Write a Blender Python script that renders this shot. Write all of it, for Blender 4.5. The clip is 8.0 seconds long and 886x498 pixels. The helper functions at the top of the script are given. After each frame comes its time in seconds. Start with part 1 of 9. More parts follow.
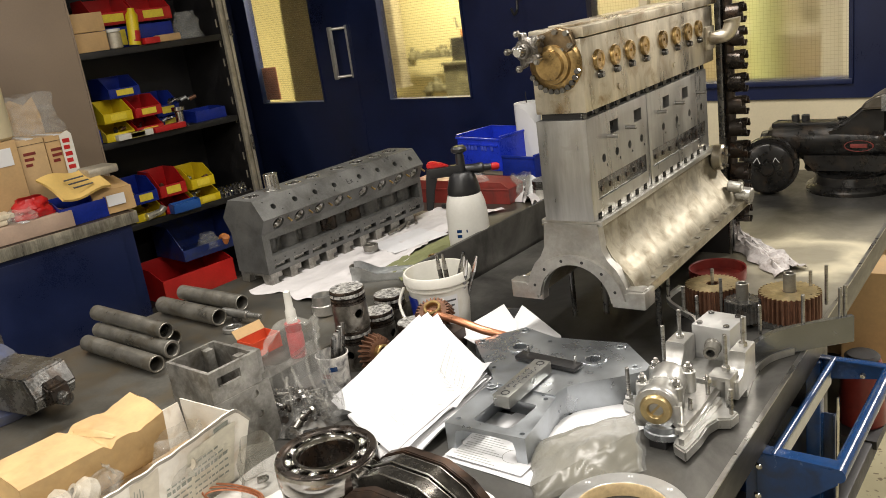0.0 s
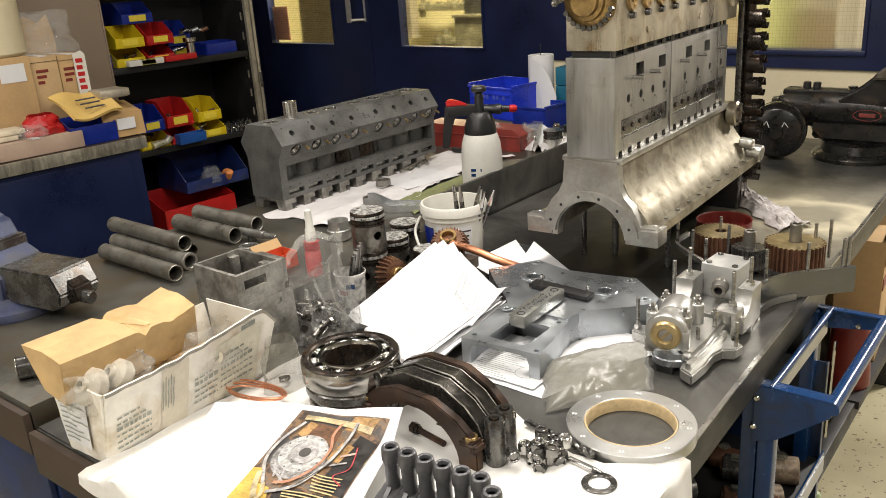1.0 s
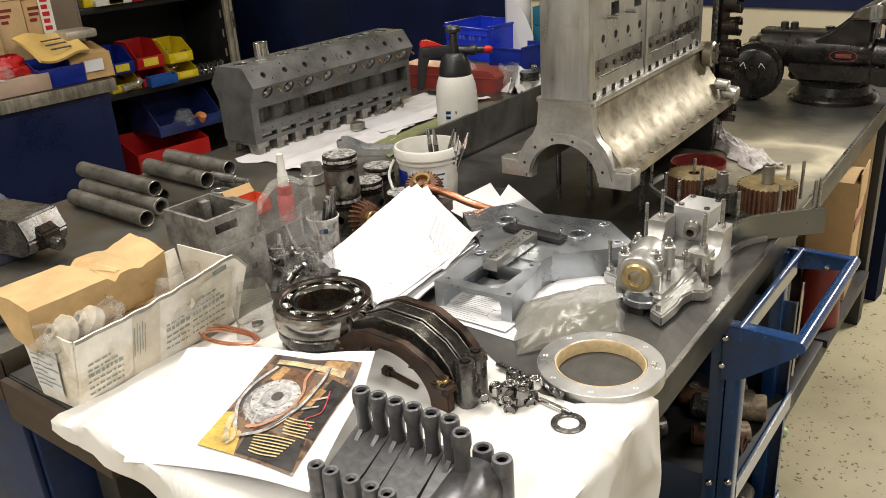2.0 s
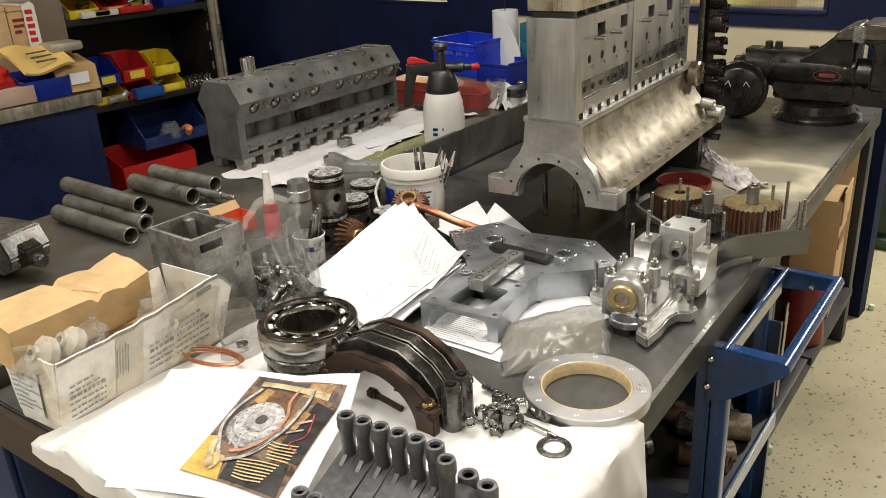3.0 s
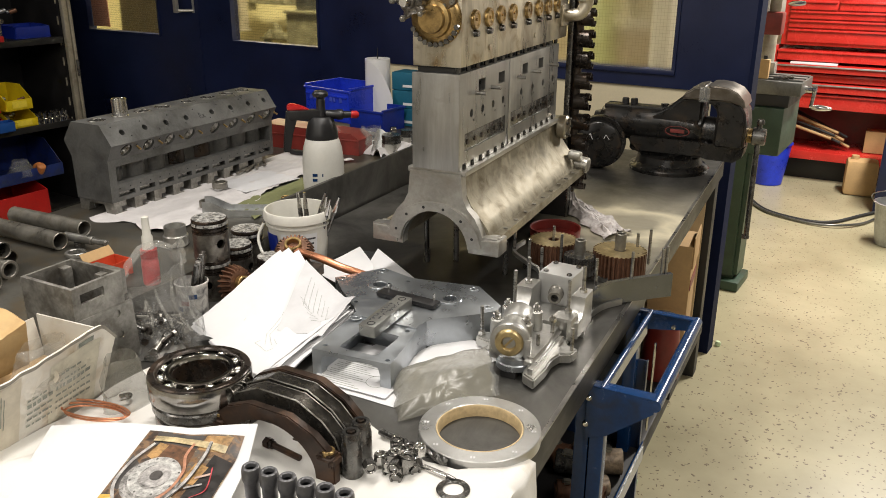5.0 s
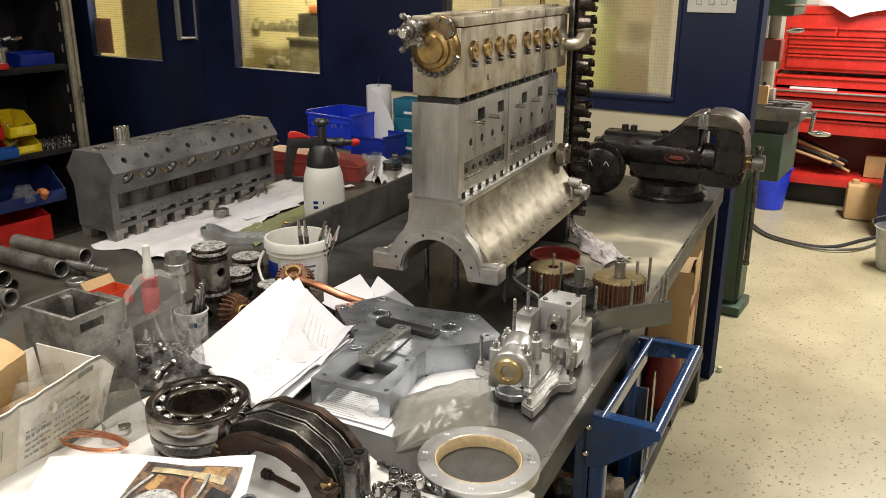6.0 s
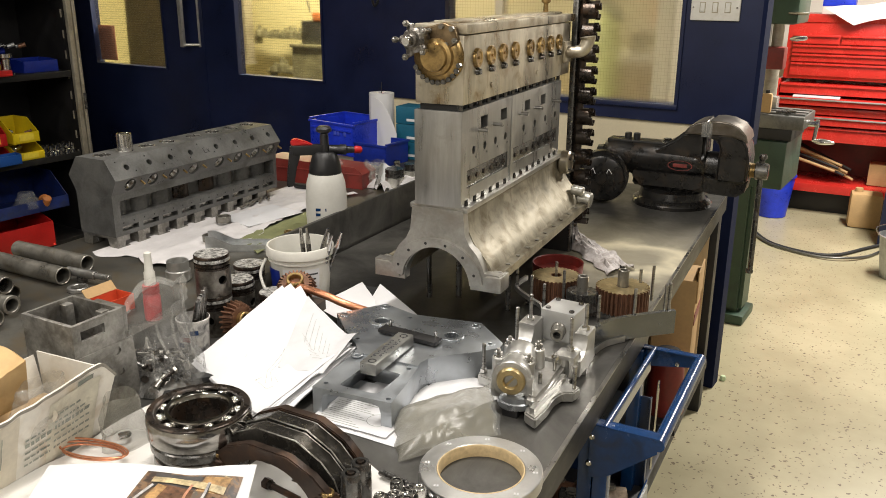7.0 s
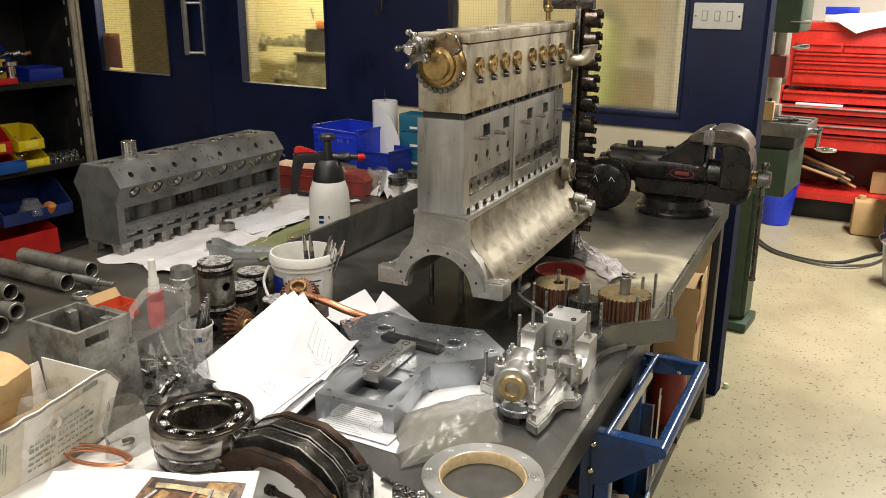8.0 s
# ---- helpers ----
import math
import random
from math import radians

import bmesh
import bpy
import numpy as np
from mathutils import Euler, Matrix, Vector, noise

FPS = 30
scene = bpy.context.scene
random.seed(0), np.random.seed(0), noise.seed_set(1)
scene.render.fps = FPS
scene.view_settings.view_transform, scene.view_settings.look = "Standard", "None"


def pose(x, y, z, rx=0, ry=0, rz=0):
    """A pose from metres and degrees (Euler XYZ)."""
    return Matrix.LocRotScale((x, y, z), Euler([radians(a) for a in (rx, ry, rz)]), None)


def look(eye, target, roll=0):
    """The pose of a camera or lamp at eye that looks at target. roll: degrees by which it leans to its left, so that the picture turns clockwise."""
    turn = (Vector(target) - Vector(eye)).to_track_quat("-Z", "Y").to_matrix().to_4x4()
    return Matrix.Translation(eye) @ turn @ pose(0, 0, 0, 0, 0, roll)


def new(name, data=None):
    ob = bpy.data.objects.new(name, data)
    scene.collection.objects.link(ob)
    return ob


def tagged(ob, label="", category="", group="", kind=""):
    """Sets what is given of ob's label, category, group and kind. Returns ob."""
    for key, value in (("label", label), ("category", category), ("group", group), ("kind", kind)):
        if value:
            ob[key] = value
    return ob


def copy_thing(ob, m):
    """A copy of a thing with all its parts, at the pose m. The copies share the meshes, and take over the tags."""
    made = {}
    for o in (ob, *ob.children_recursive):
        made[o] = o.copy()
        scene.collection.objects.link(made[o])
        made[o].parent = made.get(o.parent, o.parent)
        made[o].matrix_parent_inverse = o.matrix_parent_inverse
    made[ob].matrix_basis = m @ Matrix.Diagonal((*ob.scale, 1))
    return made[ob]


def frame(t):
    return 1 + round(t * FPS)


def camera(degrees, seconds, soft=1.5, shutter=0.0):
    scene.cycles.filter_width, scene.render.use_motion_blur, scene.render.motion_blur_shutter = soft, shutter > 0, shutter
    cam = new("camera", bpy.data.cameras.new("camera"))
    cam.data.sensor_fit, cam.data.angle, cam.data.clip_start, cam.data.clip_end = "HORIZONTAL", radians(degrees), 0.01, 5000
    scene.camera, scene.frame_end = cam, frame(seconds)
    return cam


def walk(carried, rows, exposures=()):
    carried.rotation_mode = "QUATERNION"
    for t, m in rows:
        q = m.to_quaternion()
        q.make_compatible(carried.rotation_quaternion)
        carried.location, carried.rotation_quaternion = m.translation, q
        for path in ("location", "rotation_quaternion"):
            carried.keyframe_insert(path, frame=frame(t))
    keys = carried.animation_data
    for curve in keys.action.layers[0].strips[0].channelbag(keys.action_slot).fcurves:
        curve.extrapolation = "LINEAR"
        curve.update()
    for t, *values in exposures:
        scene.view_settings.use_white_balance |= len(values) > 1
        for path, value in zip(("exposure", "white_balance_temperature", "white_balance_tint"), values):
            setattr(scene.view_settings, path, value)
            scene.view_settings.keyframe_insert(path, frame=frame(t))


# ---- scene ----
cam = camera(56.4, 8.0, 0.9)
PATH = [
    (0, (0.16, 0.489, 1.567), (-1.205, 1.836, 0.999), -8.1),
    (0.5, (0.158, 0.406, 1.547), (-1.194, 1.761, 0.967), -5.6),
    (1, (0.155, 0.39, 1.517), (-1.175, 1.733, 0.863), -4.0),
    (1.5, (0.161, 0.393, 1.513), (-1.136, 1.718, 0.761), -4.4),
    (1.7, (0.162, 0.397, 1.513), (-1.119, 1.718, 0.73), -4.4),
    (3, (0.157, 0.41, 1.529), (-1.092, 1.773, 0.767), -3.3),
    (3.5, (0.213, 0.407, 1.518), (-1.045, 1.755, 0.744), -4.0),
    (4, (0.196, 0.391, 1.539), (-0.924, 1.857, 0.767), -3.5),
    (4.5, (0.127, 0.359, 1.542), (-0.884, 1.925, 0.816), -1.1),
    (5, (0.13, 0.356, 1.553), (-0.868, 1.952, 0.874), 0.3),
    (6.5, (0.136, 0.361, 1.566), (-0.88, 1.97, 0.949), 0.1),
    (7, (0.131, 0.364, 1.565), (-0.888, 1.972, 0.955), 0.3),
    (7.5, (0.132, 0.363, 1.568), (-0.891, 1.973, 0.966), 0.3),
    (8, (0.136, 0.359, 1.568), (-0.893, 1.968, 0.974), 0.3),
]
walk(cam, [(t, look(eye, target, roll)) for t, eye, target, roll in PATH], [(0, 0.13), (0.5, 0.16), (1.0, 0.14), (1.7, 0.05), (3.0, -0.06), (3.5, -0.04), (4.5, -0.18), (5.2, -0.21), (6.5, -0.13), (8, -0.11)])

# ---- world and lights ----
world = bpy.data.worlds.new("world")
world.use_nodes = True
world.node_tree.nodes["Background"].inputs[0].default_value = (0.9, 0.95, 1.0, 1)
world.node_tree.nodes["Background"].inputs[1].default_value = 0.15
scene.world = world
scene.view_settings.exposure = 0.0


def area_lamp(name, eye, target, sx, sy, watts, colour):
    data = bpy.data.lights.new(name, "AREA")
    data.shape, data.size, data.size_y, data.energy, data.color = "RECTANGLE", sx, sy, watts, colour
    ob = new(name, data)
    ob.matrix_world = look(eye, target)
    return ob


CEIL = 2.75
WARM = (1.0, 0.945, 0.875)
area_lamp("unseen_tube_light", (-0.9, 1.6, CEIL - 0.13), (-0.9, 1.6, 0), 0.16, 1.5, 40, WARM)
area_lamp("unseen_tube_light", (0.9, 1.2, CEIL - 0.13), (0.9, 1.2, 0), 0.16, 1.5, 31, WARM)
area_lamp("unseen_tube_light", (-2.6, 1.4, CEIL - 0.13), (-2.6, 1.4, 0), 0.16, 1.5, 14, WARM)
area_lamp("unseen_tube_light", (0.2, 5.2, CEIL - 0.13), (0.2, 5.2, 0), 0.16, 1.5, 190, WARM)
area_lamp("unseen_tube_light", (-0.1, -0.9, CEIL - 0.13), (-0.1, -0.9, 0), 0.16, 1.5, 46, WARM)
# added lamp out of view, brightens carton end and cloth from the left
area_lamp("unseen_tube_light", (-1.9, -0.9, CEIL - 0.13), (-1.9, -0.9, 0), 0.16, 1.5, 34, WARM)
area_lamp("unseen_tube_light", (-3.15, 4.3, CEIL - 0.13), (-3.15, 4.3, 0), 1.5, 0.16, 122, (1.0, 0.89, 0.60))

# ---- building blocks ----
BENCH = pose(-0.28, 0.68, 0, 0, 0, 5.5)


def on_bench(u, v, z, rz=0, rx=0, ry=0):
    return BENCH @ pose(u, v, z, rx, ry, rz)


def B():
    return bmesh.new()


def box(bm, x0, x1, y0, y1, z0, z1, bevel=0.0, m=None):
    t = Matrix.Translation(((x0 + x1) / 2, (y0 + y1) / 2, (z0 + z1) / 2)) @ Matrix.Diagonal((abs(x1 - x0), abs(y1 - y0), abs(z1 - z0), 1))
    made = bmesh.ops.create_cube(bm, size=1, matrix=(m @ t) if m else t)
    if bevel:
        edges = list({e for v in made["verts"] for e in v.link_edges})
        bmesh.ops.bevel(bm, geom=edges, offset=bevel, segments=2, affect="EDGES", profile=0.6)
    return bm


def axis_matrix(p, q):
    p, q = Vector(p), Vector(q)
    return Matrix.Translation(p) @ (q - p).to_track_quat("Z", "Y").to_matrix().to_4x4(), (q - p).length


def lathe(bm, prof, m=None, seg=32, closed=False):
    """Spin (radius, height) points round z."""
    m = m or Matrix()
    rings = []
    for r, z in prof:
        if r < 1e-6:
            rings.append([bm.verts.new(m @ Vector((0, 0, z)))])
        else:
            rings.append([bm.verts.new(m @ Vector((r * math.cos(2 * math.pi * i / seg), r * math.sin(2 * math.pi * i / seg), z))) for i in range(seg)])
    pairs = list(zip(rings, rings[1:])) + ([(rings[-1], rings[0])] if closed else [])
    for a, b in pairs:
        for i in range(seg):
            j = (i + 1) % seg
            f = [a[i % len(a)], a[j % len(a)], b[j % len(b)], b[i % len(b)]]
            f = [v for k, v in enumerate(f) if v not in f[:k]]
            if len(f) > 2:
                bm.faces.new(f)
    return bm


def cyl(bm, p, q, r, r2=None, seg=20, bev=0.0):
    m, h = axis_matrix(p, q)
    r2 = r if r2 is None else r2
    if bev:
        return lathe(bm, [(0, 0), (r - bev, 0), (r, bev), (r2, h - bev), (r2 - bev, h), (0, h)], m, seg)
    return lathe(bm, [(0, 0), (r, 0), (r2, h), (0, h)], m, seg)


def tube(bm, p, q, ro, ri, seg=24):
    m, h = axis_matrix(p, q)
    b = min(0.0012, (ro - ri) * 0.3)
    return lathe(bm, [(ri, b), (ri + b, 0), (ro - b, 0), (ro, b), (ro, h - b), (ro - b, h), (ri + b, h), (ri, h - b)], m, seg, True)


def prism(bm, pts, h0, h1, m=None):
    m = m or Matrix()
    lo = [bm.verts.new(m @ Vector((x, y, h0))) for x, y in pts]
    hi = [bm.verts.new(m @ Vector((x, y, h1))) for x, y in pts]
    n = len(pts)
    bm.faces.new(lo[::-1])
    bm.faces.new(hi)
    for i in range(n):
        bm.faces.new((lo[i], lo[(i + 1) % n], hi[(i + 1) % n], hi[i]))
    bmesh.ops.recalc_face_normals(bm, faces=bm.faces[:])
    return bm


def sweep(bm, pts, r, seg=10, smooth=4, cap=True):
    """A round bar along a smoothed line; r is one radius or one for each point."""
    pts = [Vector(p) for p in pts]
    rad = [r] * len(pts) if isinstance(r, (int, float)) else list(r)
    line, rr = [], []
    for i in range(len(pts) - 1):
        a, b, c, d = pts[max(i - 1, 0)], pts[i], pts[i + 1], pts[min(i + 2, len(pts) - 1)]
        for k in range(smooth):
            t = k / smooth
            line.append(0.5 * (2 * b + (c - a) * t + (2 * a - 5 * b + 4 * c - d) * t * t + (3 * b - a - 3 * c + d) * t ** 3))
            rr.append(rad[i] * (1 - t) + rad[i + 1] * t)
    line.append(pts[-1])
    rr.append(rad[-1])
    up = Vector((0, 0, 1))
    rings = []
    for i, p in enumerate(line):
        d = (line[min(i + 1, len(line) - 1)] - line[max(i - 1, 0)]).normalized()
        s = d.cross(up)
        if s.length < 0.05:
            s = d.cross(Vector((0, 1, 0)))
        s.normalize()
        up = s.cross(d).normalized()
        rings.append([bm.verts.new(p + rr[i] * (math.cos(2 * math.pi * k / seg) * s + math.sin(2 * math.pi * k / seg) * up)) for k in range(seg)])
    for a, b in zip(rings, rings[1:]):
        for k in range(seg):
            bm.faces.new((a[k], a[(k + 1) % seg], b[(k + 1) % seg], b[k]))
    if cap:
        bm.faces.new(rings[0])
        bm.faces.new(rings[-1][::-1])
    bmesh.ops.recalc_face_normals(bm, faces=bm.faces[:])
    return bm


def sheet(bm, fn, nu, nv, thick=0.0):
    """A grid surface fn(s, t) -> point, s and t from 0 to 1, with a thickness below it."""
    g = [[bm.verts.new(fn(i / nu, j / nv)) for j in range(nv + 1)] for i in range(nu + 1)]
    faces = [bm.faces.new((g[i][j], g[i + 1][j], g[i + 1][j + 1], g[i][j + 1])) for i in range(nu) for j in range(nv)]
    if thick:
        bmesh.ops.recalc_face_normals(bm, faces=faces)
        bmesh.ops.solidify(bm, geom=faces, thickness=thick)
    return bm


def gear_points(r0, r1, n):
    pts = []
    for i in range(n):
        a = 2 * math.pi / n
        for f, r in ((0.02, r0), (0.24, r1), (0.5, r1), (0.72, r0)):
            pts.append((r * math.cos((i + f) * a), r * math.sin((i + f) * a)))
    return pts


def hexnut(bm, m, r=0.006, h=0.006):
    return prism(bm, [(r * math.cos(k * math.pi / 3), r * math.sin(k * math.pi / 3)) for k in range(6)], 0, h, m)


def cut(bm, cutter):
    """bm less the solid in cutter."""
    bmesh.ops.recalc_face_normals(bm, faces=bm.faces[:])
    bmesh.ops.recalc_face_normals(cutter, faces=cutter.faces[:])
    obs = []
    for b in (bm, cutter):
        me = bpy.data.meshes.new("tmp")
        b.to_mesh(me)
        b.free()
        obs.append(new("tmp", me))
    mod = obs[0].modifiers.new("cut", "BOOLEAN")
    mod.operation, mod.object, mod.solver, mod.use_self = "DIFFERENCE", obs[1], "EXACT", True
    bpy.context.view_layer.update()
    me = bpy.data.meshes.new_from_object(obs[0].evaluated_get(bpy.context.evaluated_depsgraph_get()))
    out = bmesh.new()
    out.from_mesh(me)
    for ob in obs:
        old = ob.data
        bpy.data.objects.remove(ob)
        bpy.data.meshes.remove(old)
    bpy.data.meshes.remove(me)
    return out


def soften(bm, off, seg=3, angle=35):
    """Rounds the sharp edges of a solid."""
    bmesh.ops.recalc_face_normals(bm, faces=bm.faces[:])
    es = [e for e in bm.edges if len(e.link_faces) == 2 and e.calc_face_angle(0) > radians(angle)]
    bmesh.ops.bevel(bm, geom=es, offset=off, segments=seg, affect="EDGES", clamp_overlap=True)
    return bm


def mesh_of(name, bm, material, angle=38):
    bmesh.ops.recalc_face_normals(bm, faces=bm.faces[:])
    me = bpy.data.meshes.new(name)
    bm.to_mesh(me)
    bm.free()
    me.materials.append(material)
    me.polygons.foreach_set("use_smooth", [True] * len(me.polygons))
    me.set_sharp_from_angle(angle=radians(angle))
    return me


def part(name, bm, material, parent, label="", angle=38):
    ob = new(name, mesh_of(name, bm, material, angle))
    ob.parent = parent
    return tagged(ob, label)


def thing(name, m, label, category, group=""):
    ob = new(name)
    ob.empty_display_size = 0.05
    ob.matrix_world = m
    return tagged(ob, label, category, group)


def single(name, bm, material, m, label, category, group="", kind="", angle=38):
    ob = new(name, mesh_of(name, bm, material, angle))
    ob.matrix_world = m
    return tagged(ob, label, category, group, kind)


# ---- materials ----
def nodes_of(name):
    m = bpy.data.materials.new(name)
    m.use_nodes = True
    t = m.node_tree
    return m, t, t.nodes["Principled BSDF"]


def link(t, a, b):
    t.links.new(a, b)


def node(t, kind, **inputs):
    n = t.nodes.new(kind)
    for k, v in inputs.items():
        n.inputs[k.replace("_", " ")].default_value = v
    return n


def mat(name, col, rough=0.5, metal=0.0, var=0.2, scale=9.0, fine=120.0, bump=0.08, stretch=(1, 1, 1), stain=None, amount=0.5, spec=0.5, rvar=0.25):
    """A surface with a base colour that drifts at two scales, a stain colour in patches, uneven gloss and a fine relief."""
    m, t, p = nodes_of(name)
    co = t.nodes.new("ShaderNodeTexCoord")
    mp = t.nodes.new("ShaderNodeMapping")
    mp.inputs["Scale"].default_value = stretch
    link(t, co.outputs["Object"], mp.inputs["Vector"])
    big = node(t, "ShaderNodeTexNoise", Scale=scale, Detail=6.0, Roughness=0.6)
    small = node(t, "ShaderNodeTexNoise", Scale=fine, Detail=4.0, Roughness=0.6)
    for n in (big, small):
        link(t, mp.outputs["Vector"], n.inputs["Vector"])
    both = t.nodes.new("ShaderNodeMath")
    both.operation = "MULTIPLY_ADD"
    link(t, small.outputs["Fac"], both.inputs[0])
    both.inputs[1].default_value = 0.45
    link(t, big.outputs["Fac"], both.inputs[2])
    ramp = t.nodes.new("ShaderNodeValToRGB")
    c = Vector(col[:3])
    ramp.color_ramp.elements[0].position, ramp.color_ramp.elements[1].position = 0.54, 0.92
    ramp.color_ramp.elements[0].color = (*(c * (1 - var)), 1)
    ramp.color_ramp.elements[1].color = (*(min(1, x * (1 + var)) for x in c), 1)
    link(t, both.outputs[0], ramp.inputs["Fac"])
    out = ramp.outputs["Color"]
    if stain:
        blot = node(t, "ShaderNodeTexNoise", Scale=scale * 1.5, Detail=6.0, Roughness=0.6, Distortion=0.6)
        link(t, co.outputs["Object"], blot.inputs["Vector"])
        sr = t.nodes.new("ShaderNodeValToRGB")
        lo = 0.68 - 0.3 * amount
        sr.color_ramp.elements[0].position, sr.color_ramp.elements[1].position = lo - 0.05, lo + 0.20
        link(t, blot.outputs["Fac"], sr.inputs["Fac"])
        mx = t.nodes.new("ShaderNodeMix")
        mx.data_type = "RGBA"
        link(t, sr.outputs["Color"], mx.inputs["Factor"])
        link(t, out, mx.inputs[6])
        mx.inputs[7].default_value = (*stain[:3], 1)
        out = mx.outputs[2]
    link(t, out, p.inputs["Base Color"])
    mr = t.nodes.new("ShaderNodeMapRange")
    mr.inputs["From Min"].default_value, mr.inputs["From Max"].default_value = 0.5, 0.95
    mr.inputs["To Min"].default_value, mr.inputs["To Max"].default_value = max(0.03, rough * (1 - rvar)), min(1, rough * (1 + rvar))
    link(t, both.outputs[0], mr.inputs["Value"])
    link(t, mr.outputs["Result"], p.inputs["Roughness"])
    p.inputs["Metallic"].default_value = metal
    p.inputs["Specular IOR Level"].default_value = spec
    if bump:
        bp = node(t, "ShaderNodeBump", Strength=bump, Distance=0.002 if metal < 0.5 else 0.0009)
        link(t, small.outputs["Fac"], bp.inputs["Height"])
        link(t, bp.outputs["Normal"], p.inputs["Normal"])
    return m


def bench_material():
    """Dark worn sheet steel with smears, scratches and a pale dried spill."""
    m, t, p = nodes_of("bench_steel")
    co = t.nodes.new("ShaderNodeTexCoord")
    big = node(t, "ShaderNodeTexNoise", Scale=4.5, Detail=8.0, Roughness=0.66, Distortion=0.5)
    mp = t.nodes.new("ShaderNodeMapping")
    mp.inputs["Scale"].default_value = (1, 0.06, 1)
    mp.inputs["Rotation"].default_value = (0, 0, 0.5)
    link(t, co.outputs["Object"], mp.inputs["Vector"])
    scr = node(t, "ShaderNodeTexNoise", Scale=170.0, Detail=2.0)
    link(t, mp.outputs["Vector"], scr.inputs["Vector"])
    link(t, co.outputs["Object"], big.inputs["Vector"])
    ramp = t.nodes.new("ShaderNodeValToRGB")
    e = ramp.color_ramp.elements
    e[0].position, e[0].color = 0.32, (0.045, 0.043, 0.040, 1)
    e[1].position, e[1].color = 0.72, (0.20, 0.195, 0.18, 1)
    link(t, big.outputs["Fac"], ramp.inputs["Fac"])
    # dried pale spill near the far edge, widened to paint in reflected wall light
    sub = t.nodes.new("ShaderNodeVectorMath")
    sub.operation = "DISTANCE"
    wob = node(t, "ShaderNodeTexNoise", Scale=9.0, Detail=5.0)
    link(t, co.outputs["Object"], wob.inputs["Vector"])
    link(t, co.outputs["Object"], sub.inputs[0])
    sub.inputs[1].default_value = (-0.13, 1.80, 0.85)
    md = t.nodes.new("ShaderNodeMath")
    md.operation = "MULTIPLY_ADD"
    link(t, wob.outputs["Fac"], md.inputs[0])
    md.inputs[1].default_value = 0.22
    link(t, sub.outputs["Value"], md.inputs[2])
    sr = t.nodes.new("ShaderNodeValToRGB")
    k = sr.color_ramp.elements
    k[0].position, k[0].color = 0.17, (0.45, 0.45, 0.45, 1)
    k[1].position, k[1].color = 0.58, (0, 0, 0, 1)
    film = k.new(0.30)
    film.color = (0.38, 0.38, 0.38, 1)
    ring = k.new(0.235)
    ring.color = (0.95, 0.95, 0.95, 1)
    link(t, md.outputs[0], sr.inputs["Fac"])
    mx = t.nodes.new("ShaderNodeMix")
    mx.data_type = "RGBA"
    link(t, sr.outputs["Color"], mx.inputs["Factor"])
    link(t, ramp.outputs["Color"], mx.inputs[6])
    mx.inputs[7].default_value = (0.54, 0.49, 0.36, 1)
    # spilt dark oil round the engine stand, with the engine's shade painted in
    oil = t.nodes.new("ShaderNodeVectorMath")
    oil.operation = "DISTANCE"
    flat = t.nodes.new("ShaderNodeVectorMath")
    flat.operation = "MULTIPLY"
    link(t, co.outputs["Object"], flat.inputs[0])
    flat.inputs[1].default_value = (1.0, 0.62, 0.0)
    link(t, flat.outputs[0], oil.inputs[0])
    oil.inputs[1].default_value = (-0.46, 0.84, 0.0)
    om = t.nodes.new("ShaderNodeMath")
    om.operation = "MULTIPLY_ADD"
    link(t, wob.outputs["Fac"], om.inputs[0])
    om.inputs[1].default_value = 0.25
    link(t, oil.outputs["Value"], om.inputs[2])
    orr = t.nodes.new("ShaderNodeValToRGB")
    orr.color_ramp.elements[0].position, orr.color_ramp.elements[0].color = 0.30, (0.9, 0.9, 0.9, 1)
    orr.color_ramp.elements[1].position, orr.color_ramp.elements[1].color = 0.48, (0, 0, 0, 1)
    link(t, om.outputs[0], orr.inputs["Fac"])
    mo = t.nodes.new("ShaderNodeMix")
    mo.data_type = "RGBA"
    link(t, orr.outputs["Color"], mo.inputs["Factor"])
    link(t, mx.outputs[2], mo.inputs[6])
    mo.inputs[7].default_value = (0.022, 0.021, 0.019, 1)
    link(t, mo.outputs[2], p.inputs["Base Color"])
    mr = t.nodes.new("ShaderNodeMapRange")
    mr.inputs["From Min"].default_value, mr.inputs["From Max"].default_value = 0.3, 0.75
    mr.inputs["To Min"].default_value, mr.inputs["To Max"].default_value = 0.52, 0.27
    link(t, big.outputs["Fac"], mr.inputs["Value"])
    link(t, mr.outputs["Result"], p.inputs["Roughness"])
    ml = t.nodes.new("ShaderNodeMapRange")
    ml.inputs["To Min"].default_value, ml.inputs["To Max"].default_value = 0.7, 0.1
    link(t, sr.outputs["Color"], ml.inputs["Value"])
    link(t, ml.outputs["Result"], p.inputs["Metallic"])
    bp = node(t, "ShaderNodeBump", Strength=0.07, Distance=0.002)
    link(t, scr.outputs["Fac"], bp.inputs["Height"])
    link(t, bp.outputs["Normal"], p.inputs["Normal"])
    return m


NAVY = mat("navy_paint", (0.006, 0.0115, 0.047), 0.34, var=0.3, scale=3, fine=200, bump=0.04)
CABINETBLUE = mat("scuffed_cabinet_blue", (0.010, 0.024, 0.085), 0.42, var=0.35, scale=7, fine=120, bump=0.06, stain=(0.006, 0.010, 0.03), amount=0.4)
NAVYMATT = mat("dull_navy_edge", (0.006, 0.010, 0.036), 0.8, var=0.25, scale=3, fine=200, bump=0.04, spec=0.15)
CREAM = mat("cream_wall", (0.68, 0.60, 0.42), 0.7, var=0.08, scale=2, bump=0.1)
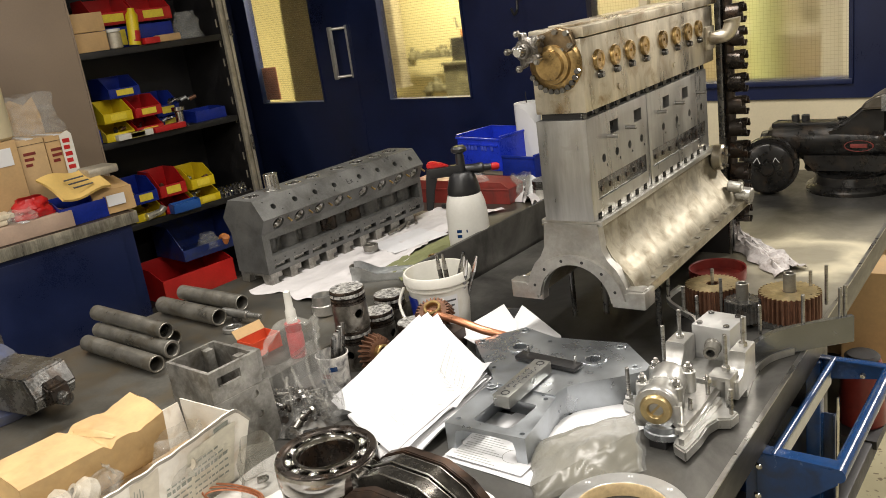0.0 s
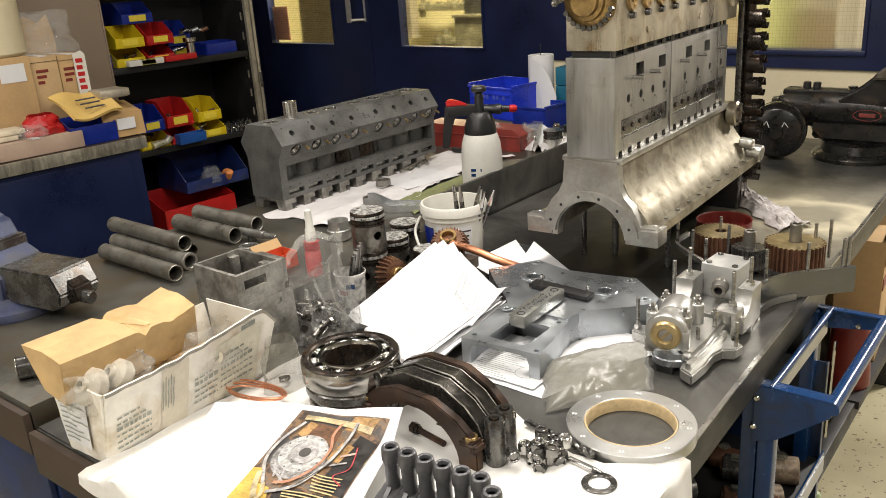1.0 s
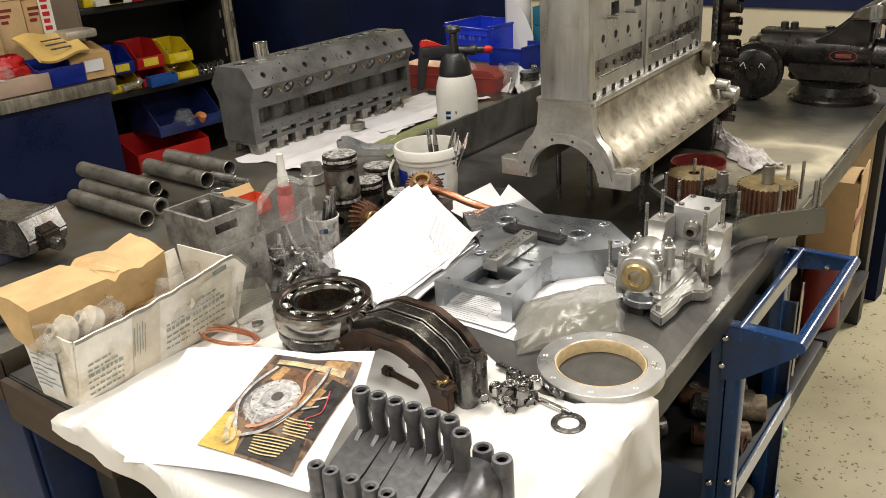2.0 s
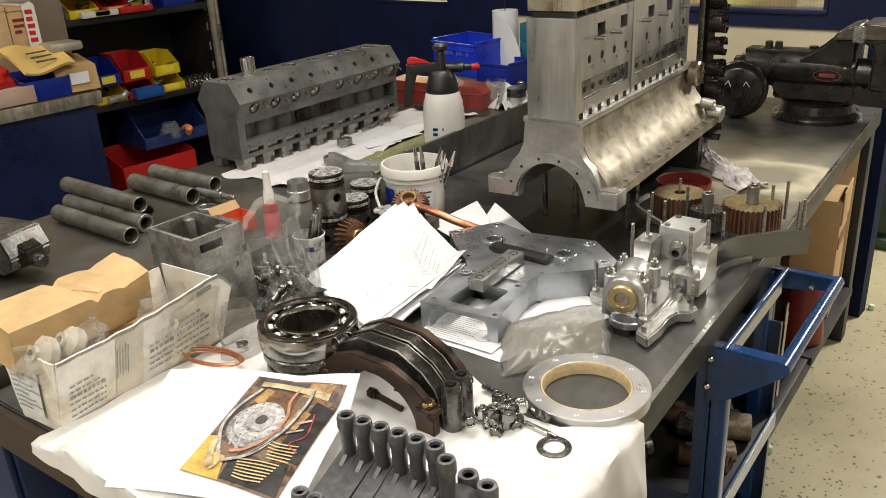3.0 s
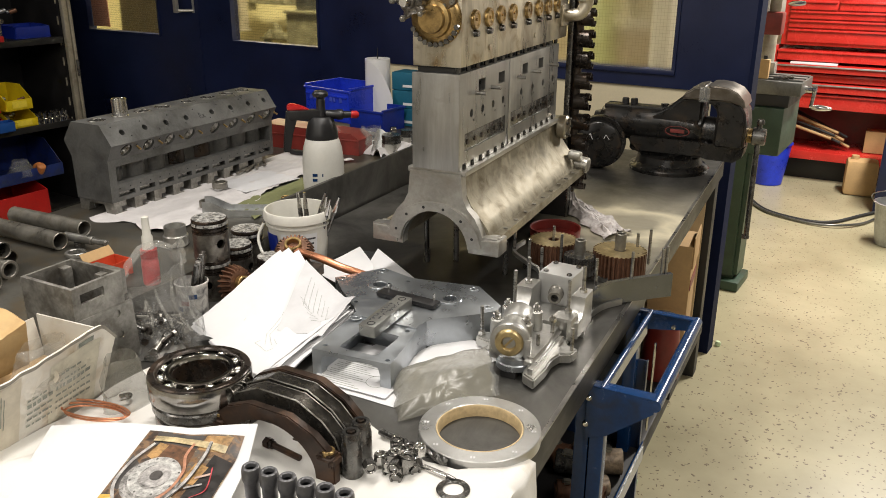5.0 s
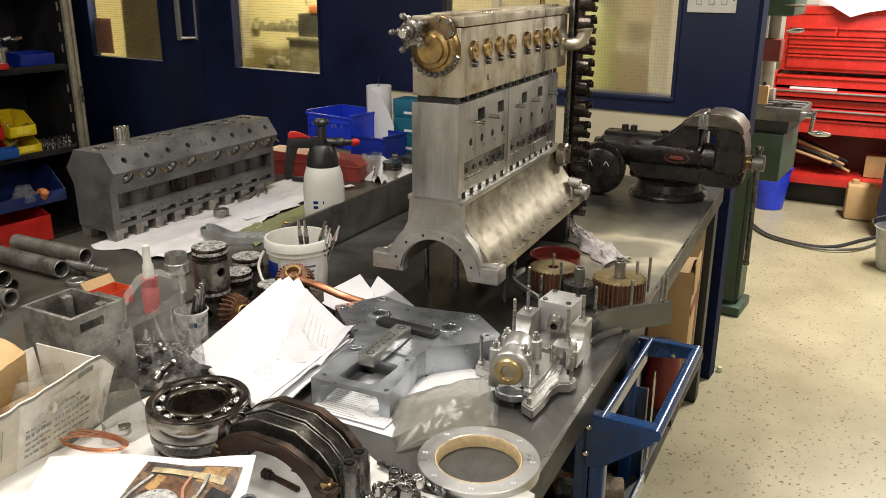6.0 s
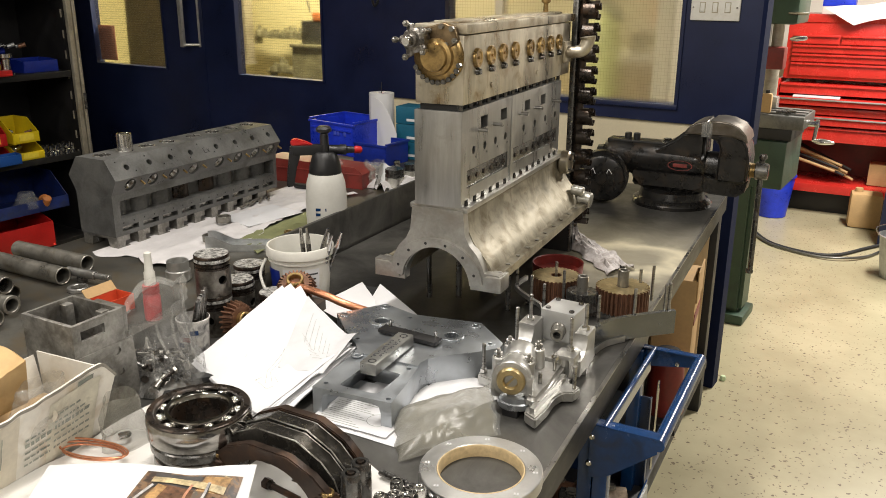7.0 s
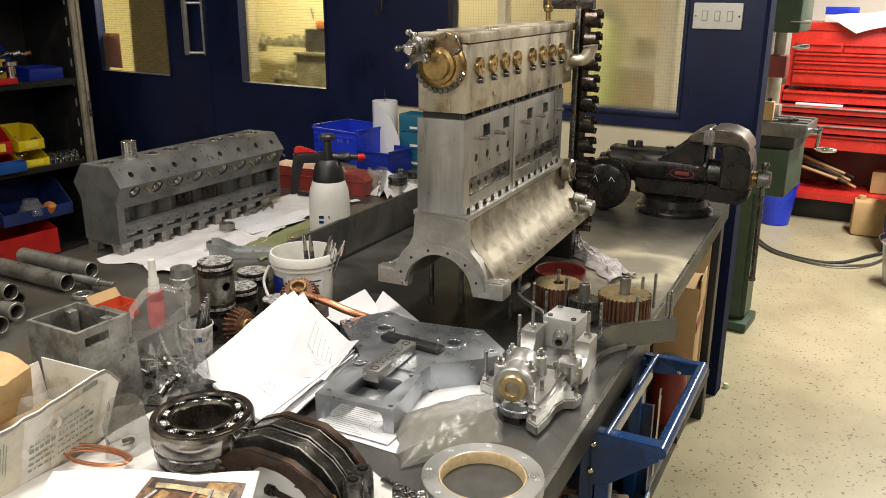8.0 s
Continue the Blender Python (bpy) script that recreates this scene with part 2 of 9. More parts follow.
WHITEWALL = mat("white_wall", (0.75, 0.72, 0.65), 0.7, var=0.06, scale=2, bump=0.1)
DIMWALL = mat("grey_wall", (0.30, 0.285, 0.26), 0.7, var=0.1, scale=2, bump=0.1)
INNERGREY = mat("grey_beige_paint", (0.34, 0.30, 0.20), 0.7, var=0.12, scale=3, bump=0.1)
CEILING = mat("ceiling_grey", (0.36, 0.355, 0.33), 0.8, var=0.04, scale=2)
YELLOWWALL = mat("yellow_block_paint", (0.74, 0.67, 0.38), 0.6, var=0.08, scale=3, bump=0.15)
STEELTOP = bench_material()
DARKTOP = mat("oily_steel", (0.12, 0.115, 0.10), 0.42, 0.7, var=0.35, scale=6, fine=130, bump=0.05, stain=(0.13, 0.10, 0.06), amount=0.5)
BLACKPAINT = mat("black_paint", (0.011, 0.0105, 0.011), 0.5, var=0.3, scale=12, bump=0.06)
BLACKCAST = mat("black_cast_iron", (0.011, 0.0105, 0.010), 0.30, 0.25, var=0.5, scale=14, fine=60, bump=0.06, stain=(0.05, 0.034, 0.022), amount=0.35, rvar=0.5)
EDGESTEEL = mat("dark_steel_edge", (0.035, 0.034, 0.032), 0.5, 0.6, var=0.25, scale=6, fine=60, bump=0.03, stretch=(1, 0.3, 1), stain=(0.07, 0.065, 0.06), amount=0.4)
GREYCAST = mat("grey_iron", (0.135, 0.135, 0.13), 0.44, 0.5, var=0.25, scale=10, fine=160, bump=0.1, stain=(0.075, 0.072, 0.065), amount=0.45, rvar=0.4)
BORE = mat("machined_bore", (0.34, 0.33, 0.31), 0.28, 0.9, var=0.2, scale=30)
ALU = mat("cast_aluminium", (0.50, 0.49, 0.45), 0.32, 0.72, var=0.3, scale=9, fine=180, bump=0.07, stain=(0.27, 0.25, 0.20), amount=0.42, rvar=0.4)
ALUGOLD = mat("stained_aluminium", (0.47, 0.43, 0.345), 0.36, 0.8, var=0.32, scale=14, fine=70, bump=0.07, stretch=(1, 1, 0.22), stain=(0.25, 0.185, 0.105), amount=0.5, rvar=0.45)
BARREL = mat("burnished_crankcase", (0.285, 0.26, 0.20), 0.54, 0.9, var=0.30, scale=20, fine=90, bump=0.08, stain=(0.16, 0.135, 0.09), amount=0.6, rvar=0.35)
MILLED = mat("milled_steel", (0.31, 0.305, 0.29), 0.33, 0.8, var=0.28, scale=7, fine=90, bump=0.04, stretch=(1, 1, 0.12), stain=(0.25, 0.235, 0.21), amount=0.35, rvar=0.45)
PLATE = mat("machined_plate", (0.42, 0.445, 0.47), 0.34, 0.85, var=0.16, scale=6, fine=30, bump=0.02, stain=(0.33, 0.34, 0.35), amount=0.35, rvar=0.4)
RAWALU = mat("cast_aluminium_case", (0.46, 0.455, 0.435), 0.36, 0.85, var=0.18, scale=14, fine=90, bump=0.10, stain=(0.36, 0.35, 0.32), amount=0.45)
CUBEALU = mat("satin_cube_aluminium", (0.52, 0.52, 0.51), 0.42, 0.65, var=0.06, scale=8, fine=60, bump=0.01)
CASTALU = mat("cast_end_plate", (0.37, 0.36, 0.335), 0.40, 0.85, var=0.22, scale=11, fine=110, bump=0.16, stain=(0.27, 0.25, 0.22), amount=0.5)
BRIGHT = mat("bright_steel", (0.58, 0.57, 0.55), 0.2, 1.0, var=0.15, scale=30, bump=0.03)
WORNIRON = mat("worn_vice_steel", (0.14, 0.125, 0.105), 0.36, 0.8, var=0.25, scale=16, fine=60, bump=0.06, stain=(0.10, 0.08, 0.06), amount=0.45)
SKIRT = mat("piston_skirt", (0.20, 0.185, 0.16), 0.34, 0.75, var=0.35, scale=26, fine=60, bump=0.08, stain=(0.05, 0.042, 0.036), amount=0.65)
ARMSTEEL = mat("dark_machined_arm", (0.25, 0.26, 0.27), 0.24, 0.95, var=0.12, scale=8, fine=40, bump=0.01)
DIRTYRAG = mat("dirty_white_rag", (0.46, 0.43, 0.42), 0.9, var=0.2, scale=22, fine=60, bump=0.5, stain=(0.22, 0.19, 0.17), amount=0.5)
BROWNED = mat("browned_bronze_casting", (0.19, 0.135, 0.075), 0.36, 0.8, var=0.35, scale=26, fine=90, bump=0.15, stain=(0.08, 0.065, 0.05), amount=0.5)
GREASY = mat("grease_smeared_crown", (0.025, 0.022, 0.02), 0.4, 0.3, var=0.4, scale=75, fine=120, bump=0.2, stain=(0.62, 0.61, 0.58), amount=0.85)
BEARINGSTEEL = mat("bearing_steel", (0.24, 0.235, 0.225), 0.24, 0.95, var=0.15, scale=20, fine=90, bump=0.03, stain=(0.11, 0.09, 0.07), amount=0.4)
SMEARED = mat("paint_smeared_pot", (0.62, 0.60, 0.56), 0.5, var=0.1, scale=30, bump=0.1, stain=(0.10, 0.095, 0.10), amount=0.75)
STUD = mat("stud_steel", (0.36, 0.35, 0.33), 0.3, 0.95, var=0.3, scale=40, fine=400, bump=0.2, stretch=(0.2, 0.2, 3))
DARKSTEEL = mat("dark_steel", (0.13, 0.128, 0.122), 0.26, 0.8, var=0.5, scale=22, fine=140, bump=0.14, stain=(0.09, 0.06, 0.04), amount=0.35, rvar=0.5)
OILED = mat("oily_black_steel", (0.038, 0.031, 0.026), 0.30, 0.6, var=0.6, scale=16, fine=90, bump=0.14, stain=(0.085, 0.05, 0.03), amount=0.5, rvar=0.45)
PHOSPHATE = mat("phosphated_forging", (0.14, 0.14, 0.147), 0.40, 0.65, var=0.3, scale=24, fine=120, bump=0.14, stain=(0.07, 0.068, 0.066), amount=0.4)
PIPE = mat("liner_iron", (0.22, 0.21, 0.185), 0.38, 0.7, var=0.3, scale=14, fine=100, bump=0.12, stain=(0.13, 0.105, 0.07), amount=0.45, rvar=0.4)
BRASS = mat("brass", (0.50, 0.39, 0.20), 0.38, 0.9, var=0.2, scale=20, bump=0.08)
BRONZE = mat("worn_bronze", (0.36, 0.245, 0.10), 0.32, 0.85, var=0.4, scale=26, bump=0.15, stain=(0.13, 0.09, 0.05), amount=0.45)
COPPER = mat("copper", (0.62, 0.27, 0.15), 0.34, 0.85, var=0.2, scale=20)
RUSTGEAR = mat("browned_gear", (0.15, 0.075, 0.045), 0.45, 0.6, var=0.4, scale=25, bump=0.1)
GEARFACE = mat("gear_face", (0.45, 0.36, 0.20), 0.35, 0.85, var=0.25, scale=30, stain=(0.28, 0.2, 0.1), amount=0.4)
PAPERGREY = mat("greyed_drawing_paper", (0.56, 0.56, 0.575), 0.8, var=0.06, scale=14, fine=60, bump=0.05)
PAPER = mat("paper", (0.66, 0.66, 0.67), 0.8, var=0.03, scale=6, fine=60, bump=0.02)
CLOTH = mat("cotton_cloth", (0.70, 0.685, 0.65), 0.9, var=0.05, scale=8, fine=600, bump=0.15, stain=(0.56, 0.48, 0.34), amount=0.15)
TISSUE = mat("crumpled_tissue", (0.56, 0.54, 0.54), 0.85, var=0.10, scale=14, fine=30, bump=0.5)
CARDBOARD = mat("cardboard", (0.46, 0.30, 0.14), 0.8, var=0.12, scale=8, fine=90, bump=0.06)
KRAFTBOX = mat("crushed_kraft_card", (0.53, 0.36, 0.17), 0.75, var=0.14, scale=14, fine=50, bump=0.35, stain=(0.44, 0.28, 0.12), amount=0.35)
WHITECARD = mat("white_card", (0.76, 0.73, 0.66), 0.7, var=0.14, scale=10, fine=60, bump=0.12, stain=(0.52, 0.43, 0.30), amount=0.6)
PLYWOOD = mat("plywood", (0.55, 0.41, 0.24), 0.6, var=0.12, scale=5, stretch=(1, 1, 0.15), bump=0.05)
WOOD = mat("worn_wood", (0.05, 0.033, 0.023), 0.6, var=0.3, scale=10, stretch=(0.2, 1, 1), bump=0.1)
TAN = mat("tan_panel", (0.25, 0.19, 0.14), 0.6, var=0.08, scale=3)
PRED = mat("red_plastic", (0.42, 0.012, 0.012), 0.4, var=0.15, scale=10, bump=0.03)
PYEL = mat("yellow_plastic", (0.62, 0.47, 0.01), 0.4, var=0.12, scale=10, bump=0.03)
PBLUE = mat("blue_plastic", (0.006, 0.022, 0.24), 0.36, var=0.25, scale=10, bump=0.03)
# darker copy of the bin blue, cupboard shade put into its colour, plus dusty stain
BINSHADED = mat("shaded_dusty_blue", (0.008, 0.022, 0.13), 0.5, var=0.4, scale=14, bump=0.06, stain=(0.03, 0.035, 0.06), amount=0.4)
PLBLUE = mat("bright_blue_plastic", (0.012, 0.036, 0.50), 0.32, var=0.25, scale=10, bump=0.03)
TEAL = mat("teal_card", (0.01, 0.11, 0.18), 0.5, var=0.15)
PWHITE = mat("white_plastic", (0.63, 0.615, 0.56), 0.42, var=0.06, scale=8, bump=0.03, stain=(0.50, 0.46, 0.36), amount=0.3)
MILKY = mat("milky_plastic", (0.56, 0.55, 0.51), 0.4, var=0.06, scale=5, stain=(0.46, 0.44, 0.38), amount=0.3)
PBLACK = mat("black_plastic", (0.012, 0.012, 0.013), 0.4, var=0.3, scale=20)
BLUEMETAL = mat("blue_enamel", (0.005, 0.032, 0.110), 0.24, 0.0, var=0.2, scale=10, bump=0.03, stain=(0.012, 0.016, 0.028), amount=0.25)
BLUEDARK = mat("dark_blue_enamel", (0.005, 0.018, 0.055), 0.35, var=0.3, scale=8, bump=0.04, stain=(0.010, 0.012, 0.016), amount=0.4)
REDMETAL = mat("red_enamel", (0.52, 0.026, 0.020), 0.26, var=0.12, scale=6, bump=0.02)
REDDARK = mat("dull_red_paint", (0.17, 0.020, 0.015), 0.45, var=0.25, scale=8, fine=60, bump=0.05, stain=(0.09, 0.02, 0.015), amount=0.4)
BUSHCREAM = mat("aged_cream_plastic", (0.50, 0.45, 0.36), 0.5, var=0.12, scale=20, fine=60, bump=0.08, stain=(0.34, 0.28, 0.20), amount=0.4)
BUSHTAN = mat("oily_tan_casting", (0.26, 0.20, 0.14), 0.45, 0.3, var=0.4, scale=30, bump=0.15, stain=(0.08, 0.06, 0.045), amount=0.5)
GREENMETAL = mat("machine_green", (0.026, 0.055, 0.033), 0.42, var=0.2, scale=6, stain=(0.02, 0.03, 0.022), amount=0.3)
TABLEGREY = mat("machine_table_steel", (0.16, 0.16, 0.15), 0.4, 0.8, var=0.3, scale=10)
GALV = mat("galvanised_steel", (0.42, 0.43, 0.43), 0.4, 0.8, var=0.2, scale=22)
YELLABEL = mat("yellow_label", (0.70, 0.56, 0.05), 0.6, var=0.1, scale=30)
RUBBER = mat("rubber", (0.02, 0.02, 0.02), 0.7, var=0.2)
PISTON = mat("dirty_piston_alloy", (0.26, 0.25, 0.235), 0.34, 0.7, var=0.4, scale=24, fine=120, bump=0.12, stain=(0.06, 0.05, 0.045), amount=0.5, rvar=0.4)
RAWCAST = mat("raw_casting", (0.30, 0.29, 0.265), 0.42, 0.7, var=0.4, scale=18, fine=130, bump=0.2, stain=(0.12, 0.105, 0.085), amount=0.55)
INK = mat("ink", (0.05, 0.05, 0.055), 0.7, var=0.1)
INKGREEN = mat("faded_ink", (0.27, 0.29, 0.25), 0.7, var=0.3, scale=40)
STRIP = mat("steel_edge_strip", (0.45, 0.42, 0.34), 0.35, 0.7, var=0.5, scale=10, stretch=(1, 3, 0.3), stain=(0.15, 0.13, 0.1), amount=0.4)
RUSTIRON = mat("rust_brown_iron", (0.034, 0.021, 0.015), 0.42, 0.5, var=0.45, scale=20, fine=110, bump=0.2, stain=(0.085, 0.042, 0.02), amount=0.45, rvar=0.4)
CAPSTEEL = mat("oily_cap_steel", (0.062, 0.058, 0.052), 0.27, 0.75, var=0.45, scale=18, fine=100, bump=0.12, stain=(0.12, 0.108, 0.09), amount=0.4, rvar=0.5)
POLISHED = mat("polished_race", (0.40, 0.39, 0.37), 0.16, 1.0, var=0.18, scale=14, fine=60, bump=0.02, stretch=(1, 1, 6), stain=(0.17, 0.15, 0.12), amount=0.4)
RINGALU = mat("turned_alloy", (0.50, 0.50, 0.49), 0.34, 0.9, var=0.10, scale=7, fine=40, bump=0.02, stain=(0.38, 0.37, 0.35), amount=0.35, rvar=0.35)
DARKALLOY = mat("oily_dark_alloy", (0.20, 0.185, 0.165), 0.34, 0.8, var=0.4, scale=40, fine=140, bump=0.15, stain=(0.07, 0.058, 0.045), amount=0.5)
CHROME = mat("satin_chrome", (0.62, 0.61, 0.58), 0.35, 0.75, var=0.15, scale=20, bump=0)
GALVDARK = mat("dull_metal_frame", (0.46, 0.42, 0.34), 0.42, 0.5, var=0.2, scale=8, stain=(0.28, 0.24, 0.18), amount=0.35)


def floor_material():
    m, t, p = nodes_of("painted_concrete")
    co = t.nodes.new("ShaderNodeTexCoord")
    big = node(t, "ShaderNodeTexNoise", Scale=1.6, Detail=7.0, Roughness=0.6)
    fine = node(t, "ShaderNodeTexNoise", Scale=60.0, Detail=4.0, Roughness=0.6)
    chips = node(t, "ShaderNodeTexNoise", Scale=58.0, Detail=5.0, Roughness=0.62)
    where = node(t, "ShaderNodeTexNoise", Scale=2.3, Detail=5.0)
    for n in (big, fine, chips, where):
        link(t, co.outputs["Object"], n.inputs["Vector"])
    ramp = t.nodes.new("ShaderNodeValToRGB")
    ramp.color_ramp.elements[0].position, ramp.color_ramp.elements[1].position = 0.34, 0.68
    ramp.color_ramp.elements[0].color = (0.285, 0.256, 0.160, 1)
    ramp.color_ramp.elements[1].color = (0.43, 0.388, 0.255, 1)
    link(t, big.outputs["Fac"], ramp.inputs["Fac"])
    # chipped specks: small uneven cells, more of them where the paint is worn
    warp = t.nodes.new("ShaderNodeVectorMath")
    warp.operation = "MULTIPLY_ADD"
    link(t, chips.outputs["Color"], warp.inputs[0])
    warp.inputs[1].default_value = (0.030, 0.030, 0.0)
    link(t, co.outputs["Object"], warp.inputs[2])
    found = []
    for size, reach, keep in ((14.0, 0.085, 0.44), (34.0, 0.16, 0.40), (60.0, 0.20, 0.40), (5.0, 0.034, 0.46)):
        cell = t.nodes.new("ShaderNodeTexVoronoi")
        cell.inputs["Scale"].default_value = size
        link(t, warp.outputs[0], cell.inputs["Vector"])
        near = t.nodes.new("ShaderNodeMath")
        near.operation = "LESS_THAN"
        link(t, cell.outputs["Distance"], near.inputs[0])
        near.inputs[1].default_value = reach
        sep = t.nodes.new("ShaderNodeSeparateColor")
        link(t, cell.outputs["Color"], sep.inputs[0])
        worn = t.nodes.new("ShaderNodeMath")
        worn.operation = "MULTIPLY_ADD"
        link(t, where.outputs["Fac"], worn.inputs[0])
        worn.inputs[1].default_value = 0.9
        link(t, sep.outputs[0], worn.inputs[2])
        gate = t.nodes.new("ShaderNodeMath")
        gate.operation = "GREATER_THAN"
        link(t, worn.outputs[0], gate.inputs[0])
        gate.inputs[1].default_value = keep + 0.45
        both = t.nodes.new("ShaderNodeMath")
        both.operation = "MULTIPLY"
        link(t, near.outputs[0], both.inputs[0])
        link(t, gate.outputs[0], both.inputs[1])
        found.append(both)
    cr = found[0]
    for other in found[1:]:
        mx2 = t.nodes.new("ShaderNodeMath")
        mx2.operation = "MAXIMUM"
        link(t, cr.outputs[0], mx2.inputs[0])
        link(t, other.outputs[0], mx2.inputs[1])
        cr = mx2
    mx = t.nodes.new("ShaderNodeMix")
    mx.data_type = "RGBA"
    link(t, cr.outputs[0], mx.inputs["Factor"])
    link(t, ramp.outputs["Color"], mx.inputs[6])
    mx.inputs[7].default_value = (0.12, 0.088, 0.055, 1)
    link(t, mx.outputs[2], p.inputs["Base Color"])
    p.inputs["Roughness"].default_value = 0.33
    bp = node(t, "ShaderNodeBump", Strength=0.12, Distance=0.003)
    link(t, fine.outputs["Fac"], bp.inputs["Height"])
    link(t, bp.outputs["Normal"], p.inputs["Normal"])
    return m


def clear_plastic(name, tint, opacity, rough, scale=26.0, twist=1.2, bump=0.9):
    """Thin film: part clear, part glossy milky skin, creased."""
    m, t, p = nodes_of(name)
    co = t.nodes.new("ShaderNodeTexCoord")
    n = node(t, "ShaderNodeTexNoise", Scale=scale, Detail=4.0, Roughness=0.55, Distortion=twist)
    link(t, co.outputs["Object"], n.inputs["Vector"])
    bp = node(t, "ShaderNodeBump", Strength=bump, Distance=0.010)
    link(t, n.outputs["Fac"], bp.inputs["Height"])
    link(t, bp.outputs["Normal"], p.inputs["Normal"])
    p.inputs["Base Color"].default_value = (*tint, 1)
    p.inputs["Roughness"].default_value = rough
    tr = t.nodes.new("ShaderNodeBsdfTransparent")
    mix = t.nodes.new("ShaderNodeMixShader")
    mr = t.nodes.new("ShaderNodeMapRange")
    mr.inputs["From Min"].default_value, mr.inputs["From Max"].default_value = 0.3, 0.75
    mr.inputs["To Min"].default_value, mr.inputs["To Max"].default_value = opacity * (0.5 if opacity < 0.5 else 0.82), min(1, opacity * (1.5 if opacity < 0.5 else 1.15))
    link(t, n.outputs["Fac"], mr.inputs["Value"])
    link(t, mr.outputs["Result"], mix.inputs[0])
    link(t, tr.outputs[0], mix.inputs[1])
    link(t, p.outputs[0], mix.inputs[2])
    link(t, mix.outputs[0], t.nodes["Material Output"].inputs["Surface"])
    return m


def wired_glass(name, rough):
    m, t, p = nodes_of(name)
    co = t.nodes.new("ShaderNodeTexCoord")
    sep = t.nodes.new("ShaderNodeSeparateXYZ")
    link(t, co.outputs["Object"], sep.inputs[0])
    hit = []
    for k in ("X", "Z"):
        md = t.nodes.new("ShaderNodeMath")
        md.operation = "PINGPONG"
        link(t, sep.outputs[k], md.inputs[0])
        md.inputs[1].default_value = 0.0065
        lt = t.nodes.new("ShaderNodeMath")
        lt.operation = "LESS_THAN"
        link(t, md.outputs[0], lt.inputs[0])
        lt.inputs[1].default_value = 0.0006
        hit.append(lt)
    mxm = t.nodes.new("ShaderNodeMath")
    mxm.operation = "MAXIMUM"
    link(t, hit[0].outputs[0], mxm.inputs[0])
    link(t, hit[1].outputs[0], mxm.inputs[1])
    n = node(t, "ShaderNodeTexNoise", Scale=45.0, Detail=3.0)
    link(t, co.outputs["Object"], n.inputs["Vector"])
    bp = node(t, "ShaderNodeBump", Strength=0.12, Distance=0.002)
    link(t, n.outputs["Fac"], bp.inputs["Height"])
    link(t, bp.outputs["Normal"], p.inputs["Normal"])
    p.inputs["Base Color"].default_value = (0.95, 0.93, 0.86, 1)
    p.inputs["Roughness"].default_value = rough
    p.inputs["IOR"].default_value = 1.2
    p.inputs["Transmission Weight"].default_value = 1.0
    wire = t.nodes.new("ShaderNodeBsdfPrincipled")
    wire.inputs["Base Color"].default_value = (0.25, 0.23, 0.16, 1)
    wire.inputs["Metallic"].default_value = 0.6
    mix = t.nodes.new("ShaderNodeMixShader")
    half = t.nodes.new("ShaderNodeMath")
    half.operation = "MULTIPLY"
    link(t, mxm.outputs[0], half.inputs[0])
    half.inputs[1].default_value = 0.30
    link(t, half.outputs[0], mix.inputs[0])
    link(t, p.outputs[0], mix.inputs[1])
    link(t, wire.outputs[0], mix.inputs[2])
    link(t, mix.outputs[0], t.nodes["Material Output"].inputs["Surface"])
    return m


FLOOR = floor_material()
FILM = clear_plastic("clear_polythene", (0.62, 0.63, 0.61), 0.17, 0.07)
FILMDARK = clear_plastic("dull_polythene", (0.34, 0.335, 0.32), 0.32, 0.12, 24.0, 1.2, 1.0)
FILMSHEEN = clear_plastic("creased_polythene", (0.50, 0.49, 0.45), 0.30, 0.12, 20.0, 1.4, 1.0)
FILMGREY = clear_plastic("grey_polythene", (0.25, 0.24, 0.20), 0.46, 0.26, 12.0, 0.6, 0.35)
GLASS = wired_glass("wired_glass", 0.08)
GLASSHAZE = wired_glass("frosted_wired_glass", 0.30)

# ---- the room ----
def structure(name, bm, material, label, category="", m=None, angle=38):
    return single(name, bm, material, m or Matrix(), label, category or name.split("_")[0], "", "structure", angle)


structure("floor", box(B(), -5.8, 2.6, -2.6, 7.6, -0.05, 0), FLOOR, "cream painted concrete workshop floor with chipped specks", "floor")
# ceiling out of view; its grey and DIMWALL kept dark for contrast on metal
structure("ceiling", box(B(), -5.8, 2.6, -2.6, 7.6, CEIL, CEIL + 0.1), CEILING, "unseen grey workshop ceiling", "ceiling")
structure("wall_west", box(B(), -4.6, -4.5, -2.5, 3.45, 0, CEIL), DIMWALL, "plain grey painted workshop wall", "wall")
structure("wall_side", box(B(), -4.6, -4.49, 3.45, 3.52, 0, CEIL), NAVY, "navy blue painted wall beside the door", "wall")
structure("wall_far_west", box(B(), -5.8, -5.7, 3.4, 7.5, 0, CEIL), YELLOWWALL, "yellow painted wall of the inner room", "wall")
structure("wall_close", box(B(), -5.7, -4.5, 3.52, 3.6, 0, CEIL), NAVY, "navy partition wall of the inner room", "wall")
structure("wall_panel", box(B(), -4.5, -4.485, 2.97, 3.45, 0, CEIL), NAVY, "navy blue panel between cupboard and door", "wall")
structure("wall_east", box(B(), 2.5, 2.6, -2.5, 7.5, 0, CEIL), DIMWALL, "plain grey painted workshop wall", "wall")
# unseen wall behind the camera, made pale to act as a reflector
structure("wall_south", box(B(), -4.6, 2.6, -2.6, -2.5, 0, CEIL), WHITEWALL, "unseen pale wall, bouncing light onto near faces", "wall")
structure("wall_north", box(B(), -5.8, 2.6, 7.5, 7.6, 0, CEIL), WHITEWALL, "plain white painted wall at the far end", "wall")
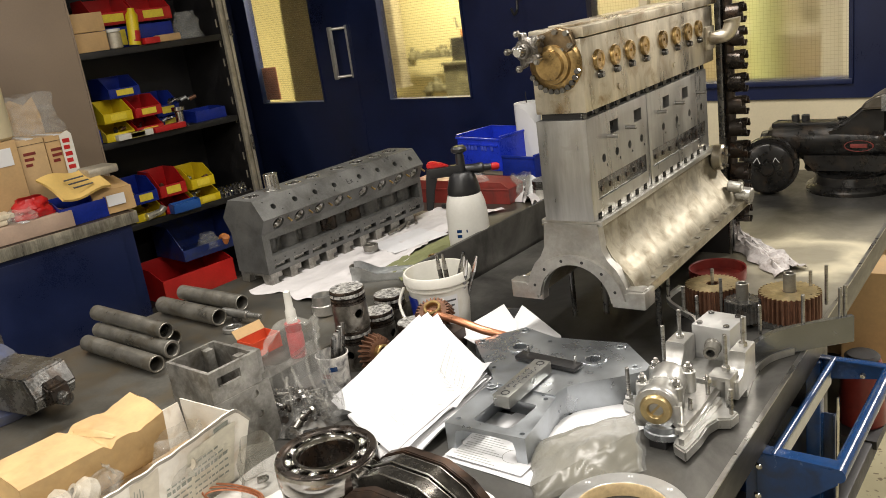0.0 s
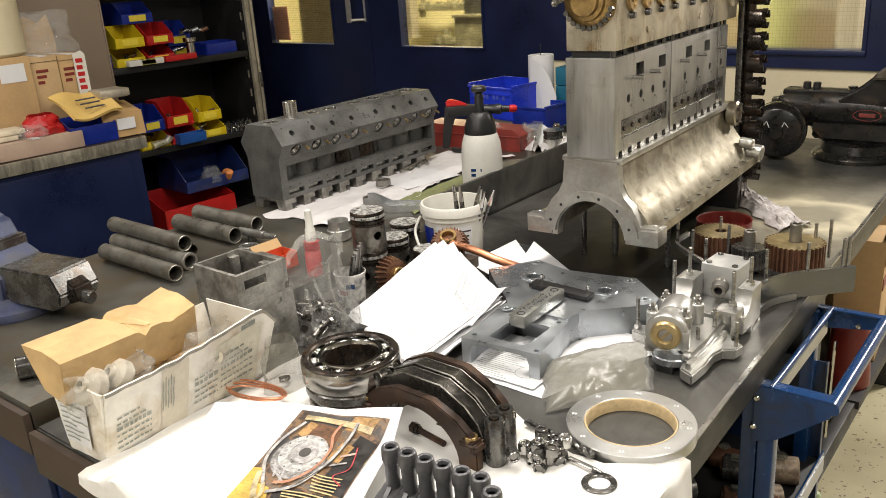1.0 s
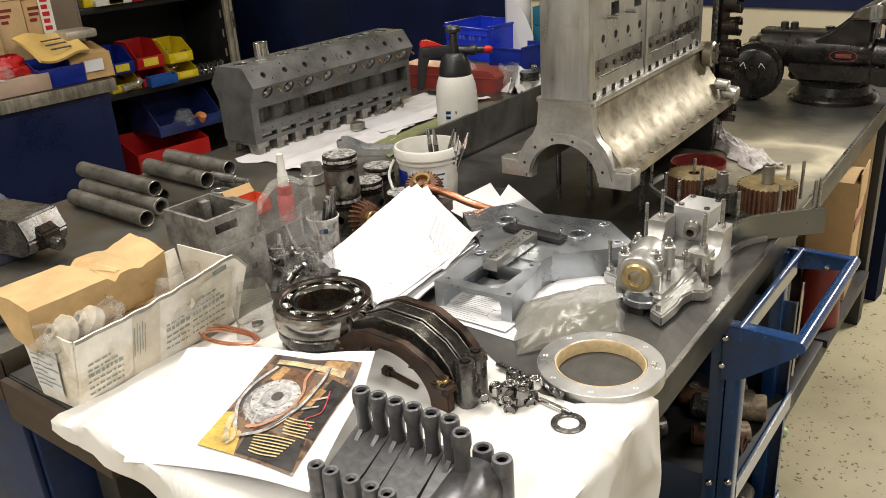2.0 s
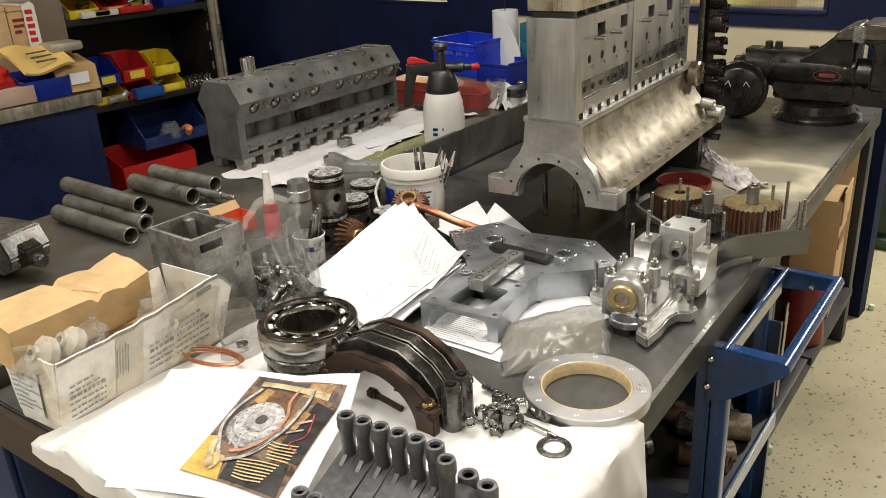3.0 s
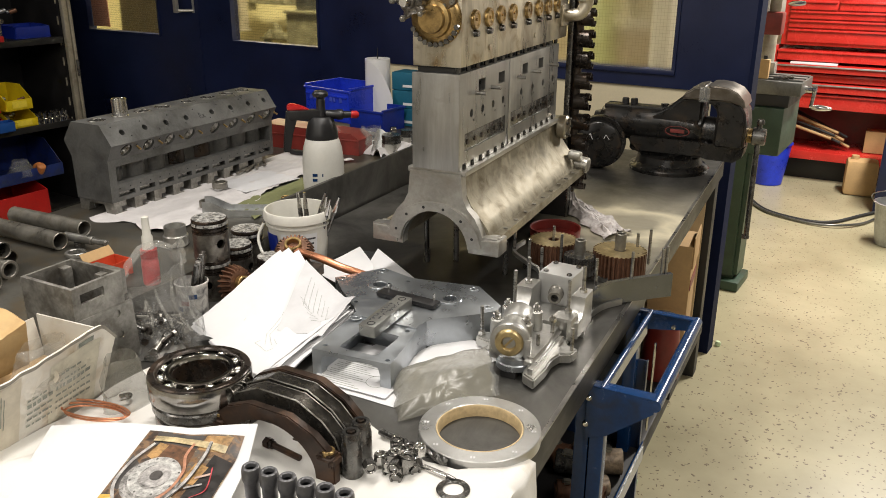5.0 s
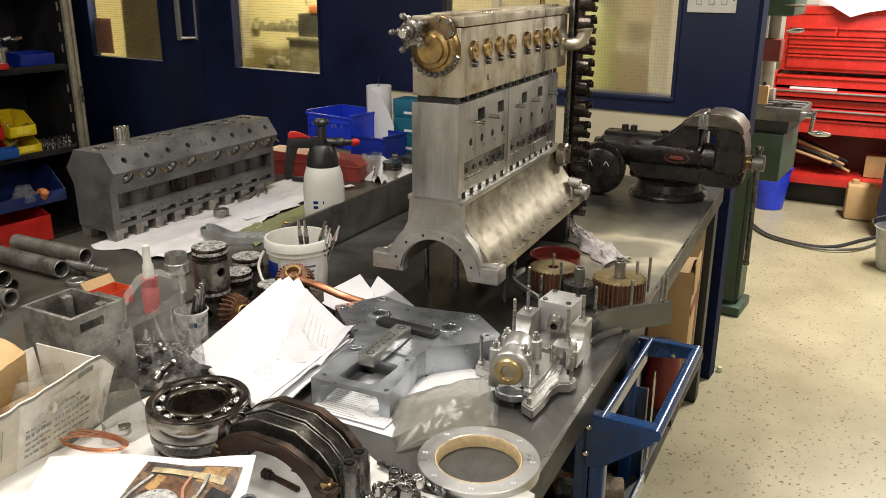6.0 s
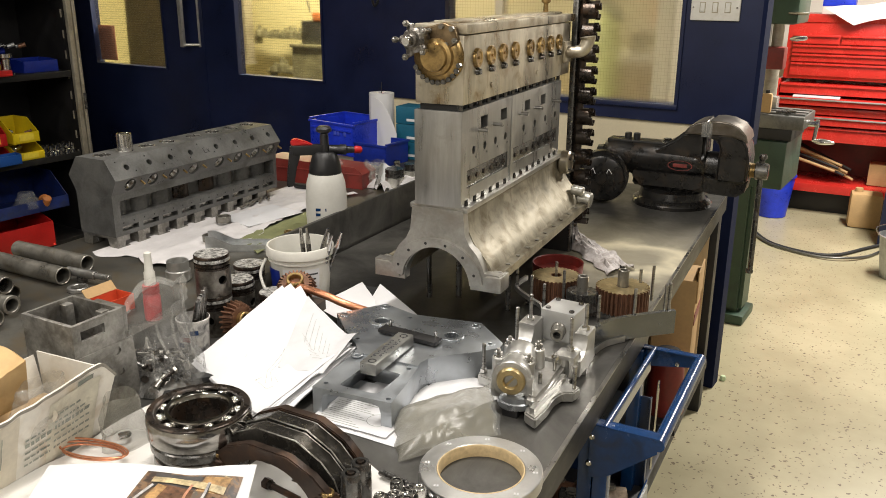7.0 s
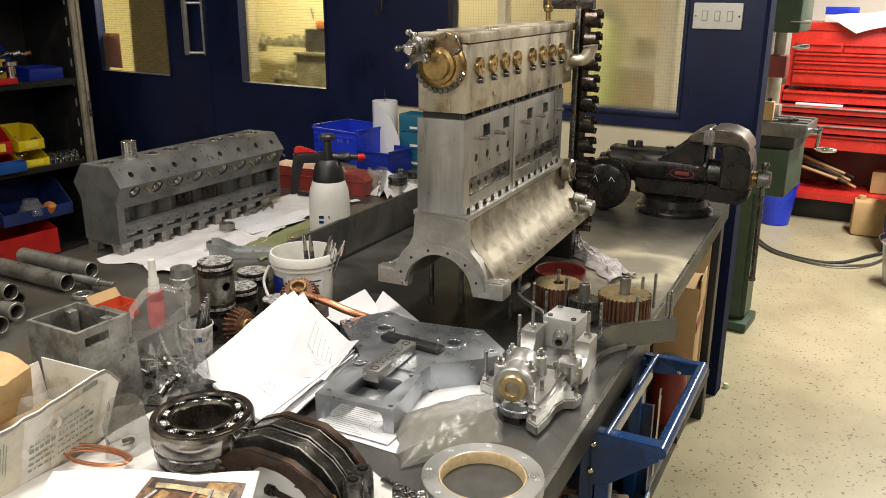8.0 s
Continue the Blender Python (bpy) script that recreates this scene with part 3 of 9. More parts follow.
structure("wall_grey", box(B(), -3.1, -0.96, 4.90, 4.948, 0, CEIL), INNERGREY, "grey beige wall behind the wired glass", "wall")
structure("wall_inner", box(B(), -5.7, -0.90, 4.95, 5.05, 0, CEIL), YELLOWWALL, "yellow painted block wall seen through the wired glass", "wall")
structure("wall_return", box(B(), -0.95, -0.88, 3.61, 5.05, 0, CEIL), INNERGREY, "grey beige painted wall closing the inner room", "wall")

# navy partition with two doors, a fixed light and a low cream panel
WALL = 3.52
TOP = 2.35


def leaf(bm, x0, x1, z0, z1, holes, y0, y1):
    cutter = B()
    for a, b, c, d in holes:
        box(cutter, a, b, y0 - 0.05, y1 + 0.05, c, d)
    return cut(box(bm, x0, x1, y0, y1, z0, z1), cutter)


wall_p = structure("wall_partition", leaf(B(), -2.18, -0.54, 1.062, CEIL, [(-1.86, -0.826, 1.13, 2.05)], WALL, WALL + 0.08), NAVY, "navy blue painted partition with a wired glass light", "wall")
structure("wall_upper", box(B(), -4.5, -2.18, WALL, WALL + 0.08, TOP, CEIL), NAVY, "navy blue painted partition above the doors", "wall")
structure("wall_lower", box(B(), -2.18, -0.665, WALL + 0.012, WALL + 0.07, 0, 1.062), CREAM, "cream painted lower panel of the partition", "wall")
cap = box(B(), -0.54, -0.525, WALL - 0.004, WALL + 0.084, 1.0, CEIL)
part("edge_trim", cap, NAVYMATT, wall_p)
part("end_post", box(B(), -0.665, -0.566, WALL, WALL + 0.08, 0, 1.0615), NAVYMATT, wall_p)
sill = box(B(), -1.875, -0.812, WALL - 0.014, WALL + 0.0, 1.112, 1.13, 0.002)
part("window_sill", sill, NAVY, wall_p)
for x0, x1, z0, z1 in ((-1.875, -1.86, 1.13, 2.06), (-0.826, -0.812, 1.13, 2.06)):
    part("bead", box(B(), x0, x1, WALL - 0.008, WALL, z0, z1), NAVY, wall_p)
part("mullion", box(B(), -1.62, -1.585, WALL + 0.005, WALL + 0.06, 1.13, 2.05), CREAM, wall_p)


def door(name, x0, x1, wx0, wx1, hx):
    ob = structure(name, leaf(B(), x0, x1, 0.01, TOP - 0.004, [(wx0, wx1, 1.108, 1.95)], WALL + 0.012, WALL + 0.06), NAVY, "navy blue double door leaf with a wired glass panel, closed", "door")
    pane = part("pane", box(B(), wx0 - 0.004, wx1 + 0.004, WALL + 0.03, WALL + 0.036, 1.104, 1.954), GLASS, ob, "wired glass pane")
    pane.visible_shadow = False
    for a, b, c, d in ((wx0 - 0.012, wx0, 1.1, 1.96), (wx1, wx1 + 0.012, 1.1, 1.96), (wx0, wx1, 1.096, 1.108)):
        part("bead", box(B(), a, b, WALL + 0.004, WALL + 0.012, c, d), NAVY, ob)
    if hx is not None:
        h = part("handle", box(B(), hx - 0.013, hx + 0.013, WALL - 0.060, WALL - 0.040, 1.235, 1.52, 0.005), CHROME, ob, "satin chrome pull handle")
        for z in (1.248, 1.507):
            part("handle_arm", sweep(B(), [(hx, WALL - 0.050, z), (hx + 0.028, WALL - 0.032, z), (hx + 0.066, WALL + 0.006, z)], 0.008, 10), CHROME, h)
        part("handle_plate", box(B(), hx + 0.060, hx + 0.072, WALL + 0.006, WALL + 0.012, 1.235, 1.52, 0.001), CHROME, h)
    return ob


door("door_1", -4.49, -3.402, -4.335, -3.723, -3.50)
door("door_2", -3.398, -2.185, -3.153, -2.577, None)
pane = part("pane", box(B(), -1.866, -0.82, WALL + 0.03, WALL + 0.036, 1.124, 2.056), GLASSHAZE, wall_p, "wired glass pane")
pane.visible_shadow = False

# light switch
sw = thing("light_switch", pose(-0.705, WALL, 1.49), "white plastic three gang light switch on the navy wall", "switch")
part("plate", box(B(), -0.088, 0.088, -0.012, 0, -0.046, 0.046, 0.004), PWHITE, sw)
for k in (-0.045, 0, 0.045):
    part("rocker_gap", box(B(), k - 0.0105, k + 0.0105, -0.0128, -0.0118, -0.0185, 0.0185), INNERGREY, sw)
    part("rocker", box(B(), k - 0.008, k + 0.008, -0.0155, -0.011, -0.016, 0.016, 0.002), PWHITE, sw)
for k in (-0.078, 0.078):
    part("screw", cyl(B(), (k, -0.0135, 0), (k, -0.011, 0), 0.004, seg=10), BRIGHT, sw)

# coat hook on the partition
hk = thing("coat_hook", pose(-2.21, WALL, 1.5), "black metal hook on the navy wall", "hook")
part("bar", sweep(B(), [(0, -0.004, 0.07), (0, -0.02, 0.03), (0.004, -0.03, -0.01), (0, -0.05, -0.03), (-0.006, -0.06, 0.0)], 0.006, 8), PBLACK, hk)
part("plate", box(B(), -0.012, 0.012, -0.006, 0, 0.03, 0.09, 0.002), PBLACK, hk)

# dim shapes in the inner room
OLIVE = mat("dim_olive_metal", (0.20, 0.185, 0.11), 0.6, 0.2, var=0.4, scale=18, bump=0.1)
random.seed(19)


def parts_shelf(x0, x1, z, tall, label):
    sh = thing("wall_shelf", pose(0, 4.86, z), label, "shelf")
    part("board", box(B(), x0 - 0.03, x1, -0.03, 0.03, -0.012, 0, 0.002), OLIVE, sh)
    part("bracket", box(B(), x0, x0 + 0.02, -0.02, 0.039, -0.06, -0.012), OLIVE, sh)
    x = x0
    while x < x1 - 0.02:
        w = random.uniform(0.018, 0.045)
        h = random.uniform(0.35, 1.0) * tall
        part("casting", lathe(B(), [(0, 0), (w, 0), (w * 0.9, h * 0.5), (w * 0.5, h * 0.6), (w * 0.45, h), (0, h)], pose(x + w, 0, 0), 12), OLIVE, sh)
        x += w * random.uniform(1.2, 2.0)


parts_shelf(-4.33, -3.83, 1.205, 0.085, "narrow shelf with parts behind the wired glass")
parts_shelf(-4.20, -3.66, 0.965, 0.11, "low shelf with scattered parts behind the wired glass")
du = thing("service_duct", pose(-4.29, 4.70, 1.03), "grey service duct hanging from the ceiling", "duct")
part("duct", box(B(), -0.055, 0.055, -0.04, 0.04, 0, CEIL - 1.03, 0.004), GALVDARK, du)
part("foot", box(B(), -0.065, 0.065, -0.05, 0.05, -0.012, 0, 0.002), GALVDARK, du)
mg = thing("grinding_machine", pose(-3.62, 4.70, 0), "grey machine with an orange cap behind the wired glass", "machine")
part("pedestal", box(B(), -0.14, 0.16, -0.10, 0.12, 0, 1.16, 0.01), OLIVE, mg)
part("ledge", box(B(), -0.15, 0.17, -0.11, 0.13, 1.16, 1.18, 0.003), OLIVE, mg)
part("column", box(B(), -0.09, 0.08, -0.05, 0.05, 1.18, 1.33, 0.006), TABLEGREY, mg)
part("cap", box(B(), 0.01, 0.085, -0.055, 0.055, 1.33, 1.385, 0.01), mat("orange_enamel", (0.50, 0.16, 0.05), 0.5), mg)
part("lever", cyl(B(), (-0.05, 0, 1.385), (-0.07, 0, 1.46), 0.006, seg=8), TABLEGREY, mg)
cyl_stock = thing("gas_cylinder", pose(-1.52, 4.5, 0), "lime green gas cylinder behind the wired glass", "cylinder")
part("body", lathe(B(), [(0, 0), (0.078, 0), (0.082, 0.02), (0.082, 1.36), (0.07, 1.40), (0.03, 1.44), (0, 1.44)], None, 24), mat("lime_green", (0.50, 0.54, 0.22), 0.4), cyl_stock)
part("valve", cyl(B(), (0, 0, 1.44), (0, 0, 1.52), 0.025, seg=12), TABLEGREY, cyl_stock)
part("valve_lever", cyl(B(), (0, 0, 1.48), (0.11, 0, 1.40), 0.014, seg=8), TABLEGREY, cyl_stock)
ib = thing("store_bench", pose(-1.25, 4.55, 0), "brown fronted bench with a pale shelf behind the wired glass", "bench")
part("front", box(B(), -0.75, 0.25, 0.06, 0.30, 0, 1.19, 0.005), mat("brown_board", (0.33, 0.26, 0.15), 0.6, var=0.2, scale=6), ib)
part("top", box(B(), -0.76, 0.26, 0.05, 0.31, 1.19, 1.21, 0.003), WHITEWALL, ib)
part("shelf", box(B(), -0.20, 0.04, 0.12, 0.30, 1.345, 1.36, 0.003), PWHITE, ib)
part("shelf_post", box(B(), -0.20, -0.18, 0.13, 0.29, 1.21, 1.345), INNERGREY, ib)
part("shelf_post", box(B(), 0.02, 0.04, 0.13, 0.29, 1.21, 1.345), INNERGREY, ib)
part("red_panel", box(B(), -0.06, 0.03, 0.16, 0.20, 1.36, 1.56, 0.003), mat("dusty_red", (0.45, 0.12, 0.07), 0.6), ib)
single("red_notice", box(B(), 0, 0.15, 0, 0.004, 0, 0.20, 0.001), mat("faded_red", (0.40, 0.19, 0.12), 0.6), pose(-4.33, WALL + 0.0365, 1.125), "faded red notice fixed to the door glass", "notice")
single("wall_post", box(B(), -0.20, 0.20, -0.02, 0.02, 0, CEIL), mat("brown_post", (0.28, 0.22, 0.11), 0.6, var=0.2, scale=6), pose(-4.73, 4.2, 0, 0, 2, 0), "brown timber panel in the inner room", "panel")

# ---- benches ----
bench = thing("workbench", on_bench(0, 0, 0), "steel topped workbench on black legs", "workbench")
L = 2.70
EDGE = [(0.0335, 0.16), (-0.021, L)]   # plan of the front edge, a little skewed
top = prism(B(), [(-0.872, 0.16), EDGE[0], EDGE[1], (-0.872, L)], 0.796, 0.85)
bmesh.ops.bevel(top, geom=top.edges[:], offset=0.003, segments=2, affect="EDGES")
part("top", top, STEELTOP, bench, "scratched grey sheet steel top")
part("edge_strip", prism(B(), [EDGE[0], (EDGE[0][0] + 0.004, 0.16), (EDGE[1][0] + 0.004, L + 0.002), (EDGE[1][0], L + 0.002)], 0.790, 0.8475), EDGESTEEL, bench, "dark folded steel edge")
part("edge_wear", prism(B(), [(EDGE[0][0] - 0.0035, 0.17), (EDGE[0][0] + 0.0044, 0.17), (EDGE[1][0] + 0.0044, L), (EDGE[1][0] - 0.0035, L)], 0.8478, 0.8506), STUD, bench, "bright worn edge")
for u in (-0.04, -0.80):
    for v in (0.22, 1.42, L - 0.09):
        o = u - (0.021 if u > -0.1 and v > 2 else 0.0)
        part("leg", box(B(), o - 0.030, o + 0.035, v + 0.015, v + 0.08, 0, 0.796, 0.004), BLACKPAINT, bench)
part("rail", box(B(), -0.8, -0.1, L - 0.06, L - 0.02, 0.2, 0.26, 0.003), BLACKPAINT, bench)
for v in (0.3, 1.5):
    part("side_rail", box(B(), -0.055, -0.022, v, v + 1.12, 0.16, 0.22, 0.003), BLACKPAINT, bench)
part("back_panel", box(B(), -0.80, -0.78, 0.3, L - 0.1, 0.05, 0.79), BLACKPAINT, bench)
part("shelf", box(B(), -0.78, -0.012, 2.05, L - 0.09, 0.2, 0.225), BLACKPAINT, bench)

part("end_board", box(B(), -0.87, -0.58, 0.145, 0.158, 0.772, 0.848, 0.003), WOOD, bench, "worn brown wooden end board")
bench2 = thing("workbench", on_bench(0, 0, 0), "dark oily steel bench with an upright steel strip", "workbench")
part("top", box(B(), -1.535, -0.888, 0.165, L - 0.02, 0.832, 0.88, 0.003), DARKTOP, bench2, "dark oily steel top")
part("front_board", box(B(), -1.535, -0.888, 0.15, 0.163, 0.795, 0.87, 0.003), WOOD, bench2)
part("upstand", box(B(), -0.887, -0.876, 1.20, L - 0.03, 0.84, 0.962, 0.002), STEELTOP, bench2, "upright steel strip along the bench")
part("body", box(B(), -1.52, -0.89, 0.18, L - 0.03, 0.04, 0.83, 0.004), CABINETBLUE, bench2, "navy blue cabinet body")
part("door", box(B(), -1.2, -0.90, 0.168, 0.179, 0.08, 0.78, 0.003), CABINETBLUE, bench2)
part("plinth", box(B(), -1.5, -0.9, 0.21, L - 0.06, 0.0, 0.04), BLACKPAINT, bench2)

# ---- straight eight engine on studs ----
ENG = pose(-0.719, 1.765, 0, 0, 0, 7.7)
YZ = Matrix(((0, 0, 1, 0), (1, 0, 0, 0), (0, 1, 0, 0), (0, 0, 0, 1)))   # prism axis along x; plan is (y, z)
XZ = Matrix(((1, 0, 0, 0), (0, 0, 1, 0), (0, 1, 0, 0), (0, 0, 0, 1)))   # prism axis along y; plan is (x, z)


def build_engine():
    e = thing("engine", ENG, "straight eight engine block and bare alloy crankcase standing on studs", "engine")
    c = -0.049
    half = [(0.056, 1.118), (0.057, 1.098), (0.062, 1.076), (0.072, 1.054), (0.087, 1.034), (0.101, 1.018), (0.112, 1.004), (0.117, 0.992), (0.138, 0.991), (0.138, 0.972), (0.076, 0.972)]
    arch = [(0.077 * math.cos(a), 0.958 + 0.079 * math.sin(a)) for a in np.linspace(0.05, math.pi - 0.05, 20)]
    high = [(0.077 * math.cos(a), 0.958 + 0.079 * math.sin(a)) for a in np.linspace(0.2, math.pi - 0.2, 20)]
    section = [(c + x, z) for x, z in half] + [(c + x, z) for x, z in high] + [(c - x, z) for x, z in half[::-1]]
    part("crankcase", prism(B(), section, 0.022, 0.70, XZ), BARREL, e, "burnished alloy crankcase barrel", 30)
    # front face: neck, ring round the arch and two feet
    front = [(0.058, 1.121), (0.060, 1.10), (0.063, 1.07), (0.073, 1.05), (0.09, 1.032), (0.103, 1.008), (0.108, 0.994), (0.142, 0.993), (0.142, 0.955), (0.077, 0.955)]
    fsec = [(c + x, z) for x, z in front] + [(c + x, z) for x, z in arch] + [(c - x - (0.008 if z < 0.995 and x > 0.12 else 0), z) for x, z in front[::-1]]
    part("end_plate", prism(B(), fsec, 0.0, 0.024, XZ), CASTALU, e, "cast alloy end plate with an arch")
    ring = B()
    outer = [(0.108 * math.cos(a), 0.960 + 0.098 * math.sin(a)) for a in np.linspace(0.12, math.pi - 0.12, 26)]
    inner = [(0.079 * math.cos(a), 0.958 + 0.081 * math.sin(a)) for a in np.linspace(math.pi - 0.1, 0.1, 26)]
    prism(ring, [(c + x, z) for x, z in outer + inner], -0.009, 0.001, XZ)
    part("arch_ring", ring, CASTALU, e)
    for a in np.linspace(0.35, math.pi - 0.35, 6):
        x, z = c + 0.094 * math.cos(a), 0.959 + 0.089 * math.sin(a)
        # solid black disc, the darkness of a bolt hole as colour
        part("bolt_hole_disc", cyl(B(), (x, -0.0094, z), (x, -0.008, z), 0.0032, seg=12), BLACKPAINT, e)
    for s in (-1, 1):
        foot = cut(box(B(), c + s * 0.088, c + s * 0.147, -0.004, 0.046, 0.956, 0.9905, 0.0035), cyl(B(), (c + s * 0.101, -0.02, 1.000), (c + s * 0.101, 0.03, 1.000), 0.016, seg=20))
        part("foot", foot, CASTALU, e)
        part("bolt_seat", tube(B(), (c + s * 0.131, 0.020, 0.990), (c + s * 0.131, 0.020, 0.9935), 0.013, 0.008, 18), CASTALU, e)
        for i in range(10):
            y = 0.085 + i * 0.065
            part("nut", hexnut(B(), pose(c + s * 0.128, y, 0.991), 0.0052, 0.003), PIPE, e)
        for y in (0.17, 0.66):
            part("stand_stud", cyl(B(), (c + s * 0.10, y, 0.85), (c + s * 0.10, y, 0.957), 0.006, seg=10), DARKSTEEL, e)
    part("stand_block", box(B(), c - 0.10, c + 0.10, 0.655, 0.695, 0.85, 0.973, 0.003), BLACKPAINT, e)
    part("stand_post", box(B(), c - 0.022, c - 0.006, 0.30, 0.312, 0.85, 1.036, 0.001), WOOD, e, "brown wooden prop")
    part("stand_stud", cyl(B(), (c - 0.036, 0.20, 0.85), (c - 0.036, 0.20, 1.032), 0.007, seg=12), DARKSTEEL, e)
    part("clamp_lug", box(B(), c - 0.066, c - 0.016, 0.19, 0.21, 0.999, 1.012, 0.003, None), DARKSTEEL, e)
    part("ledge", box(B(), c - 0.066, c + 0.066, 0.006, 0.70, 1.116, 1.127, 0.002), CASTALU, e)
    # rear lug with a round cover
    part("rear_lug", cyl(B(), (0.012, 0.675, 1.10), (0.04, 0.675, 1.10), 0.032, seg=20, bev=0.004), ALUGOLD, e)
    for a in range(5):
        part("bolt", cyl(B(), (0.04, 0.675 + 0.024 * math.cos(a * 1.257), 1.10 + 0.024 * math.sin(a * 1.257)), (0.046, 0.675 + 0.024 * math.cos(a * 1.257), 1.10 + 0.024 * math.sin(a * 1.257)), 0.004, seg=8), DARKSTEEL, e)
    part("rear_boss", cyl(B(), (0.06, 0.69, 1.0), (0.10, 0.69, 0.995), 0.022, seg=16, bev=0.003), ALU, e)
    part("rear_boss", cyl(B(), (0.05, 0.66, 1.03), (0.085, 0.66, 1.025), 0.014, seg=12, bev=0.003), ALU, e)
    # two cylinder blocks
    for k, (y0, y1) in enumerate(((0.0, 0.287), (0.291, 0.668))):
        body = box(B(), -0.101, 0.004, y0, y1, 1.127, 1.324, 0.0015)
        cutter = B()
        for y in ((0.121, 0.238) if k == 0 else (0.398, 0.518)):
            box(cutter, -0.085, 0.02, y - 0.019, y + 0.019, 1.277, 1.302)
        span = (0.03, 0.268) if k == 0 else (0.305, 0.645)
        box(cutter, -0.001, 0.02, span[0], span[1], 1.163, 1.200)
        for i in range(4):
            y = (0.065 if k == 0 else 0.375) + i * (0.062 if k == 0 else 0.083)
            cyl(cutter, (-0.06, y, 1.238), (0.02, y, 1.238), 0.0085, seg=12)
            cyl(cutter, (-0.02, y + 0.012, 1.222), (0.02, y + 0.012, 1.222), 0.003, seg=8)
        for i in range(6 if k == 0 else 8):
            y = (0.02 if k == 0 else 0.31) + i * 0.045
            box(cutter, -0.01, 0.02, y, y + 0.017, 1.120, 1.139)
        part("cylinder_block", cut(body, cutter), MILLED, e, "milled grey steel cylinder block", 30)
        part("cover_strip", box(B(), -0.004, 0.0015, span[0] + 0.002, span[1] - 0.002, 1.165, 1.198, 0.001), DARKSTEEL, e)
        for i in range(6 if k == 0 else 8):
            y = span[0] + 0.02 + i * (span[1] - span[0] - 0.04) / (5 if k == 0 else 7)
            part("screw", cyl(B(), (0.0012, y, 1.181), (0.004, y, 1.181), 0.0055, seg=10), OILED, e)
        for i in range(6 if k == 0 else 8):
            y = (0.02 if k == 0 else 0.31) + i * 0.045
            part("nut", hexnut(B(), pose(0.002, y + 0.0085, 1.127), 0.006, 0.008), DARKSTEEL, e)
        for y in ((0.09, 0.175) if k == 0 else (0.345, 0.455, 0.60)):
            part("stud", cyl(B(), (0.0, y, 1.276), (0.026, y, 1.276), 0.0042, seg=8), STUD, e)
    # studs between block and head
    for i in range(14):
        part("head_stud", cyl(B(), (-0.004, 0.012 + i * 0.05, 1.322), (-0.004, 0.012 + i * 0.05, 1.340), 0.005, seg=8), DARKSTEEL, e)
    part("gasket", box(B(), -0.092, -0.01, 0.01, 0.66, 1.324, 1.337), BLACKPAINT, e)
    # head
    part("head", box(B(), -0.098, 0.007, 0.0, 0.722, 1.337, 1.471, 0.002), ALUGOLD, e, "stained alloy cylinder head")
    part("cam_cover", box(B(), -0.101, 0.012, 0.004, 0.748, 1.473, 1.492, 0.0025), ALUGOLD, e, "flat alloy cover lid")
    part("cover_rib", box(B(), -0.072, -0.018, 0.03, 0.72, 1.492, 1.497, 0.0015), ALUGOLD, e)
    for i, y in enumerate((0.065, 0.139, 0.211, 0.286, 0.389, 0.468, 0.544, 0.614)):
        d = part("core_plug", lathe(B(), [(0, 0.005), (0.012, 0.005), (0.014, 0.007), (0.018, 0.007), (0.020, 0.004), (0.020, 0)], Matrix.Translation((0.007, y, 1.425)) @ pose(0, 0, 0, 0, 90, 0), 22), BRONZE, e, "round brass core plug")
        part("screw", cyl(B(), (0.011, y, 1.425), (0.0145, y, 1.425), 0.003, seg=8), BRONZE, d)
        part("plug_bolt", cyl(B(), (0.006, y + 0.002, 1.398), (0.017, y + 0.002, 1.398), 0.008, 0.006, 10), DARKSTEEL, e)
    for y in (0.15, 0.45):
        part("plug_bolt", cyl(B(), (0.006, y, 1.363), (0.010, y, 1.363), 0.006, seg=10), ALUGOLD, e)
    # front housing: stepped bronze drum, bolts and a steel spider
    fx, fz = -0.046, 1.430
    part("cam_housing", lathe(B(), [(0, 0.03), (0.026, 0.03), (0.028, 0.022), (0.035, 0.020), (0.037, 0.012), (0.046, 0.010), (0.052, 0.006), (0.054, 0)], Matrix.Translation((fx, 0.0, fz)) @ pose(0, 0, 0, 90, 0, 0), 36), BRONZE, e, "stepped bronze front housing")
    cover = [(fx - 0.052, fz + 0.02), (fx + 0.030, fz + 0.015), (fx + 0.046, fz + 0.03), (fx + 0.040, fz + 0.058), (fx + 0.016, fz + 0.066), (fx - 0.012, fz + 0.058), (fx - 0.045, fz + 0.052)]
    part("cam_cover_plate", soften(prism(B(), cover, -0.014, 0.001, XZ), 0.003), BROWNED, e, "browned bronze casting with small bolts", 50)
    for dx, dz in ((0.040, 0.032), (0.034, 0.054), (0.012, 0.058), (-0.014, 0.050), (0.022, 0.024)):
        part("bolt", hexnut(B(), Matrix.Translation((fx + dx, -0.013, fz + dz)) @ pose(0, 0, 0, 90, 0, 0), 0.0055, 0.007), PIPE, e)
    for i in range(11):
        a = -0.3 - i * 0.24
        x, z = fx + 0.0495 * math.cos(a), fz + 0.0495 * math.sin(a)
        part("bolt", hexnut(B(), Matrix.Translation((x, -0.006, z)) @ pose(0, 0, 0, 90, 0, 0), 0.0055, 0.008), DARKSTEEL, e)
    sx, sz = -0.082, 1.462
    sp = part("spider", lathe(B(), [(0.006, 0.055), (0.010, 0.057), (0.013, 0.055), (0.013, 0.045), (0.020, 0.044), (0.024, 0.040), (0.024, 0.0), (0.006, 0.0)], Matrix.Translation((sx, 0, sz)) @ pose(0, 0, 0, 90, 0, 0), 24, True), DARKALLOY, e, "steel drive spider with four arms")
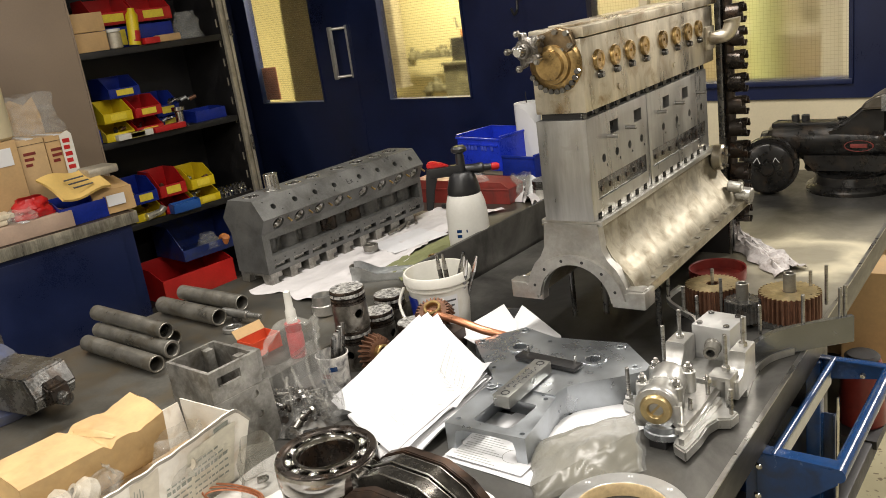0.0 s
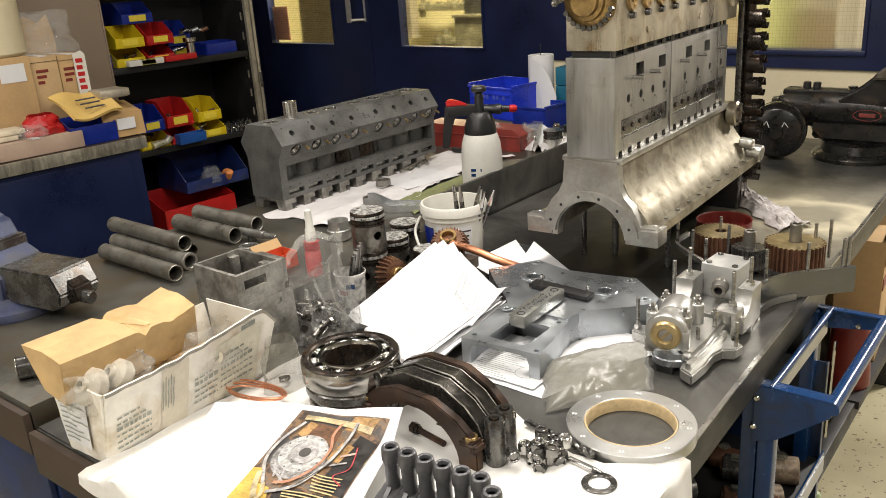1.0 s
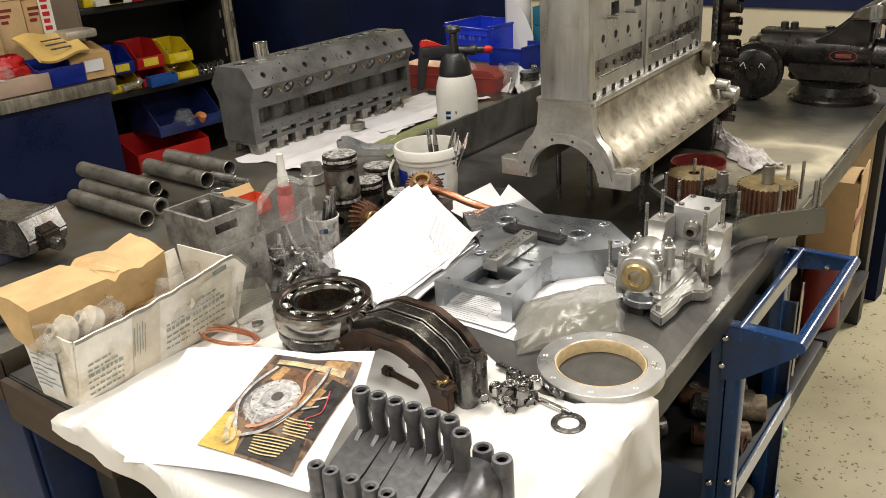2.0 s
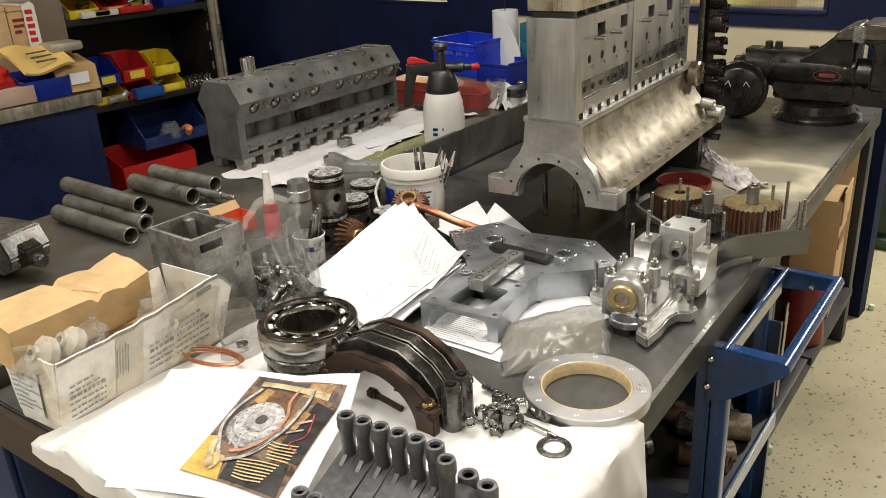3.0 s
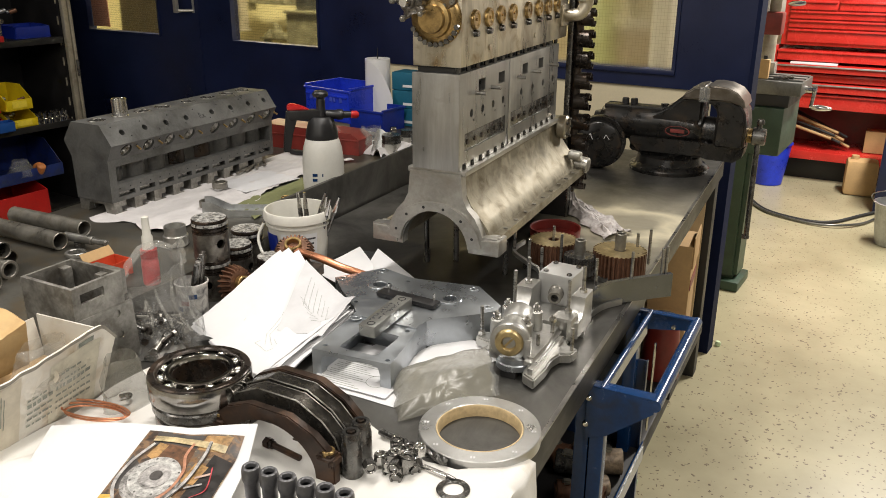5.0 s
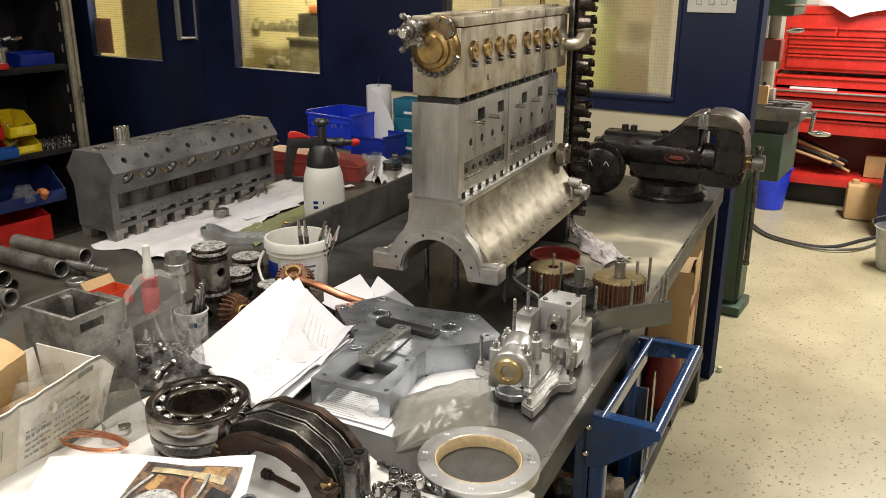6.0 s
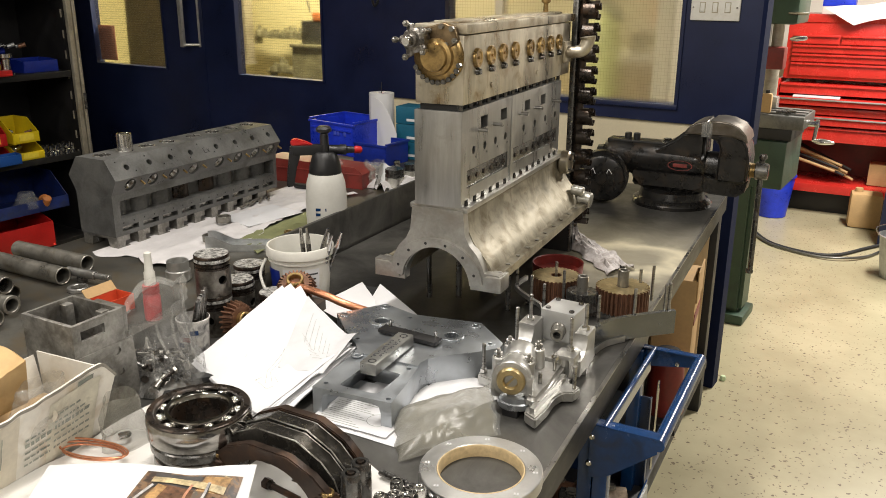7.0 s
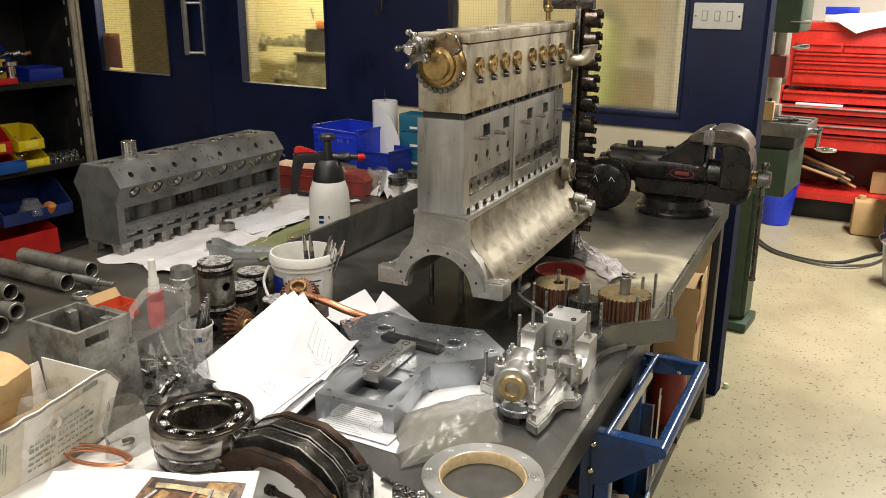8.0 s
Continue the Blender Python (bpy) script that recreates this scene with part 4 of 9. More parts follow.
    for i in range(5):
        a = 0.6 + i * 2 * math.pi / 5
        dx, dz = math.cos(a), math.sin(a)
        part("arm", cyl(B(), (sx + 0.012 * dx, -0.034, sz + 0.012 * dz), (sx + 0.030 * dx, -0.038, sz + 0.030 * dz), 0.0105, 0.0075, 14, 0.002), DARKALLOY, sp)
        q0, q1 = Vector((sx + 0.029 * dx, -0.024, sz + 0.029 * dz)), Vector((sx + 0.034 * dx, -0.060, sz + 0.034 * dz))
        part("arm_bolt", cyl(B(), q0, q1, 0.0034, seg=10, bev=0.0008), STUD, sp)
        m, _ = axis_matrix(q1.lerp(q0, 0.28), q1)
        part("nut", hexnut(B(), m, 0.0064, 0.006), PIPE, sp)
    part("drive_plate", soften(prism(B(), [(sx + 0.022 * math.cos(k * 1.257 + 0.0), sz + 0.022 * math.sin(k * 1.257)) for k in range(5)], -0.046, -0.040, XZ), 0.002), DARKALLOY, sp)
    part("shaft", cyl(B(), (sx, -0.075, sz), (sx, 0, sz), 0.0085, seg=14, bev=0.001), BRIGHT, sp)
    # rear: bronze spindle on top and a bent outlet
    part("spindle", lathe(B(), [(0, 0.07), (0.006, 0.07), (0.007, 0.045), (0.012, 0.04), (0.012, 0.03), (0.006, 0.026), (0.007, 0.006), (0.022, 0.004), (0.022, 0)], pose(-0.045, 0.66, 1.492), 18), BRONZE, e)
    part("outlet", sweep(B(), [(0.005, 0.69, 1.395), (0.03, 0.69, 1.395), (0.052, 0.695, 1.402), (0.062, 0.70, 1.425), (0.062, 0.70, 1.435)], [0.017, 0.016, 0.017, 0.018, 0.021], 16, 6), ALUGOLD, e, "bent alloy outlet pipe")
    part("outlet_flange", box(B(), 0.005, 0.013, 0.66, 0.72, 1.367, 1.423, 0.004), ALUGOLD, e)
    return e


build_engine()


def build_manifold():
    g = thing("manifold", ENG @ pose(0.022, 0.795, 0.85, 0, 0, 3), "black manifold standing on end with castellated stubs", "manifold")
    part("spine", box(B(), -0.028, -0.012, -0.02, 0.02, 0, 0.685, 0.002), DARKSTEEL, g)
    part("spine", cyl(B(), (0.0, 0, 0.0), (0.0, 0, 0.68), 0.013, seg=14), OILED, g)
    part("head_plate", box(B(), -0.12, 0.02, -0.02, 0.02, 0.675, 0.70, 0.003), OILED, g)
    for i in range(11):
        z = 0.07 + i * 0.058
        b = B()
        prof_m = Matrix.Translation((0.0, 0, z)) @ pose(0, 0, 0, 0, 90, 0)
        lathe(b, [(0.014, 0.0), (0.024, 0.0), (0.024, 0.032), (0.019, 0.032), (0.014, 0.02)], prof_m, 20, True)
        for k in range(4):
            a = k * math.pi / 2 + 0.5
            box(b, 0.03, 0.043, -0.009, 0.009, 0.017, 0.024, 0, Matrix.Translation((0, 0, z)) @ Matrix.Rotation(a, 4, "X"))
        part("stub", b, OILED, g)


build_manifold()


# ---- grey iron V block lying on its bearing webs ----
def build_vblock():
    g = thing("engine_block", pose(-1.741, 1.682, 0, 0, 0, 4.4), "bare grey cast iron engine block with bored holes, on white paper", "engine block")
    c, n, length = -0.0665, 8, 0.675
    stations = (0.056, 0.135, 0.213, 0.291, 0.397, 0.480, 0.561, 0.637)
    half = [(0.053, 1.123), (0.090, 1.070), (0.068, 1.028), (0.0665, 0.913)]
    sec = [(c + x, z) for x, z in half] + [(c - x, z) for x, z in half[::-1]]
    body = prism(B(), sec, 0, length, XZ)
    cutter = B()
    nrm1 = Vector((0.053, 0, 0.037)).normalized()
    nrm2 = Vector((0.042, 0, -0.022)).normalized()
    for i in range(n):
        y = stations[i] - 0.012
        cyl(cutter, (c - 0.005, y, 1.05), (c - 0.005, y, 1.14), 0.0235, seg=24)
        p = Vector((c + 0.0715, y + 0.012, 1.0965))
        cyl(cutter, p - nrm1 * 0.02, p + nrm1 * 0.02, 0.0085, seg=16)
        p = Vector((c + 0.079, y + 0.012, 1.049))
        cyl(cutter, p - nrm2 * 0.04, p + nrm2 * 0.02, 0.019, seg=24)
    for i in range(n + 5):
        y = 0.03 + i * 0.05
        p = Vector((c + 0.060 + 0.02 * (i % 2), y, 1.113 - 0.029 * (i % 2)))
        cyl(cutter, p - nrm1 * 0.01, p + nrm1 * 0.01, 0.0022, seg=8)
    box(cutter, c + 0.02, c + 0.1, 0.024, length - 0.014, 0.960, 1.009)
    for i in range(9):
        y = 0.015 + i * 0.072
        box(cutter, c + 0.045, c + 0.1, y + 0.010, y + 0.066, 0.924, 0.9375)
    part("casting", cut(body, cutter), GREYCAST, g, "", 25)
    for i in range(n):
        y = stations[i] - 0.012
        part("liner", cyl(B(), (c + 0.004, y + 0.008, 0.945), (c + 0.004, y + 0.008, 1.018), 0.036, seg=24), OILED if i in (3, 4) else GREYCAST, g)
        part("bore_ring", tube(B(), (c - 0.005, y, 1.105), (c - 0.005, y, 1.1245), 0.0235, 0.0185, 24), BORE, g)
        m = Matrix.Translation(Vector((c + 0.079, y + 0.012, 1.049)) - nrm2 * 0.016) @ nrm2.to_track_quat("Z", "Y").to_matrix().to_4x4()
        part("port_ring", lathe(B(), [(0.0115, 0), (0.0188, 0), (0.0188, 0.009), (0.0150, 0.005)], m, 20, True), BORE, g)
        p = Vector((c + 0.082, y + 0.048, 1.053))
        part("pin", cyl(B(), p - nrm2 * 0.01, p + nrm2 * 0.014, 0.003, seg=8), BRONZE, g)
    for i in range(18):
        y = 0.03 + i * 0.036
        # stud holes are black discs, their inner shade given by colour
        part("stud_hole_disc", cyl(B(), (c + 0.066, y, 1.019), (c + 0.0675, y, 1.019), 0.0022, seg=8), BLACKPAINT, g)
        part("stud_hole_disc", cyl(B(), (c + 0.066, y, 0.9475), (c + 0.0675, y, 0.9475), 0.0022, seg=8), BLACKPAINT, g)
    for i in range(9):
        y = 0.004 + i * 0.0715
        web = prism(B(), [(c - 0.066, 0.914), (c + 0.066, 0.914), (c + 0.066, 0.881), (c + 0.035, 0.881), (c + 0.028, 0.905), (c - 0.028, 0.905), (c - 0.035, 0.881), (c - 0.066, 0.881)], y, y + 0.042, XZ)
        k = B()
        box(k, c + 0.04, c + 0.1, y + 0.026, y + 0.05, 0.884, 0.898)
        part("bearing_web", cut(web, k), RAWCAST, g)
    for i in range(9):
        y = 0.015 + i * 0.072
        part("shim", box(B(), c + 0.046, c + 0.054, y + 0.014, y + 0.058, 0.925, 0.9365), BORE, g)
    cm = Matrix(((0, -nrm1.z, nrm1.x, c + 0.0735), (1, 0, 0, 0.352), (0, nrm1.x, nrm1.z, 1.0935), (0, 0, 0, 1)))
    for p, q in (((-0.010, 0.008), (-0.010, -0.008)), ((-0.010, 0.008), (-0.002, 0.008)), ((-0.010, 0), (-0.004, 0)), ((-0.010, -0.008), (-0.002, -0.008)), ((0.003, 0.003), (0.011, -0.008)), ((0.011, 0.003), (0.003, -0.008))):
        part("stamped_mark", sweep(B(), [cm @ Vector((*p, 0.0002)), cm @ Vector((*q, 0.0002))], 0.0008, 4, 1), BLACKPAINT, g)
    return g


build_vblock()
VB = pose(-1.741, 1.682, 0, 0, 0, 4.4)
tp = thing("tappet_sleeve", VB @ pose(-0.0715, 0.125, 1.108), "bright steel sleeve standing in a bore", "sleeve")
part("sleeve", tube(B(), (0, 0, 0), (0, 0, 0.062), 0.0205, 0.016, 24), BRIGHT, tp)
part("lid", cyl(B(), (0, 0, 0.05), (0, 0, 0.056), 0.0165, seg=20), BRIGHT, tp)

# ---- bench vice, black ----
BADGERED = mat("worn_badge_red", (0.13, 0.02, 0.016), 0.5, var=0.4, scale=60)


def build_vice():
    g = thing("bench_vice", on_bench(0, 2.45, 0), "large black cast iron bench vice on a swivel base", "vice")
    base = B()
    lathe(base, [(0, 0), (0.132, 0), (0.135, 0.012), (0.128, 0.020), (0.112, 0.026), (0.106, 0.05), (0, 0.05)], pose(-0.172, 0.03, 0.85), 40)
    part("swivel_base", base, BLACKCAST, g)
    part("foot", soften(prism(B(), [(-0.315, 0.935), (-0.275, 0.896), (-0.075, 0.896), (-0.045, 0.925), (-0.04, 0.985), (-0.315, 0.985)], -0.040, 0.080, XZ), 0.022), BLACKCAST, g, "", 60)
    body = B()
    lathe(body, [(0, -0.41), (0.045, -0.41), (0.052, -0.40), (0.060, -0.385), (0.062, -0.20), (0.060, -0.10), (0.058, -0.07), (0.054, -0.064), (0, -0.064)], Matrix.Translation((0, 0.02, 1.003)) @ pose(0, 0, 0, 0, 90, 0), 32)
    part("body", body, BLACKCAST, g)
    part("end_cap", cyl(B(), (-0.437, 0.02, 1.003), (-0.405, 0.02, 1.003), 0.028, 0.034, 20), BLACKCAST, g)
    part("spine", box(B(), -0.40, -0.15, -0.012, 0.052, 1.035, 1.062, 0.006), BLACKCAST, g)
    back = [(-0.245, 1.045), (-0.205, 1.056), (-0.170, 1.078), (-0.142, 1.104), (-0.118, 1.112), (-0.064, 1.112), (-0.064, 1.0), (-0.22, 1.0)]
    part("back_jaw", soften(prism(B(), back, -0.036, 0.076, XZ), 0.012), BLACKCAST, g, "", 60)
    jaw = [(-0.022, 0.955), (-0.020, 1.030), (-0.018, 1.062), (-0.026, 1.085), (-0.045, 1.094), (-0.060, 1.096), (-0.060, 1.112), (-0.03, 1.113), (0.025, 1.110), (0.052, 1.098), (0.068, 1.072), (0.076, 1.03), (0.074, 0.955)]
    part("front_jaw", soften(prism(B(), jaw, -0.056, 0.096, XZ), 0.010), BLACKCAST, g, "", 60)
    rear = [(-0.138, 1.104), (-0.122, 1.126), (-0.098, 1.142), (-0.064, 1.150), (-0.0635, 1.106), (-0.10, 1.105)]
    part("jaw_cap", soften(prism(B(), rear, -0.058, 0.098, XZ), 0.006), WORNIRON, g, "worn brown steel jaw", 60)
    front = [(-0.0605, 1.104), (-0.060, 1.151), (-0.03, 1.154), (0.005, 1.150), (0.038, 1.136), (0.060, 1.112), (0.068, 1.085), (0.048, 1.098), (0.02, 1.104)]
    part("jaw_cap", soften(prism(B(), front, -0.060, 0.100, XZ), 0.006), WORNIRON, g, "worn brown steel jaw", 60)
    part("slide", cyl(B(), (-0.07, 0.02, 0.995), (0.076, 0.02, 0.995), 0.047, 0.044, 28, 0.006), BLACKCAST, g)
    part("lower_slide", prism(B(), [(-0.115, 0.930), (-0.04, 0.908), (0.045, 0.906), (0.070, 0.925), (0.074, 0.955), (-0.115, 0.965)], -0.03, 0.07, XZ), BLACKCAST, g)
    part("collar", cyl(B(), (0.074, 0.02, 0.99), (0.09, 0.02, 0.99), 0.024, seg=20), BRONZE, g)
    part("screw_head", cyl(B(), (0.09, 0.02, 0.99), (0.131, 0.02, 0.99), 0.03, 0.027, 22, 0.003), DARKSTEEL, g)
    part("handle", cyl(B(), (0.113, 0.012, 0.645), (0.108, 0.02, 1.03), 0.0085, seg=12), DARKSTEEL, g)
    for z in (0.64, 1.03):
        part("knob", lathe(B(), [(0, 0), (0.012, 0.002), (0.013, 0.01), (0.01, 0.016), (0, 0.017)], pose(0.1105, 0.016, z), 14), DARKSTEEL, g)
    part("badge", lathe(B(), [(0.031, 0.0), (0.034, 0.0), (0.034, 0.002), (0.031, 0.002)], Matrix.Translation((-0.14, -0.0425, 0.995)) @ Matrix.Diagonal((1.2, 1, 0.5, 1)) @ pose(0, 0, 0, 90, 0, 0), 32, True), BADGERED, g, "dull red oval badge ring")
    part("badge_mark", box(B(), -0.163, -0.117, -0.0440, -0.036, 0.989, 1.001, 0.001), BADGERED, g)
    for x in (-0.335, -0.305):
        part("bolt", cyl(B(), (x, 0.02, 1.06), (x, 0.02, 1.082), 0.012, seg=14, bev=0.002), BLACKPAINT, g)
    part("bolt", hexnut(B(), pose(-0.20, 0.02, 1.06), 0.014, 0.012), BLACKCAST, g)
    tp = part("tape", box(B(), -0.078, -0.045, -0.0655, -0.02, 1.100, 1.146, 0.002), FILM, g, "clear tape on the jaw")
    return g


build_vice()

# flywheel-like black disc
g = thing("flywheel", on_bench(-0.385, 2.34, 0.94, 12, 0, 0), "black iron flywheel disc with chalk marks, standing on edge", "flywheel")
RZ = pose(0, 0, 0, 90, 0, 0)
part("disc", lathe(B(), [(0, 0.012), (0.02, 0.012), (0.022, 0.006), (0.07, 0.004), (0.075, 0.0), (0.075, -0.028), (0, -0.028)], RZ, 40), BLACKCAST, g)
part("rim", lathe(B(), [(0.04, -0.028), (0.088, -0.028), (0.090, -0.034), (0.090, -0.06), (0.04, -0.06)], RZ, 44, True), BLACKCAST, g)
for k, (a, b) in enumerate((((-0.04, 0.02), (-0.028, 0.036)), ((-0.028, 0.036), (-0.02, 0.016)), ((0.018, 0.02), (0.024, 0.034)), ((0.024, 0.034), (0.036, 0.018)))):
    part("chalk_mark", sweep(B(), [(a[0], -0.0065, a[1]), (b[0], -0.0065, b[1])], 0.0012, 6, 1), PAPER, g)


# ---- blue trolley beside the bench ----
def build_trolley():
    g = thing("tool_trolley", on_bench(0, 0, 0), "blue enamelled steel trolley with a tray handle, parts on its shelves", "trolley")
    u0, u1, v0, v1, z = 0.03, 0.135, 0.99, 1.385, 0.79
    for v in (v0, v1):
        pts = [(u0 - 0.02, z), (u1, z - 0.005), (u1, z - 0.03), (u0 + 0.02, z - 0.10), (u0 - 0.02, z - 0.115)] if v == v0 else [(u0 - 0.02, z), (u1, z - 0.005), (u1, z - 0.03), (u0 - 0.02, z - 0.05)]
        part("bracket", prism(B(), pts, v - 0.004, v + 0.004, XZ), BLUEMETAL, g)
        part("bracket_flange", box(B(), u0 - 0.02, u1, v - 0.014 if v == v1 else v - 0.004, v + 0.004 if v == v1 else v + 0.022, z - 0.004, z, 0.001), BLUEMETAL, g)
    part("handle_bar", cyl(B(), (u1, v0 - 0.006, z - 0.012), (u1, v1 + 0.006, z - 0.012), 0.0125, seg=16), BLUEMETAL, g, "round blue handle bar")
    part("inner_bar", cyl(B(), (u0 + 0.005, v0, z - 0.006), (u0 + 0.005, v1, z - 0.006), 0.007, seg=12), BLUEMETAL, g)
    part("tray_lip", box(B(), u0 - 0.004, u0, v0, v1, z - 0.06, z - 0.01, 0.001), GALV, g)
    for v, cols in ((v0, ((-0.012, 0.016), (0.018, 0.046))), (v1 - 0.03, ((-0.012, 0.016),))):
        for a, b in cols:
            post = part("post", box(B(), a, b, v, v + 0.030, 0.08, 0.785 if a < 0 else 0.77, 0.003), BLUEMETAL, g)
    part("post_web", box(B(), 0.0155, 0.0185, v0 + 0.014, v0 + 0.022, 0.08, 0.76), BLUEMETAL, g)
    for u, z1 in ((0.013, 0.762), (0.010, 0.705), (0.003, 0.439), (0.038, 0.455)):
        part("bolt", lathe(B(), [(0, 0.007), (0.004, 0.0065), (0.007, 0.003), (0.0075, 0)], Matrix.Translation((u, v0, z1)) @ pose(0, 0, 0, 90, 0, 0), 14), BRIGHT, g)
    for u, z1 in ((0.045, 0.775), (0.118, 0.772)):
        part("bolt", lathe(B(), [(0, 0.006), (0.004, 0.0055), (0.006, 0.002), (0.0065, 0)], Matrix.Translation((u - 0.03, v1 - 0.004, z1 - 0.012)) @ pose(0, 0, 0, 90, 0, 0), 12), BRIGHT, g)
    for zz in (0.14, 0.425):
        part("shelf", box(B(), -0.40, 0.040, v0 + 0.031, v1, zz - 0.012, zz, 0.002), BLACKPAINT, g)
        lip = part("shelf_lip", box(B(), 0.0405, 0.0445, v0 + 0.031, v1 + 0.01, zz - 0.035, zz + 0.016, 0.001), BLUEMETAL, g, "blue shelf lip")
        part("worn_edge", box(B(), 0.0447, 0.0462, v0 + 0.034, v1 + 0.008, zz - 0.033, zz + 0.004), GALV, lip, "bare worn steel edge")
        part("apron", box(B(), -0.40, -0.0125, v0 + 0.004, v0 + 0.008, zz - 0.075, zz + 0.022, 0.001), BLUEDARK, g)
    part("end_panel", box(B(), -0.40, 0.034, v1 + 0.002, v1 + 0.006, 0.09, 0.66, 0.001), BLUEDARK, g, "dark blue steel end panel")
    part("panel_edge", box(B(), 0.034, 0.038, v1 - 0.006, v1 + 0.010, 0.09, 0.66, 0.001), BLUEDARK, g)
    for v in (v0 + 0.03, v1 - 0.03):
        for u in (-0.36, 0.015):
            part("castor", cyl(B(), (u - 0.012, v, 0.035), (u + 0.012, v, 0.035), 0.035, seg=20, bev=0.003), RUBBER, g)
            part("castor_fork", box(B(), u - 0.016, u + 0.016, v - 0.012, v + 0.012, 0.03, 0.13, 0.003), GALV, g)
    part("rod", cyl(B(), (0.086, v0 + 0.20, 0.60), (0.087, v0 + 0.205, 0.802), 0.0028, seg=8), BRIGHT, g)
    return g


build_trolley()
random.seed(5)
for i in range(22):
    zz = 0.425 if i % 3 else 0.14
    r = random.uniform(0.020, 0.036)
    p = on_bench(random.uniform(-0.30, 0.005), 1.065 + 0.0135 * i, zz + r, random.uniform(0, 180), random.uniform(-12, 12), 0)
    g = thing("oily_part", p, "oily machined engine part on the trolley shelf", "engine part", "parts on the trolley shelves")
    part("body", tube(B(), (-r, 0, 0), (r * 1.2, 0, 0), r, r * 0.55, 20), random.choice([DARKSTEEL, RUSTGEAR, PIPE, BUSHTAN, PISTON]), g)
    part("flange", cyl(B(), (-r * 1.15, 0, 0), (-r, 0, 0), r * 0.75, seg=18), BRIGHT if i % 3 == 0 else RUSTGEAR, g)
    part("lug", soften(box(B(), -r * 0.5, r * 0.4, -r * 0.4, r * 0.4, r * 0.6, r * 1.25), 0.004, 2), PIPE, g)

# ---- under the bench: carton, board and a red can ----
g = thing("cardboard_box", on_bench(-0.125, 2.42, 0.2255, 4), "brown cardboard box with a taped lid under the bench", "box")
part("body", box(B(), -0.05, 0.085, -0.09, 0.09, 0, 0.40, 0.003), CARDBOARD, g)
part("flap", box(B(), 0.0855, 0.090, -0.085, 0.085, 0.32, 0.43, 0.002), CARDBOARD, g)
part("tape", box(B(), 0.0855, 0.0875, -0.085, 0.085, 0.24, 0.28, 0.0005), REDDARK, g, "worn red printed tape")
g = single("plywood_board", box(B(), -0.30, 0.0, 0, 0.012, 0, 0.56, 0.002), PLYWOOD, on_bench(-0.05, 2.585, 0.226, 0, -2, 0), "pale plywood board standing under the bench", "board")
g = thing("red_can", on_bench(-0.075, 2.165, 0.2255), "tapered dull red steel can on the low bench shelf", "can")
part("body", lathe(B(), [(0, 0), (0.064, 0), (0.066, 0.006), (0.052, 0.19), (0.048, 0.20), (0, 0.20)], None, 28), REDDARK, g)
part("lid", lathe(B(), [(0, 0.20), (0.046, 0.20), (0.048, 0.206), (0.040, 0.214), (0, 0.216)], None, 28), BLACKPAINT, g, "black round cap")

